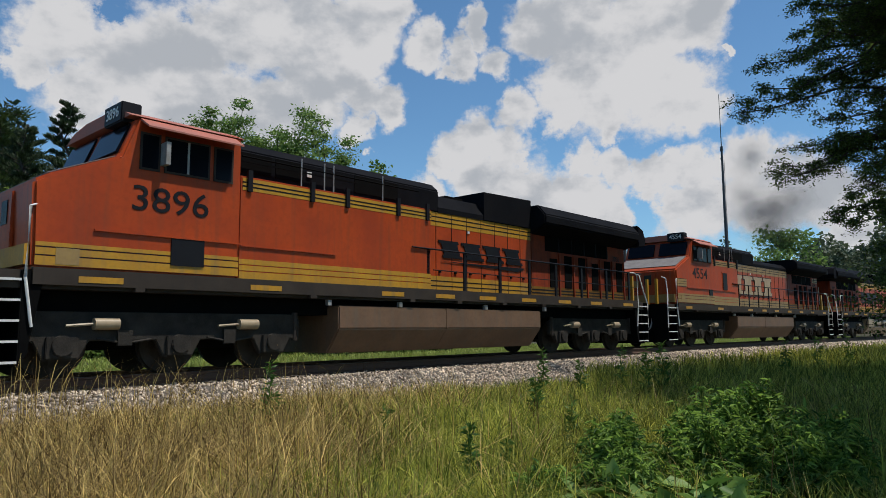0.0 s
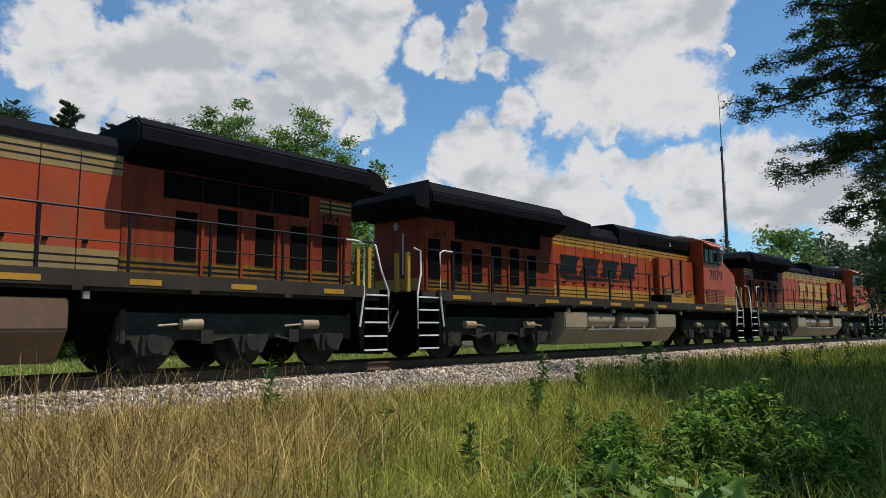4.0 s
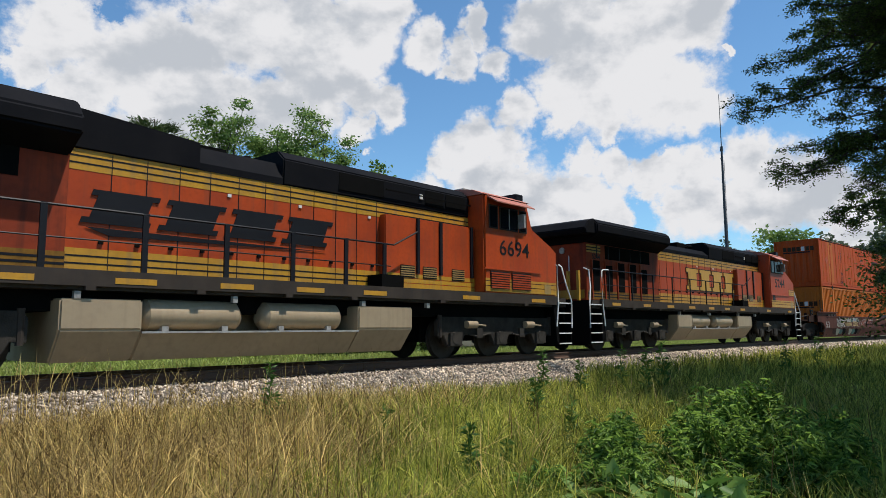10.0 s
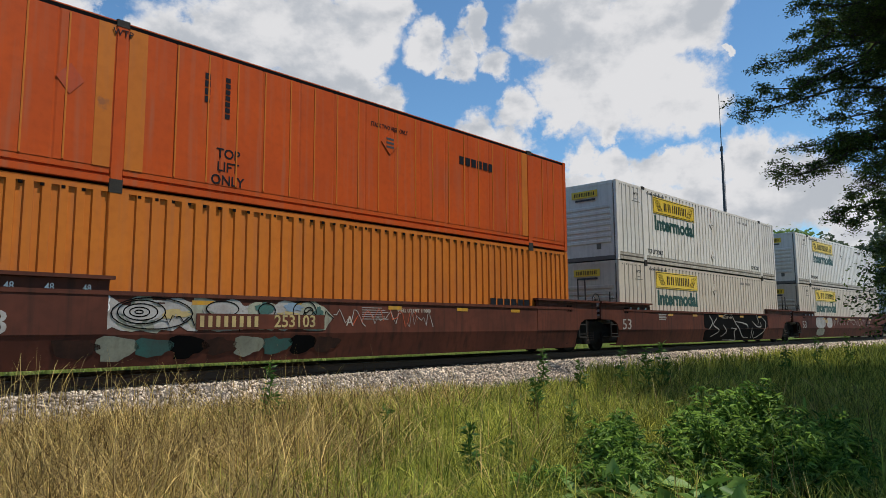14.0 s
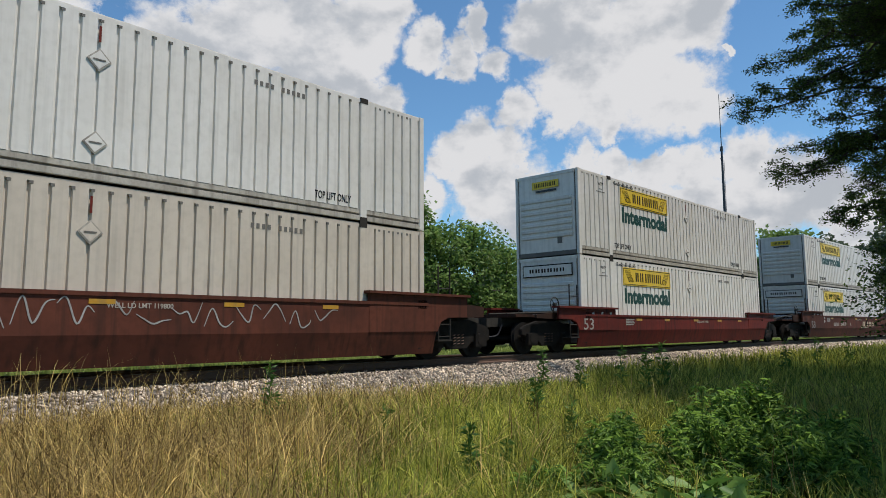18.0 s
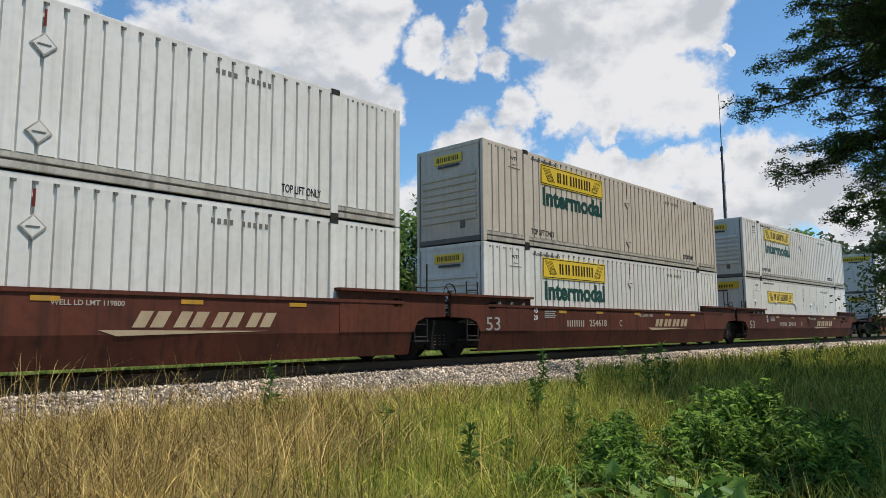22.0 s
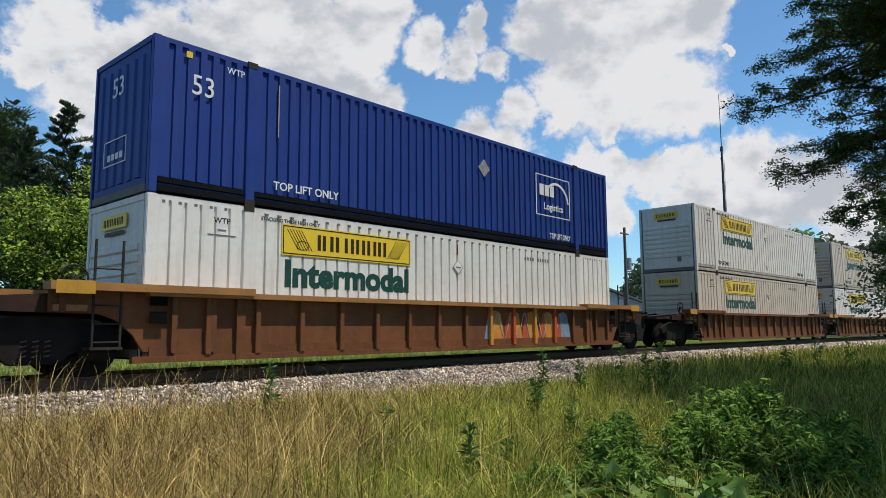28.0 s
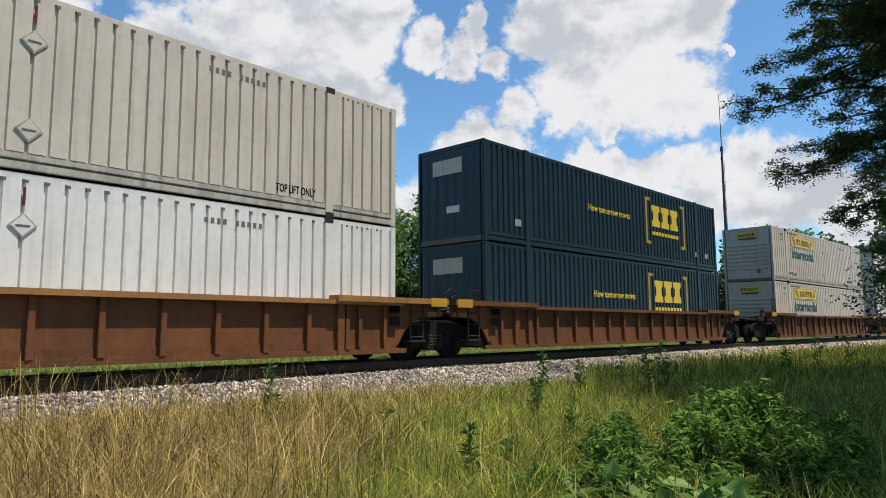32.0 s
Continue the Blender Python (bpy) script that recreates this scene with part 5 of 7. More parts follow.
        for q in ((-0.35, 0.65, 0.70, 0.72), (-0.35, 0.65, 1.18, 1.20), (-0.35, -0.33, 0.70, 1.20), (0.63, 0.65, 0.70, 1.20)):
            box(bm, -0.024, -0.014, q[0], q[1], q[2], q[3])
        for k in range(4):
            box(bm, -0.024, -0.014, -0.2 + 0.18 * k, -0.08 + 0.18 * k, 0.80, 0.92)
        part("end_emblem", bm, M["white"], root)
    elif sign == "teal":
        if z > 1.5:
            write("How tomorrow moves", root, 6.9, y, 1.62, -1, "yellow slogan lettering", narrow=0.95)
        else:
            write("How tomorrow moves", root, 7.1, y, 1.62, -1, "yellow slogan lettering", narrow=0.95)
        for x in (10.05, 10.85, 11.65):
            bm = prism(B(), [(x, 1.45), (x + 0.68, 1.45), (x + 0.68, 1.66), (x + 0.56, 1.72), (x + 0.56, 2.01), (x + 0.68, 2.07), (x + 0.68, 2.28), (x, 2.28), (x, 2.07), (x + 0.12, 2.01), (x + 0.12, 1.72), (x, 1.66)], y - 0.008, y - 0.002)
            part("emblem_block", bm, M["yellow_sign"], root, "yellow emblem block")
        for x, sgn in ((9.55, 1), (12.95, -1)):
            a, b = sorted((x, x + sgn * 0.12))
            c, d = sorted((x, x + sgn * 0.38))
            bm = box(B(), a, b, y - 0.008, y - 0.002, 0.75, 2.55)
            box(bm, c, d, y - 0.0085, y - 0.0025, 2.43, 2.55)
            box(bm, c, d, y - 0.0085, y - 0.0025, 0.75, 0.87)
            part("emblem_bracket", bm, M["gold"], root)
        for k in range(9):
            part("emblem_bar", box(B(), 10.05 + k * 0.26, 10.25 + k * 0.26, y - 0.008, y - 0.002, 1.12, 1.26), M["yellow_sign"], root)
        part("end_patch", box(B(), -0.03, -0.015, -0.5, 0.65, 2.05, 2.5), M["box_beige"], root)
        part("end_patch", box(B(), -0.03, -0.015, -0.4, 0.1, 0.9, 1.1), M["white"], root)
        for x in (1.4, 13.9, 14.9):
            part("stencil_bar", box(B(), x, x + 0.3, y - 0.006, y - 0.001, 0.55, 0.75), M["graffiti_a"], root)
    ROLLING.append((root, place, "box", z, False))
    return root


# ---- well cars ----
def blot(bm, cx, cz, w, h, y, rnd, lobes=9):
    """A flat patch with a wobbling outline on a wall at y."""
    pts = []
    for k in range(lobes * 3):
        a = 2 * math.pi * k / (lobes * 3)
        r = 0.72 + 0.28 * math.sin(lobes * a * 0.5 + rnd.random() * 2) * rnd.random() + 0.12 * rnd.random()
        pts.append((cx + w / 2 * r * math.cos(a), cz + h / 2 * r * math.sin(a)))
    prism(bm, pts, y - 0.003, y)


def scrawl(bm, x, z, w, h, y, rnd, n=9, t=0.05):
    """A running spray line of short bars."""
    line = [(x + w * k / n, z + h * (rnd.random() - 0.5)) for k in range(n + 1)]
    rows = []
    for i, (px, pz) in enumerate(line):
        ax, az = line[max(i - 1, 0)]
        bx, bz = line[min(i + 1, n)]
        l = math.hypot(bx - ax, bz - az) or 1
        nx, nz = -(bz - az) / l * t / 2, (bx - ax) / l * t / 2
        rows.append([bm.verts.new((px + q * nx, yy, pz + q * nz)) for q, yy in ((1, y), (1, y - 0.003), (-1, y - 0.003), (-1, y))])
    for p, q in zip(rows, rows[1:]):
        for i in range(4):
            bm.faces.new((p[i], q[i], q[(i + 1) % 4], p[(i + 1) % 4]))


def lay(bm):
    """Bend what lies below the crease of a well's side onto its sloping lower half."""
    for v in bm.verts:
        if v.co.z < 0.62:
            v.co.y += 0.27 * (0.62 - v.co.z)
    return bm


def spray(bm, pts, y, t=0.045):
    """A smooth sprayed line through (x, z) points, thinning to its ends."""
    p = [Vector((a, b)) for a, b in pts]
    line = []
    for i in range(len(p) - 1):
        a, b, c, d = p[max(i - 1, 0)], p[i], p[i + 1], p[min(i + 2, len(p) - 1)]
        for k in range(6):
            u = k / 6
            line.append(0.5 * ((2 * b) + (c - a) * u + (2 * a - 5 * b + 4 * c - d) * u * u + (3 * b - a - 3 * c + d) * u ** 3))
    line.append(p[-1])
    n = len(line) - 1
    rows = []
    for i, q in enumerate(line):
        d = line[min(i + 1, n)] - line[max(i - 1, 0)]
        d = d / (d.length or 1)
        w = t / 2 * (0.35 + 0.65 * math.sin(math.pi * min(max(i / n, 0.06), 0.94)))
        rows.append([bm.verts.new((q.x - d.y * g * w, yy, q.y + d.x * g * w)) for g, yy in ((1, y), (1, y - 0.003), (-1, y - 0.003), (-1, y))])
    for a, b in zip(rows, rows[1:]):
        for i in range(4):
            bm.faces.new((a[i], b[i], b[(i + 1) % 4], a[(i + 1) % 4]))
    return bm


def swatch(cx, cz, rx, rz, y, power=3.0, n=36):
    """A rounded patch of paint between a disc and a square."""
    pts = []
    for k in range(n):
        a = 2 * math.pi * k / n
        c, q = math.cos(a), math.sin(a)
        pts.append((cx + rx * math.copysign(abs(c) ** (2 / power), c), cz + rz * math.copysign(abs(q) ** (2 / power), q)))
    return prism(B(), pts, y - 0.003, y)


def hoop(bm, cx, cz, rx, rz, y, t=0.03, n=22):
    """A sprayed oval line."""
    ring = [[bm.verts.new((cx + (rx - d) * math.cos(a), yy, cz + (rz - d) * math.sin(a))) for yy, d in ((y, 0.0), (y - 0.003, 0.0), (y - 0.003, t), (y, t))] for a in [2 * math.pi * k / n for k in range(n)]]
    for k in range(n):
        p, q = ring[k], ring[(k + 1) % n]
        for i in range(4):
            bm.faces.new((p[i], q[i], q[(i + 1) % 4], p[(i + 1) % 4]))


def well_car(place, skin, style, left_end, right_end, top=1.15, art="", letter="", seed=0):
    """One well unit; x = 0 under the container's front end. *_end: 'joint' (shares a truck) or 'coupler'."""
    rnd = random.Random(seed)
    mat = M[skin]
    chord = M["well_amber"] if skin == "well_tan" else mat
    root = thing("well_car", "%s intermodal well car, %s" % ({"well_brown": "dark brown", "well_red": "oxide red", "well_rust": "rusty brown", "well_tan": "rusty orange-brown"}[skin],
                                                         "with ribbed sides" if style == "rib" else "with smooth sloping sides" + (" and faded graffiti" if art else "")), "well car", "well cars of the train")
    hw = 1.42 if style != "rib" else 1.48
    raised = top + (0.2 if style != "rib" else 0.09)
    x0, x1 = -1.55, LONG + 1.55
    for s in (-1, 1):
        bm = B()
        if style == "rib":
            box(bm, 0.1, LONG - 0.1, *sorted((s * (hw - 0.10), s * (hw - 0.14))), 0.16, top)
            w = part("side_sheet", bm, M["well_rust"], root)
            part("top_chord", box(B(), 0.0, LONG, *sorted((s * (hw - 0.14), s * (hw + 0.09))), top - 0.07, top + 0.03), chord, w, "orange top chord")
            part("bottom_chord", box(B(), -0.2, LONG + 0.2, *sorted((s * (hw - 0.14), s * (hw - 0.02))), 0.14, 0.25), mat, w)
            part("lower_plate", box(B(), 0.1, LONG - 0.1, *sorted((s * (hw - 0.075), s * (hw - 0.10))), 0.25, 0.42), mat, w)
            x = 1.15
            while x < LONG - 0.8:
                sprayed = art == "colour" and s < 0 and 9.2 < x < 13.2
                paint = M[("graffiti_c", "graffiti_o")[int(x) % 2]] if sprayed else mat
                rib = shared(("rib", skin, top, paint.name), lambda: finish(prism(B(), [(-0.06, 0.25), (0.06, 0.25), (0.05, top - 0.07), (-0.05, top - 0.07)], -0.09, 0.0), "side_rib", paint, bevel=0.008))
                piece("side_rib", rib, w, pose(x, s * hw, 0, 0, 0, 0 if s > 0 else 180))
                x += 1.03
        else:
            prof = [(s * hw, top), (s * hw, 0.62), (s * (hw - 0.14), 0.09), (s * (hw - 0.40), 0.09), (s * (hw - 0.40), 0.14), (s * (hw - 0.155), 0.14), (s * (hw - 0.05), 0.62), (s * (hw - 0.06), top)]
            w = part("side_sheet", prism(bm, prof, -0.30, LONG + 0.30, "x"), mat, root)
            part("top_chord", box(B(), 0.0, LONG, *sorted((s * (hw - 0.14), s * (hw + 0.025))), top - 0.05, top + 0.02), mat, w)
        for a, b, e in ((-1.5, 1.95, -1), (LONG - 1.95, LONG + 1.5, 1)):
            o, i = (a, b) if e < 0 else (b, a)
            arch = [(i, 0.62 if style != "rib" else 0.30), (i, raised), (o, raised), (o, 0.98), (o - e * 0.75, 0.96), (o - e * 1.02, 0.86)]
            arch += [(o - e * 1.16, 0.62)] if style != "rib" else [(o - e * 1.3, 0.62), (o - e * 1.5, 0.32)]
            lo, hi = (hw - 0.15, hw - 0.09) if style == "rib" else (hw - 0.05, hw + 0.012)
            part("end_side_plate", prism(B(), arch, *sorted((s * lo, s * hi))), mat, w, "end plate with a wheel arch", bevel=0.01)
            if style == "rib":
                for dx, zz in ((0.18, 0.98), (2.0, 0.30), (2.75, 0.30), (3.30, 0.14)):
                    wide = 0.09 if dx > 3 else 0.05
                    part("end_rib", box(B(), o - e * dx - wide, o - e * dx + wide, *sorted((s * (hw - 0.14), s * hw)), zz, raised), mat, w)
                part("latch_plate", box(B(), o - e * 0.55, o - e * 0.05, *sorted((s * (hw - 0.14), s * (hw - 0.02))), 1.0, 1.10), M["well_amber"], w)
                part("end_foot_plate", box(B(), *sorted((i, i - e * -1.35)), *sorted((s * (hw - 0.14), s * (hw - 0.08))), 0.30, 0.50), mat, w)
                part("yellow_patch", box(B(), *sorted((o - e * 0.02, o - e * 0.6)), *sorted((s * (hw + 0.14), s * (hw + 0.144))), raised - 0.16, raised + 0.05), M["yellow"], w)
            part("end_cap_rail", box(B(), a - 0.05, b + 0.06, *sorted((s * (hw - 0.21), s * (hw + (0.14 if style == "rib" else 0.09)))), raised if style != "rib" else raised - 0.10, raised + (0.06 if style != "rib" else 0.03)), chord, w)
    part("well_floor", box(B(), 0.2, LONG - 0.2, -hw + 0.3, hw - 0.3, 0.17, 0.20), M["shadowed_well_truck"], root)
    for e, xa in ((-1, 0.0), (1, LONG)):
        kind = left_end if e < 0 else right_end
        reach = 1.55 if kind == "joint" else 2.9
        # sloping end with a platform over the truck
        bm = B()
        prism(bm, [(xa, raised), (xa, 0.25), (xa - e * 0.25, 0.20), (xa - e * 0.25, raised)], -hw + 0.1, hw - 0.1)
        part("bulkhead", bm, M["well_grime"], root)
        pl = part("end_platform", box(B(), *sorted((xa, xa + e * reach)), -0.85, 0.85, 1.02, 1.12), M["well_grime"], root, "grimy end platform over the truck", bevel=0.015)
        part("centre_sill", box(B(), *sorted((xa - e * 0.2, xa + e * reach)), -0.3, 0.3, 0.78, 1.02), M["truck"], root)
        for s in (-1, 1):
            a, b = sorted((xa + e * 0.1, xa + e * (reach - 0.35)))
            part("end_web", prism(B(), [(xa, 0.72), (xa, raised - 0.05), (xa + e * (reach - 0.5), raised - 0.22), (xa + e * (reach - 0.5), 1.0), (xa + e * 0.5, 0.95)], s * 1.22 - 0.04, s * 1.22 + 0.04), M["well_grime"], pl)
            part("end_stringer", rod(B(), [(xa + e * 0.1, s * 0.6, raised - 0.1), (xa + e * (reach - 0.2), s * 0.35, 1.14)], 0.035, 6), M["truck"], pl)
        if kind == "coupler":
            coupler(root, xa + e * 3.55, e)
            part("draft_sill", box(B(), *sorted((xa + e * 2.0, xa + e * 3.3)), -0.2, 0.2, 0.74, 1.02), M["truck"], root)
            truck(root, xa + e * 1.55, (-0.89, 0.89), False)
            hose(root, [(xa + e * 3.0, -0.4, 0.8), (xa + e * 3.25, -0.42, 0.5), (xa + e * 3.55, -0.3, 0.45)], 0.025)
        else:
            if e > 0:
                truck(root, xa + 1.66, (-0.89, 0.89), False)
            hose(root, [(xa + e * 0.9, -0.7, 1.0), (xa + e * 1.2, -0.75, 0.72), (xa + e * 1.6, -0.7, 0.95)], 0.025)
        # ladder, hand brake wheel and posts beside the platform
        la = B()
        xl = xa + e * 0.62
        for dx in (-0.22, 0.22):
            rod(la, [(xl + dx, -1.40, 0.42), (xl + dx, -1.40, raised + (0.75 if kind == "coupler" or e > 0 else 0.4))], 0.022, 6)
        for k in range(5):
            rod(la, [(xl - 0.22, -1.40, 0.5 + k * 0.3), (xl + 0.22, -1.40, 0.5 + k * 0.3)], 0.016, 6)
        part("ladder", la, M["truck"], root, "thin steel end ladder")
        part("step_plate", box(B(), xl - 0.26, xl + 0.26, -1.44, -1.1, 0.38, 0.42), M["truck"], root)
        if e < 0:
            bw = B()
            c = V(xa - 1.0, -0.95, raised + 0.12)
            ring = [c + V(0.23 * math.cos(a), 0, 0.23 * math.sin(a)) for a in [2 * math.pi * k / 16 for k in range(17)]]
            rod(bw, ring, 0.018, 6)
            for k in range(3):
                rod(bw, [c, ring[k * 5 + 1]], 0.012, 5)
            disc(bw, tuple(c), 0.05, 0.05, 8)
            rod(bw, [(c.x, c.y + 0.05, c.z), (c.x, c.y + 0.05, 1.05)], 0.025, 6)
            part("brake_wheel", bw, M["truck"], root, "spoked hand brake wheel")
        for k in range(2):
            part("placard_plate", box(B(), *sorted((xa + e * (0.25 + 0.0 * k) - e * 0.6, xa - e * 0.05)), -hw - 0.012, -hw - 0.002, raised - 0.32 - 0.3 * k, raised - 0.12 - 0.3 * k), M["soot"], root) if style == "rib" or k == 0 else None
    y = -hw - 0.002
    # lettering, reflective strips and paint marks
    for x in (3.4, 5.6, 8.2, 10.6, 12.9):
        part("reflector_strip", box(B(), x, x + 0.42, y - 0.006, y - 0.001, top - 0.18, top - 0.10), M["yellow"], root) if style != "rib" else None
    if letter:
        write("254618", root, 5.70, y, 0.84, -1, "faded white car number", narrow=1.22)
        for k in range(4):
            part("mark_bar", box(box(B(), 3.86 + k * 0.26, 3.92 + k * 0.26, y - 0.005, y - 0.001, 0.74, 0.94), 3.99 + k * 0.26, 4.05 + k * 0.26, y - 0.005, y - 0.001, 0.74, 0.94), M["faded_white"], root)
        write(letter, root, 7.2, y, 0.84)
        for k in range(4):
            a = 9.75 + 0.72 * k
            part("emblem_block", prism(prism(B(), [(a, 0.74), (a + 0.22, 0.74), (a + 0.37, 1.02), (a + 0.15, 1.02)], y - 0.005, y - 0.001), [(a + 0.30, 0.74), (a + 0.54, 0.74), (a + 0.69, 1.02), (a + 0.45, 1.02)], y - 0.005, y - 0.001), M["silver"], root, "faded slanted emblem block")
        part("emblem_swoosh", prism(B(), [(9.2, 0.70), (12.5, 0.67), (9.5, 0.60)], y - 0.005, y - 0.001), M["silver"], root)
        write("40", root, 2.2, y, top - 0.13)
        write("20", root, 2.2, y, top - 0.33)
    if style != "rib":
        write("53 ", root, 0.22, y - 0.013, 0.80, -1, "faded white size figures", narrow=1.3)
        for k in range(3):
            write("48", root, 0.5 + 0.55 * k, y - 0.013, raised - 0.16, -1, narrow=0.8)
        for k in range(4):
            part("stencil_bar", box(B(), 2.65, 3.25 - 0.06 * (k % 2), y - 0.005, y - 0.001, top - 0.15 - k * 0.06, top - 0.115 - k * 0.06), M["graffiti_a"], root)
        write("WELL LD LMT 119800", root, 9.05, y, top - 0.20)
    if seed == 10:
        write("1251", root, 0.22, -hw + 0.10, 0.62)
    if art == "white":
        for k in range(8):
            bm = B()
            blot(bm, 2.0 + k * 0.58, 0.95, 1.15, 0.74, y - 0.0006 * k, rnd, 7)
            part("graffiti_patch", lay(bm), M[("graffiti_a", "graffiti_e")[k % 2]], root, "faded pale mural patch")
        for k in range(9):
            bm = B()
            blot(bm, 1.5 + k * 0.62, 0.40, 0.9, 0.40 + 0.1 * (k % 2), y - 0.006, rnd, 6)
            part("graffiti_patch", lay(bm), M[("well_grime", "graffiti_e", "graffiti_f", "soot")[k % 4]], root, "smeared dark mural patch")
        for k, (cx, cz, w, h, m) in enumerate(((3.05, 0.98, 0.7, 0.2, "graffiti_b"), (4.1, 1.08, 1.0, 0.32, "graffiti_a"), (4.9, 1.1, 0.5, 0.3, "graffiti_f"), (5.55, 1.14, 0.55, 0.22, "graffiti_d"), (5.45, 1.0, 0.6, 0.12, "graffiti_b"), (2.5, 1.0, 0.9, 0.44, "graffiti_a"), (6.2, 1.02, 0.3, 0.34, "graffiti_f"))):
            bm = B()
            blot(bm, cx, cz, w, h, y - 0.008 - 0.0006 * k, rnd)
            part("graffiti_patch", bm, M[m], root, "faded graffiti patch")
        for cx, cz, rx, rz in ((2.5, 1.0, 0.42, 0.21), (2.48, 1.0, 0.30, 0.15), (2.46, 1.0, 0.18, 0.09), (2.45, 1.0, 0.08, 0.04), (2.7, 0.98, 0.72, 0.28), (4.0, 1.08, 0.34, 0.15), (4.95, 1.06, 0.2, 0.15), (5.85, 1.05, 0.3, 0.24), (5.95, 1.06, 0.12, 0.1)):
            bm = B()
            hoop(bm, cx, cz, rx, rz, y - 0.013, 0.022)
            part("graffiti_line", bm, M["soot"], root, "dark sprayed oval line")
        for k in range(6):
            bm = B()
            scrawl(bm, 2.2 + k * 0.7, 0.82 + 0.06 * (k % 3), 0.9, 0.34, y - 0.012, rnd, 13, 0.02)
            part("graffiti_line", bm, M["soot" if k % 2 else "graffiti_a"], root)
        for k in range(5):
            bm = B()
            scrawl(bm, 6.6 + k * 0.55, 0.95, 0.9, 0.42, y - 0.004, rnd, 11, 0.018)
            part("graffiti_line", bm, M["graffiti_c" if k % 2 else "graffiti_a"], root)
        part("number_panel", box(B(), 3.48, 6.35, y - 0.022, y - 0.016, 0.70, 0.99), mat, root, "brown painted panel behind the car number")
        for k in range(4):
            part("mark_bar", box(box(B(), 3.55 + k * 0.32, 3.63 + k * 0.32, y - 0.027, y - 0.021, 0.745, 0.95), 3.71 + k * 0.32, 3.79 + k * 0.32, y - 0.027, y - 0.021, 0.745, 0.95), M["graffiti_b"], root)
        write("253103", root, 5.62, y - 0.022, 0.845, -1, "pale car number", narrow=1.0)
        write("A", root, 7.05, y - 0.004, 0.86, -1)
        write("40", root, 1.88, y, 1.20)
        write("20", root, 1.88, y, 1.06)
        for k in range(6):
            part("stencil_bar", box(B(), 7.4, 8.0 + 0.1 * (k % 3), y - 0.004, y - 0.001, 1.16 - k * 0.05, 1.175 - k * 0.05), M["graffiti_a"], root)
    elif art == "circles":
        for cx, cz, rx, rz, m, name in ((2.98, 0.96, 0.84, 0.335, "graffiti_a", "round pale graffiti patch"), (4.56, 0.94, 0.52, 0.30, "graffiti_a", "round pale graffiti patch"), (4.02, 1.02, 0.24, 0.10, "graffiti_b", "amber graffiti patch")):
            part("graffiti_patch", swatch(cx, cz, rx, rz, y - (0.004 if m == "graffiti_b" else 0.0)), M[m], root, name)
        part("graffiti_patch", lay(swatch(3.0, 0.40, 0.68, 0.21, y - 0.004)), M["graffiti_e"], root, "faded lower graffiti patch")
        for k in range(5):
            part("graffiti_line", spray(B(), [(2.9, 0.98), (2.9 + 0.5 * math.cos(0.5 + k * 0.55), 1.0 + 0.26 * math.sin(0.5 + k * 0.55))], y - 0.004, 0.025), M["faded_white"], root)
        for k in range(13):
            x = 5.25 + k * 0.62
            pts = [(x + 0.13 * q * (1 + 0.2 * rnd.random()), 0.72 + 0.5 * rnd.random()) for q in range(5)]
            part("graffiti_line", spray(B(), pts, y - 0.002, 0.03), M["graffiti_a"], root)
    elif art == "black":
        part("graffiti_patch", swatch(10.4, 0.965, 3.75, 0.34, y, 9.0), M["soot"], root, "black graffiti panel")
        part("graffiti_patch", lay(swatch(10.2, 0.36, 3.5, 0.25, y - 0.004, 9.0)), M["soot"], root, "black graffiti panel on the lower slope")
        strokes = [[(9.6, 1.25), (9.95, 0.95), (10.4, 0.65), (11.05, 0.25), (11.7, 0.22)], [(9.95, 0.95), (10.8, 0.90), (11.4, 0.80), (11.5, 0.62)], [(8.7, 1.2), (9.2, 1.29), (9.7, 1.26)],
                   [(12.65, 1.27), (12.85, 1.0), (12.8, 0.82)], [(13.2, 1.22), (13.75, 1.0), (13.85, 0.82), (13.6, 0.5), (13.0, 0.28), (12.4, 0.16)], [(12.0, 0.68), (12.05, 0.2)], [(12.3, 0.5), (12.25, 0.2)],
                   [(9.5, 0.66), (10.1, 0.62), (9.9, 0.5), (10.15, 0.14), (9.6, 0.13), (8.7, 0.14)], [(8.0, 1.1), (7.6, 0.8), (8.2, 0.55), (7.4, 0.3)], [(12.1, 0.95), (12.7, 0.72), (13.2, 0.74), (13.1, 0.95)],
                   [(7.2, 1.2), (7.5, 0.9), (7.1, 0.6)], [(8.6, 0.8), (9.0, 0.5), (8.5, 0.3)]]
        for pts in strokes:
            part("graffiti_line", lay(spray(B(), pts, y - 0.008, 0.055)), M["graffiti_a"], root, "grey-white sprayed outline")
    elif art == "colour":
        yy = -hw + 0.094
        paints = ("graffiti_d", "graffiti_o", "graffiti_c", "graffiti_o", "graffiti_c", "graffiti_o", "graffiti_c", "graffiti_o", "graffiti_c", "graffiti_d")
        for k, m in enumerate(paints):
            a = 9.15 + k * 0.42
            lean = 0.16 * (-1) ** k
            lo = 0.28 if 0 < k < 9 else 0.36
            pts = [(a, lo), (a + 0.50, lo), (a + 0.56 + lean, 0.74), (a + 0.46 + lean, 1.10), (a + 0.28 + lean, 1.18), (a + 0.06 + lean, 1.12), (a + lean * 0.5, 0.7)]
            part("graffiti_patch", prism(B(), pts, yy - 0.003 - 0.001 * k, yy - 0.001 * k), M[m], root, "dripping coloured graffiti patch")
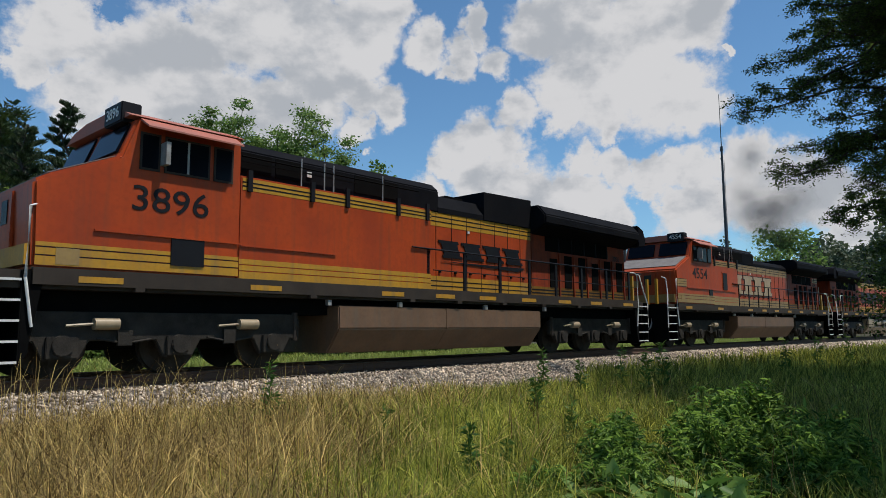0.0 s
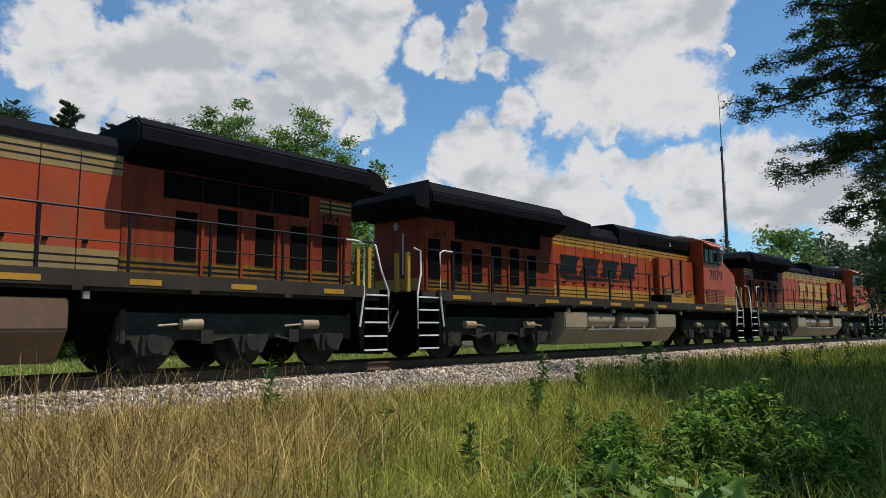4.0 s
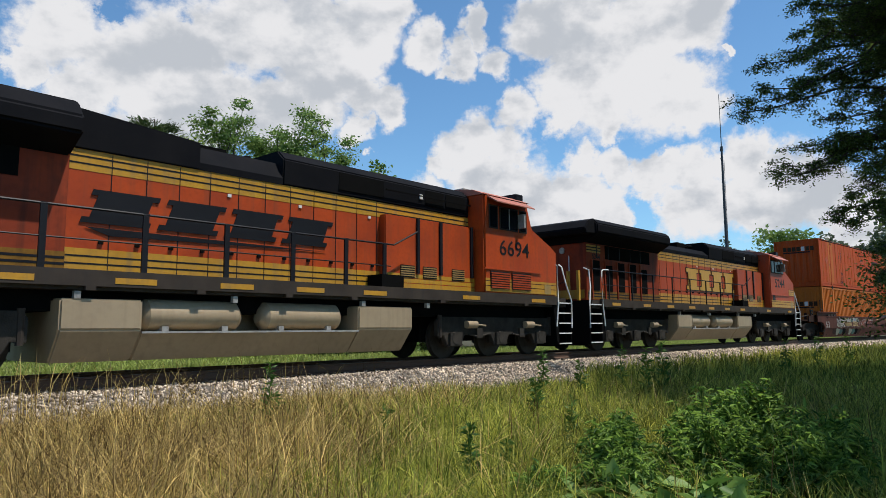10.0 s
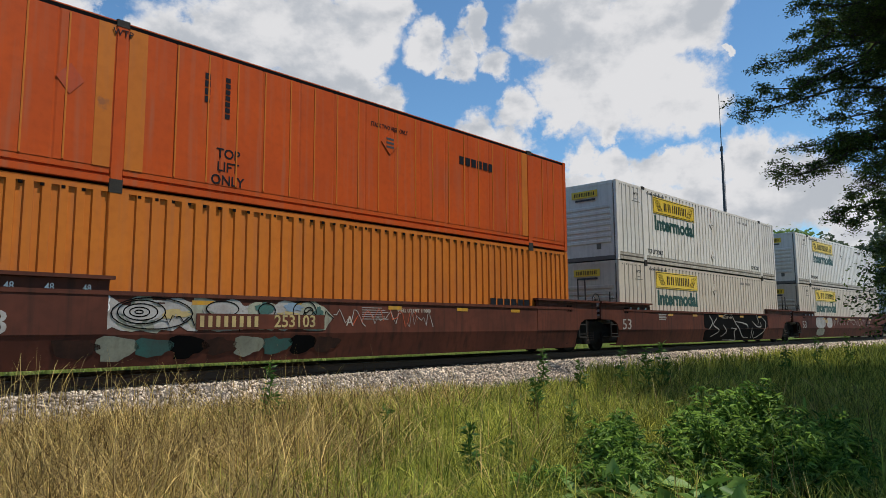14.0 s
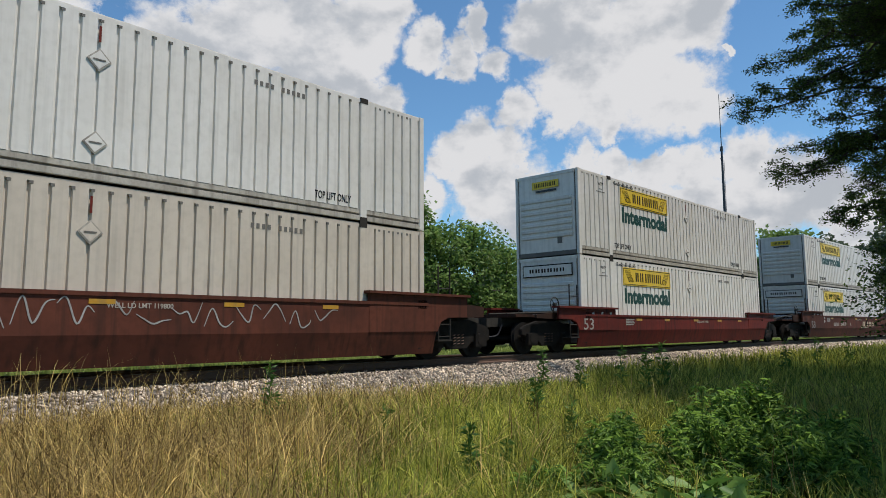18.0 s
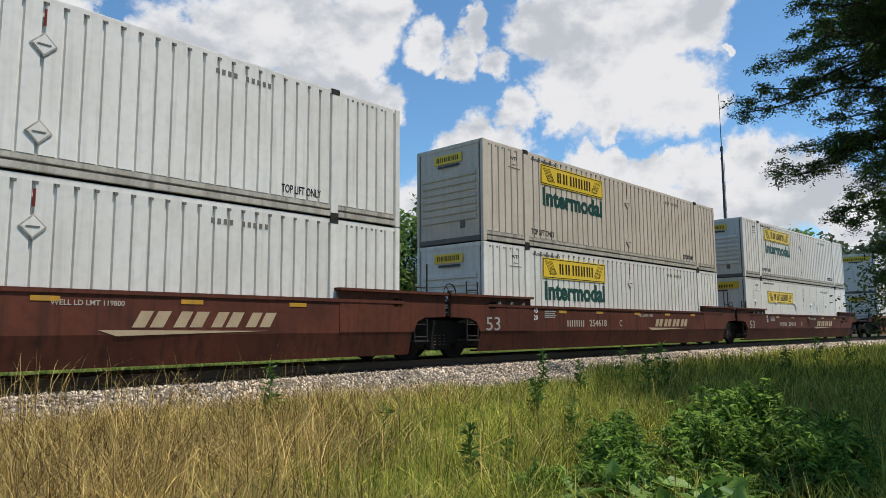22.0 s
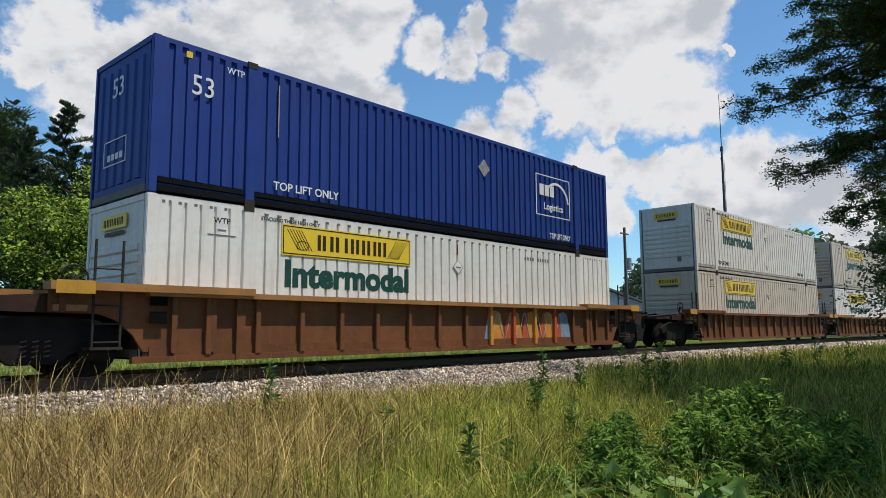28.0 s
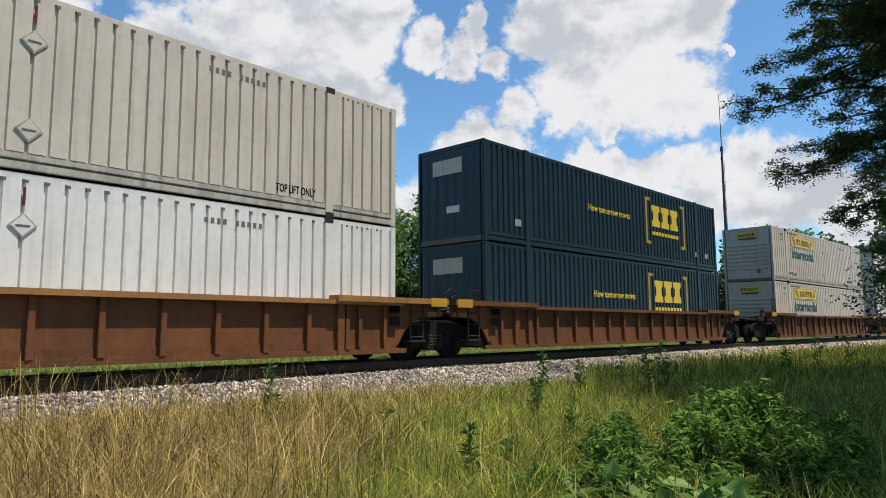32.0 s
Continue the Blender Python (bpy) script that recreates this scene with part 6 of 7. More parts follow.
        for k in range(6):
            x = 9.4 + k * 0.62
            part("graffiti_line", spray(B(), [(x, 0.34), (x + 0.16, 0.72), (x + 0.34, 1.12), (x + 0.5, 0.7), (x + 0.62, 0.36)], yy - 0.016, 0.04), M["graffiti_a"], root)
    elif art == "lines":
        for k in range(5):
            bm = B()
            scrawl(bm, 4.6 + k * 1.7, 0.85, 1.4, 0.35, y - 0.003, rnd, 10, 0.03)
            part("graffiti_line", bm, M["graffiti_a"], root)
    ROLLING.append((root, place, "box", 0.0, False))
    return root


WHITE = "white ribbed 53-foot intermodal container with a yellow name sign"
BEIGE = "weathered beige ribbed 53-foot container with a yellow name sign"


def build_train():
    loco("3896", True, 1, 2.3, True, "yellow", "slant")
    loco("4554", False, 1, 25.33, True, "cream", "silver")
    loco("7079", True, -1, 70.2, False, "yellow", "slant")
    loco("5205", False, -1, 92.58, False, "yellow", "gold")
    loco("6694", True, -1, 115.2, False, "yellow", "slant")
    loco("5244", False, -1, 137.7, False, "yellow", "gold")
    # place, well paint, side, ends, side height, art, letter, floor height, upper and lower container
    units = [
        (141.51, "well_brown", "smooth", "coupler", "joint", 1.32, "white", "", ("box_orange", "panel", "amber", "rusty orange 53-foot container with plain panelled sides"), ("box_amber", "fine", "amber", "faded amber container with close upright ribs")),
        (160.95, "well_brown", "smooth", "joint", "joint", 1.32, "black", "", ("box_white", "ribbed", "full", WHITE), ("box_beige", "ribbed", "full", BEIGE)),
        (180.45, "well_brown", "smooth", "joint", "coupler", 1.30, "circles", "", ("box_white", "ribbed", "full", WHITE), ("box_beige", "ribbed", "full", BEIGE)),
        (203.94, "well_red", "smooth", "coupler", "coupler", 1.12, "", "", ("box_white", "ribbed", "full", WHITE), ("box_white", "ribbed", "full", WHITE)),
        (227.48, "well_brown", "smooth", "coupler", "joint", 1.33, "", "A", ("box_white", "ribbed", "full", WHITE), ("box_white", "ribbed", "full", WHITE)),
        (246.85, "well_brown", "smooth", "joint", "joint", 1.33, "", "C", ("box_beige", "ribbed", "full", BEIGE), ("box_white", "ribbed", "full", WHITE)),
        (266.30, "well_brown", "smooth", "joint", "coupler", 1.33, "", "B", ("box_white", "ribbed", "full", WHITE), ("box_white", "smooth", "short", "white smooth-sided 53-foot container with a yellow name sign")),
        (289.85, "well_rust", "rib", "coupler", "coupler", 1.32, "", "", ("box_white", "smooth", "short", "white smooth-sided 53-foot container with a yellow name sign"), ("box_white", "ribbed", "full", WHITE)),
        (313.37, "well_tan", "rib", "coupler", "coupler", 1.34, "colour", "", ("box_blue", "fine", "blue", "dark blue ribbed 53-foot container with white lettering"), ("box_white", "ribbed", "full", WHITE)),
        (336.85, "well_rust", "rib", "coupler", "joint", 1.30, "", "", ("box_white", "ribbed", "full", WHITE), ("box_beige", "ribbed", "full", BEIGE)),
        (356.29, "well_tan", "rib", "joint", "joint", 1.30, "", "", ("box_beige", "ribbed", "full", BEIGE), ("box_white", "ribbed", "full", WHITE)),
        (375.85, "well_rust", "rib", "joint", "coupler", 1.30, "", "", ("box_teal", "fine", "teal", "dark teal ribbed 53-foot container with yellow emblem"), ("box_teal", "fine", "teal", "dark teal ribbed 53-foot container with yellow emblem")),
        (399.2, "well_rust", "rib", "coupler", "joint", 1.30, "", "", ("box_beige", "ribbed", "full", BEIGE), ("box_beige", "ribbed", "full", BEIGE)),
        (418.65, "well_rust", "rib", "joint", "coupler", 1.30, "", "", ("box_white", "ribbed", "full", WHITE), ("box_white", "ribbed", "full", WHITE)),
    ]
    for i, (s, skin, style, le, re, top, art, letter, up, low) in enumerate(units):
        well_car(s, skin, style, le, re, top, art, letter, i)
        container(s, 0.205, low[0], low[1], low[3], low[2])
        container(s, 0.205 + TALL + 0.014, up[0], up[1], up[3], up[2])


build_train()


# ---- plants ----
def mesh_from(name, co, faces, mat):
    """A mesh from arrays: corner places and corners of each face."""
    me = bpy.data.meshes.new(name)
    k = faces.shape[1]
    me.vertices.add(len(co))
    me.vertices.foreach_set("co", np.ascontiguousarray(co, dtype=np.float32).ravel())
    me.loops.add(faces.size)
    me.loops.foreach_set("vertex_index", np.ascontiguousarray(faces, dtype=np.int32).ravel())
    me.polygons.add(len(faces))
    me.polygons.foreach_set("loop_start", np.arange(0, faces.size, k, dtype=np.int32))
    me.update(calc_edges=True)
    me.materials.append(mat)
    return me


def blades(rng, xy, z, height, width, lean, a=None):
    """Bent tapering blades, three faces each, standing at xy."""
    n = len(xy)
    a = rng.uniform(0, 2 * np.pi, n) if a is None else a
    d = np.stack([np.cos(a), np.sin(a), np.zeros(n)], 1)
    turn = rng.uniform(0, 2 * np.pi, n)
    side = np.stack([np.cos(turn), np.sin(turn), np.zeros(n)], 1) * width[:, None] / 2
    base = np.concatenate([xy, z[:, None]], 1)
    up = np.array([0, 0, 1.0])
    co = np.empty((n, 8, 3))
    for i, (f, w) in enumerate(((0, 1.0), (0.45, 0.85), (0.8, 0.5), (1.0, 0.12))):
        c = base + up * (height * f * (1 - 0.25 * lean * f * f))[:, None] + d * (height * lean * f * f)[:, None]
        co[:, 2 * i], co[:, 2 * i + 1] = c - side * w, c + side * w
    q = np.array([[0, 1, 3, 2], [2, 3, 5, 4], [4, 5, 7, 6]])
    faces = (np.arange(n)[:, None, None] * 8 + q[None]).reshape(-1, 4)
    return co.reshape(-1, 3), faces


def leaves(rng, places, size, droop=0.3, aspect=0.45, toward=None):
    """Pointed leaves of four corners, folded a little, round the given places."""
    n = len(places)
    d = rng.normal(size=(n, 3)) * (1.0 if toward is None else 0.42)
    d[:, 2] = d[:, 2] * 0.6 - droop
    if toward is not None:
        d += toward
    d /= np.linalg.norm(d, axis=1)[:, None]
    s = np.cross(d, rng.normal(size=(n, 3)))
    s /= np.linalg.norm(s, axis=1)[:, None]
    nn = np.cross(d, s)
    L = size * rng.uniform(0.7, 1.3, n)
    co = np.empty((n, 4, 3))
    co[:, 0] = places
    co[:, 1] = places + d * (L * 0.5)[:, None] + s * (L * aspect * 0.5)[:, None] + nn * (L * 0.08)[:, None]
    co[:, 2] = places + d * L[:, None]
    co[:, 3] = places + d * (L * 0.5)[:, None] - s * (L * aspect * 0.5)[:, None] + nn * (L * 0.08)[:, None]
    faces = np.arange(n * 4).reshape(n, 4)
    return co.reshape(-1, 3), faces


def oval_leaves(rng, places, size, droop=0.1, aspect=0.36):
    """Pointed oval leaves of six corners, folded along the midrib."""
    n = len(places)
    d = rng.normal(size=(n, 3))
    d[:, 2] = d[:, 2] * 0.5 - droop
    d /= np.linalg.norm(d, axis=1)[:, None]
    s = np.cross(d, rng.normal(size=(n, 3)) * 0.35 + np.array([0, 0, 1.0]))
    s /= np.linalg.norm(s, axis=1)[:, None]
    up = np.cross(s, d)
    L = size * rng.uniform(0.6, 1.35, n)
    co = np.empty((n, 6, 3))
    for i, (a, b) in enumerate(((0, 0), (0.28, 1), (0.68, 0.72), (1.0, 0), (0.68, -0.72), (0.28, -1))):
        co[:, i] = places + d * (L * a)[:, None] + s * (L * aspect * 0.5 * b)[:, None] + up * (L * (0.10 * abs(b) - 0.22 * a * a))[:, None]
    q = np.array([[0, 1, 2, 3], [0, 3, 4, 5]])
    return co.reshape(-1, 3), (np.arange(n)[:, None, None] * 6 + q[None]).reshape(-1, 4)


def np_ground(xy):
    """The ground under each place, or the stone shoulder where that lies higher."""
    g = np.array([ground_z(x, y) for x, y in xy])
    d = np.abs(np.array([track_y(x) for x in xy[:, 0]]) - xy[:, 1])
    return np.maximum(g, np.interp(d, [1.55, 2.75, 3.1], [-0.215, -0.62, -0.80]) - DROP)


def build_grass():
    rng = np.random.default_rng(3)
    def scatter(n, r0, r1, a0, a1, power=1.0):
        """Places in a fan of the field, thinning with distance from the near edge."""
        r = r0 + (r1 - r0) * rng.uniform(0, 1, n) ** power
        a = np.radians(rng.uniform(a0, a1, n))
        return np.stack([r * np.sin(a), r * np.cos(a)], 1)

    def keep(xy, d0):
        d = np.array([track_y(x) for x in xy[:, 0]]) - xy[:, 1]
        return xy[d > d0]
    # dry straw towards one end of the field, green towards the other, by patches
    def dryness(xy):
        p = np.array([noise.noise(Vector((x * 0.35, y * 0.35, 0.0))) for x, y in xy])
        az = np.degrees(np.arctan2(xy[:, 0], xy[:, 1]))
        return np.clip((49 - az) / 26 + 0.6 * p, 0.03, 0.86)
    # two thirds stand in tussocks and lean outwards from them
    hub = scatter(6500, 2.0, 16, 8, 92, 1.1)
    pick = rng.integers(0, len(hub), 96000)
    off = rng.normal(size=(96000, 2)) * (0.035 + 0.012 * np.hypot(hub[pick, 0], hub[pick, 1]))[:, None]
    loose = scatter(52000, 2.0, 16, 8, 92, 1.1)
    xy = np.concatenate([hub[pick] + off, loose])
    way = np.concatenate([np.arctan2(off[:, 1], off[:, 0]) + rng.normal(size=96000) * 0.7, rng.uniform(0, 6.28, 52000)])
    gap = np.array([track_y(x) for x in xy[:, 0]]) - xy[:, 1]
    ok = gap > 2.25 + 0.6 * rng.uniform(0, 1, len(xy))
    xy, way, gap = xy[ok], way[ok], gap[ok]
    heading_deg = np.degrees(np.arctan2(xy[:, 0], xy[:, 1]))
    ok = ~((heading_deg > 57) & (np.hypot(xy[:, 0], xy[:, 1]) < 9)) | (rng.uniform(0, 1, len(xy)) < 0.42)
    xy, way, gap = xy[ok], way[ok], gap[ok]
    short = np.clip(0.40 + (gap - 2.6) * 0.25, 0.36, 1.0)
    dr = rng.uniform(0, 1, len(xy)) < dryness(xy)
    for name, sel, mat, label, h, w in (("dry_grass", dr, "dry", "tall dry straw-coloured grass beside the track", (0.28, 0.92), (0.005, 0.0105)),
                                        ("green_grass", ~dr, "grass", "long green grass beside the track", (0.18, 0.62), (0.006, 0.0125))):
        p = xy[sel]
        r = np.hypot(p[:, 0], p[:, 1])
        co, f = blades(rng, p, np_ground(p) - 0.02, rng.uniform(*h, len(p)) * (0.72 + 0.28 * np.clip(r / 5, 0, 1)) * short[sel], rng.uniform(*w, len(p)) * (0.8 + r * 0.06), rng.uniform(0.10, 1.4, len(p)) ** 1.25, way[sel])
        tagged(new(name, mesh_from(name, co, f, M[mat])), label, "grass", kind="stuff")
    # stalks that have spread onto the foot of the stone bed
    p = scatter(3600, 8.5, 17, 10, 44, 1.0)
    d = np.array([track_y(x) for x in p[:, 0]]) - p[:, 1]
    p = p[(d > 1.75) & (d < 3.6) & (rng.uniform(0, 1, len(p)) < (44 - np.degrees(np.arctan2(p[:, 0], p[:, 1]))) / 26)]
    r = np.hypot(p[:, 0], p[:, 1])
    co, f = blades(rng, p, np_ground(p) + 0.05, rng.uniform(0.35, 0.85, len(p)), rng.uniform(0.006, 0.012, len(p)), rng.uniform(0.05, 1.0, len(p)) ** 1.5)
    tagged(new("straw_stalks", mesh_from("straw_stalks", co, f, M["dry"])), "dry straw stalks at the foot of the ballast", "grass", kind="stuff")
    # short undergrowth under the stems
    p = keep(scatter(60000, 2.0, 18, 6, 94, 1.2), 3.1)
    r = np.hypot(p[:, 0], p[:, 1])
    co, f = blades(rng, p, np_ground(p) - 0.02, rng.uniform(0.10, 0.28, len(p)), rng.uniform(0.008, 0.016, len(p)) * (0.8 + r * 0.05), rng.uniform(0.2, 0.9, len(p)))
    tagged(new("undergrowth", mesh_from("undergrowth", co, f, M["grass"])), "low green undergrowth between the grass stems", "grass", kind="stuff")
    # farther along the track
    p = keep(scatter(60000, 14, 75, 60, 93, 1.3), 2.5)
    r = np.hypot(p[:, 0], p[:, 1])
    co, f = blades(rng, p, np_ground(p) - 0.02, rng.uniform(0.25, 0.6, len(p)), rng.uniform(0.012, 0.03, len(p)) * (0.6 + r * 0.03), rng.uniform(0.05, 0.6, len(p)))
    tagged(new("verge_grass", mesh_from("verge_grass", co, f, M["grass"])), "green verge grass along the track", "grass", kind="stuff")
    # the rest of the field, round and behind the viewer
    p = scatter(30000, 1.3, 15, 92, 368, 1.2)
    p = keep(p, 2.6)
    r = np.hypot(p[:, 0], p[:, 1])
    co, f = blades(rng, p, np_ground(p) - 0.02, rng.uniform(0.15, 0.5, len(p)), rng.uniform(0.012, 0.03, len(p)) * (0.8 + r * 0.08), rng.uniform(0.1, 1.0, len(p)))
    tagged(new("field_grass", mesh_from("field_grass", co, f, M["grass"])), "green field grass round the viewpoint", "grass", kind="stuff")
    # lawn beyond the track
    n = 60000
    p = np.stack([rng.uniform(-10, 70, n), np.zeros(n)], 1)
    p[:, 1] = np.array([track_y(x) for x in p[:, 0]]) + 3.2 + 11 * rng.uniform(0, 1, n) ** 1.3
    co, f = blades(rng, p, np_ground(p) - 0.02, rng.uniform(0.08, 0.22, n), rng.uniform(0.02, 0.05, n), rng.uniform(0.1, 0.8, n))
    tagged(new("lawn_grass", mesh_from("lawn_grass", co, f, M["meadow"])), "bright green mown grass beyond the track", "grass", kind="stuff")


build_grass()


def limb_points(a, b, sag, rnd, n=5):
    a, b = Vector(a), Vector(b)
    out = []
    for i in range(n + 1):
        t = i / n
        p = a.lerp(b, t) + V(0, 0, sag * math.sin(math.pi * t))
        if 0 < i < n:
            p += V(rnd.uniform(-1, 1), rnd.uniform(-1, 1), rnd.uniform(-1, 1)) * (b - a).length * 0.035
        out.append(p)
    return out


def tree(name, at, height, spread, mat, label, seed, style="broad", leaf=0.30, count=4200, trunk_r=0.2, low=0.25, group="trees behind the track"):
    """A trunk, limbs and a crown of leaf clumps; broad, cedar (a spire) or pine (tufts high up)."""
    rnd, rng = random.Random(seed), np.random.default_rng(seed)
    x, y = at
    root = thing(name, label, "tree", group)
    root.location = (x, y, ground_z(x, y) - 0.05)
    bm = B()
    top = height * (0.97 if style != "broad" else 0.80)
    trunk = limb_points((0, 0, 0), (rnd.uniform(-.3, .3), rnd.uniform(-.3, .3), top), 0, rnd, 7)
    rod(bm, trunk, trunk_r, 8, trunk_r * 0.15)
    tips = []
    n_limb = {"broad": 26, "cedar": 120, "pine": 40}[style]
    for i in range(n_limb):
        f = low + (0.98 - low) * (i + rnd.random()) / n_limb
        k = min(len(trunk) - 2, int(f * 7))
        base = trunk[k].lerp(trunk[k + 1], f * 7 - k) if f < 1 else trunk[-1]
        ang = i * 2.4 + rnd.uniform(-0.5, 0.5)
        if style == "broad":
            reach = spread * (0.35 + 0.65 * math.sin(math.pi * min(1, (f - low) / (1.02 - low)) ** 0.75)) * rnd.uniform(0.6, 1.08)
            rise = height * (0.10 if mat != "elm" else 0.17) * rnd.uniform(0.5, 2.0)
        elif style == "cedar":
            reach = spread * (1.03 - f) ** 0.9 * rnd.uniform(0.4, 1.45) + 0.08
            rise = reach * rnd.uniform(0.3, 0.7)
        else:
            reach = spread * (1.05 - 0.6 * f) * rnd.uniform(0.5, 1.0)
            rise = reach * rnd.uniform(0.0, 0.35)
        end = base + V(math.cos(ang) * reach, math.sin(ang) * reach, rise)
        pts = limb_points(base, end, reach * 0.05, rnd, 4)
        rod(bm, pts, trunk_r * (0.34 - 0.2 * f), 5, 0.012)
        for q in range(2, 5):
            tips.append((pts[q], reach * (0.30 if style == "broad" else 0.10 if style == "cedar" else 0.3) + (0.12 if style != "cedar" else 0.04)))
            if style == "broad":
                sub = pts[q] + V(rnd.uniform(-1, 1), rnd.uniform(-1, 1), rnd.uniform(-0.3, 0.9)) * reach * 0.32
                rod(bm, [pts[q], sub], 0.02, 4, 0.006)
                tips.append((sub, reach * 0.22 + 0.15))
    part("trunk", bm, M["bark"], root)
    idx = rng.integers(0, len(tips), count)
    c = np.array([list(t[0]) for t in tips])[idx]
    r = np.array([t[1] for t in tips])[idx]
    p = c + rng.normal(size=(count, 3)) * (r * 0.55)[:, None] * np.array([1, 1, 0.5 if mat == "maple" else 0.6])
    if mat == "maple":
        co, f = oval_leaves(rng, p, np.full(count, leaf), 0.15, 0.62)
    elif style == "broad":
        co, f = leaves(rng, p, np.full(count, leaf), 0.25, 0.5)
    else:
        # sprays point outwards and up from the trunk
        out = p * np.array([1, 1, 0.0])
        out /= np.linalg.norm(out, axis=1)[:, None] + 0.01
        co, f = leaves(rng, p, np.full(count, leaf * 1.35), 0.0, 0.2, out * 0.75 + np.array([0, 0, 0.9 if style == "cedar" else 0.4]))
    cr = new("crown", mesh_from("crown", co, f, M[mat]))
    cr.parent = root
    return root


def build_woods():
    # azimuth (from +y towards +x), distance, height, spread, kind
    def at(az, d):
        return (d * math.sin(radians(az)), d * math.cos(radians(az)))
    rows = [
        ("cedar_tree", 16.7, 37, 11.2, 2.6, "cedar", "cedar", 0.15, 18000, "dark green cedar with a ragged pointed top"),
        ("cedar_tree", 20.2, 36, 12.2, 2.6, "cedar", "cedar", 0.15, 18000, "dark green cedar with a ragged pointed top"),
        ("cedar_tree", 22.3, 39, 12.2, 1.9, "cedar", "cedar", 0.15, 18000, "slim dark cedar behind the track"),
        ("pine_tree", 25.3, 40, 13.2, 2.1, "pine", "pine", 0.18, 15000, "pine with tufted dark needles"),
        ("pine_tree", 15.0, 42, 13.0, 2.4, "pine", "pine", 0.18, 12000, "pine with tufted dark needles"),
        ("maple_tree", 25.2, 31, 8.6, 2.9, "maple", "broad", 0.15, 13000, "leafy young maple in bright sun"),
        ("maple_tree", 29.0, 33, 10.2, 2.6, "maple", "broad", 0.15, 12000, "leafy young maple in bright sun"),
        ("maple_tree", 18.5, 30, 6.4, 2.5, "maple", "broad", 0.15, 10000, "low leafy maple at the wood's edge"),
        ("elm_tree", 30.8, 34, 11.0, 2.0, "elm", "broad", 0.16, 11000, "slender elm with an open crown"),
        ("elm_tree", 34.8, 35, 11.4, 2.5, "elm", "broad", 0.16, 14000, "elm with thin arching branches"),
        ("elm_tree", 38.7, 35, 11.2, 2.2, "elm", "broad", 0.16, 13000, "elm with thin arching branches"),
        ("maple_tree", 33.5, 30, 6.0, 2.3, "maple", "broad", 0.17, 9000, "low leafy tree at the wood's edge"),
        ("elm_tree", 42.3, 37, 9.3, 2.2, "elm", "broad", 0.28, 3800, "rounded tree at the wood's edge"),
        ("elm_tree", 45.5, 38, 7.6, 2.0, "elm", "broad", 0.28, 3400, "low rounded tree at the wood's edge"),
        ("elm_tree", 48.6, 38, 6.9, 2.3, "elm", "broad", 0.24, 4200, "rounded bright green tree at the wood's edge"),
        ("maple_tree", 51.6, 39, 6.6, 2.3, "elm", "broad", 0.24, 4200, "rounded bright green tree at the wood's edge"),
        ("elm_tree", 54.4, 41, 6.4, 2.1, "elm", "broad", 0.24, 3800, "low leafy tree near the end of the wood"),
        ("elm_tree", 40.0, 33, 5.6, 2.2, "elm", "broad", 0.27, 3200, "low leafy tree at the wood's edge"),
    ]
    for i, (name, az, d, h, w, mat, style, leaf, cnt, label) in enumerate(rows):
        tree(name, at(az, d), h * (1.04 if style == "broad" else 1.0), w * 1.12, mat, label, 20 + i, style, leaf, int(cnt * 1.5), 0.16 + 0.006 * h, 0.12 if style != "pine" else 0.5)
    # shrub layer that closes the wood's foot
    rng = np.random.default_rng(8)
    for i in range(13):
        az = 12 + i * 2.9
        d = 31.5 + 1.5 * math.sin(i * 1.7)
        x, y = at(az, d)
        root = thing("shrub", "dense dark green shrub at the wood's foot", "shrub", "shrubs at the wood's foot")
        root.location = (x, y, ground_z(x, y))
        n = 2600
        p = rng.normal(size=(n, 3)) * np.array([1.0, 0.8, 0.85])
        p = p / np.maximum(1.0, np.linalg.norm(p, axis=1))[:, None] * np.array([1.7, 1.2, 1.5 + 0.8 * rng.random()])
        p[:, 2] = np.abs(p[:, 2])
        co, f = leaves(rng, p, np.full(n, 0.26), 0.3)
        cr = new("crown", mesh_from("crown", co, f, M["elm" if i % 2 else "pine"]))
        cr.parent = root
        bm = B()
        for k in range(5):
            rod(bm, [(0, 0, -0.05), (rng.uniform(-.9, .9), rng.uniform(-.6, .6), 1.4)], 0.03, 5, 0.01)
        part("stem", bm, M["bark"], root)
    # dark wood closing the view behind
    n = 60000
    az = np.radians(rng.uniform(-6, 50, n))
    d = rng.uniform(44, 52, n)
    hmax = np.where(np.degrees(az) < 25, 12.3, 9.8) + 1.6 * np.sin(az * 31) + 0.8 * np.sin(az * 97)
    hmax = np.where(np.degrees(az) > 38, 5.0, hmax)
    p = np.stack([d * np.sin(az), d * np.cos(az), rng.uniform(0, 1, n) * hmax - 0.3], 1)
    co, f = leaves(rng, p, np.full(n, 0.42), 0.2)
    tagged(new("back_wood", mesh_from("back_wood", co, f, M["cedar"])), "dark wood behind the front row of trees", "woods", kind="stuff")
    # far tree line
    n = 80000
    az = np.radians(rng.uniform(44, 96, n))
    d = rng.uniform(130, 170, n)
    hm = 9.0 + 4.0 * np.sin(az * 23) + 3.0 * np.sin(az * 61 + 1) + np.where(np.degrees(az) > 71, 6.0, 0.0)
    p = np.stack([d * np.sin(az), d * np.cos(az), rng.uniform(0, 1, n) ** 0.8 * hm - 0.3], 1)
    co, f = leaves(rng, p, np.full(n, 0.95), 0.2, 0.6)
    tagged(new("far_wood", mesh_from("far_wood", co, f, M["far_wood"])), "line of distant trees with haze in their leaf colour", "woods", kind="stuff")
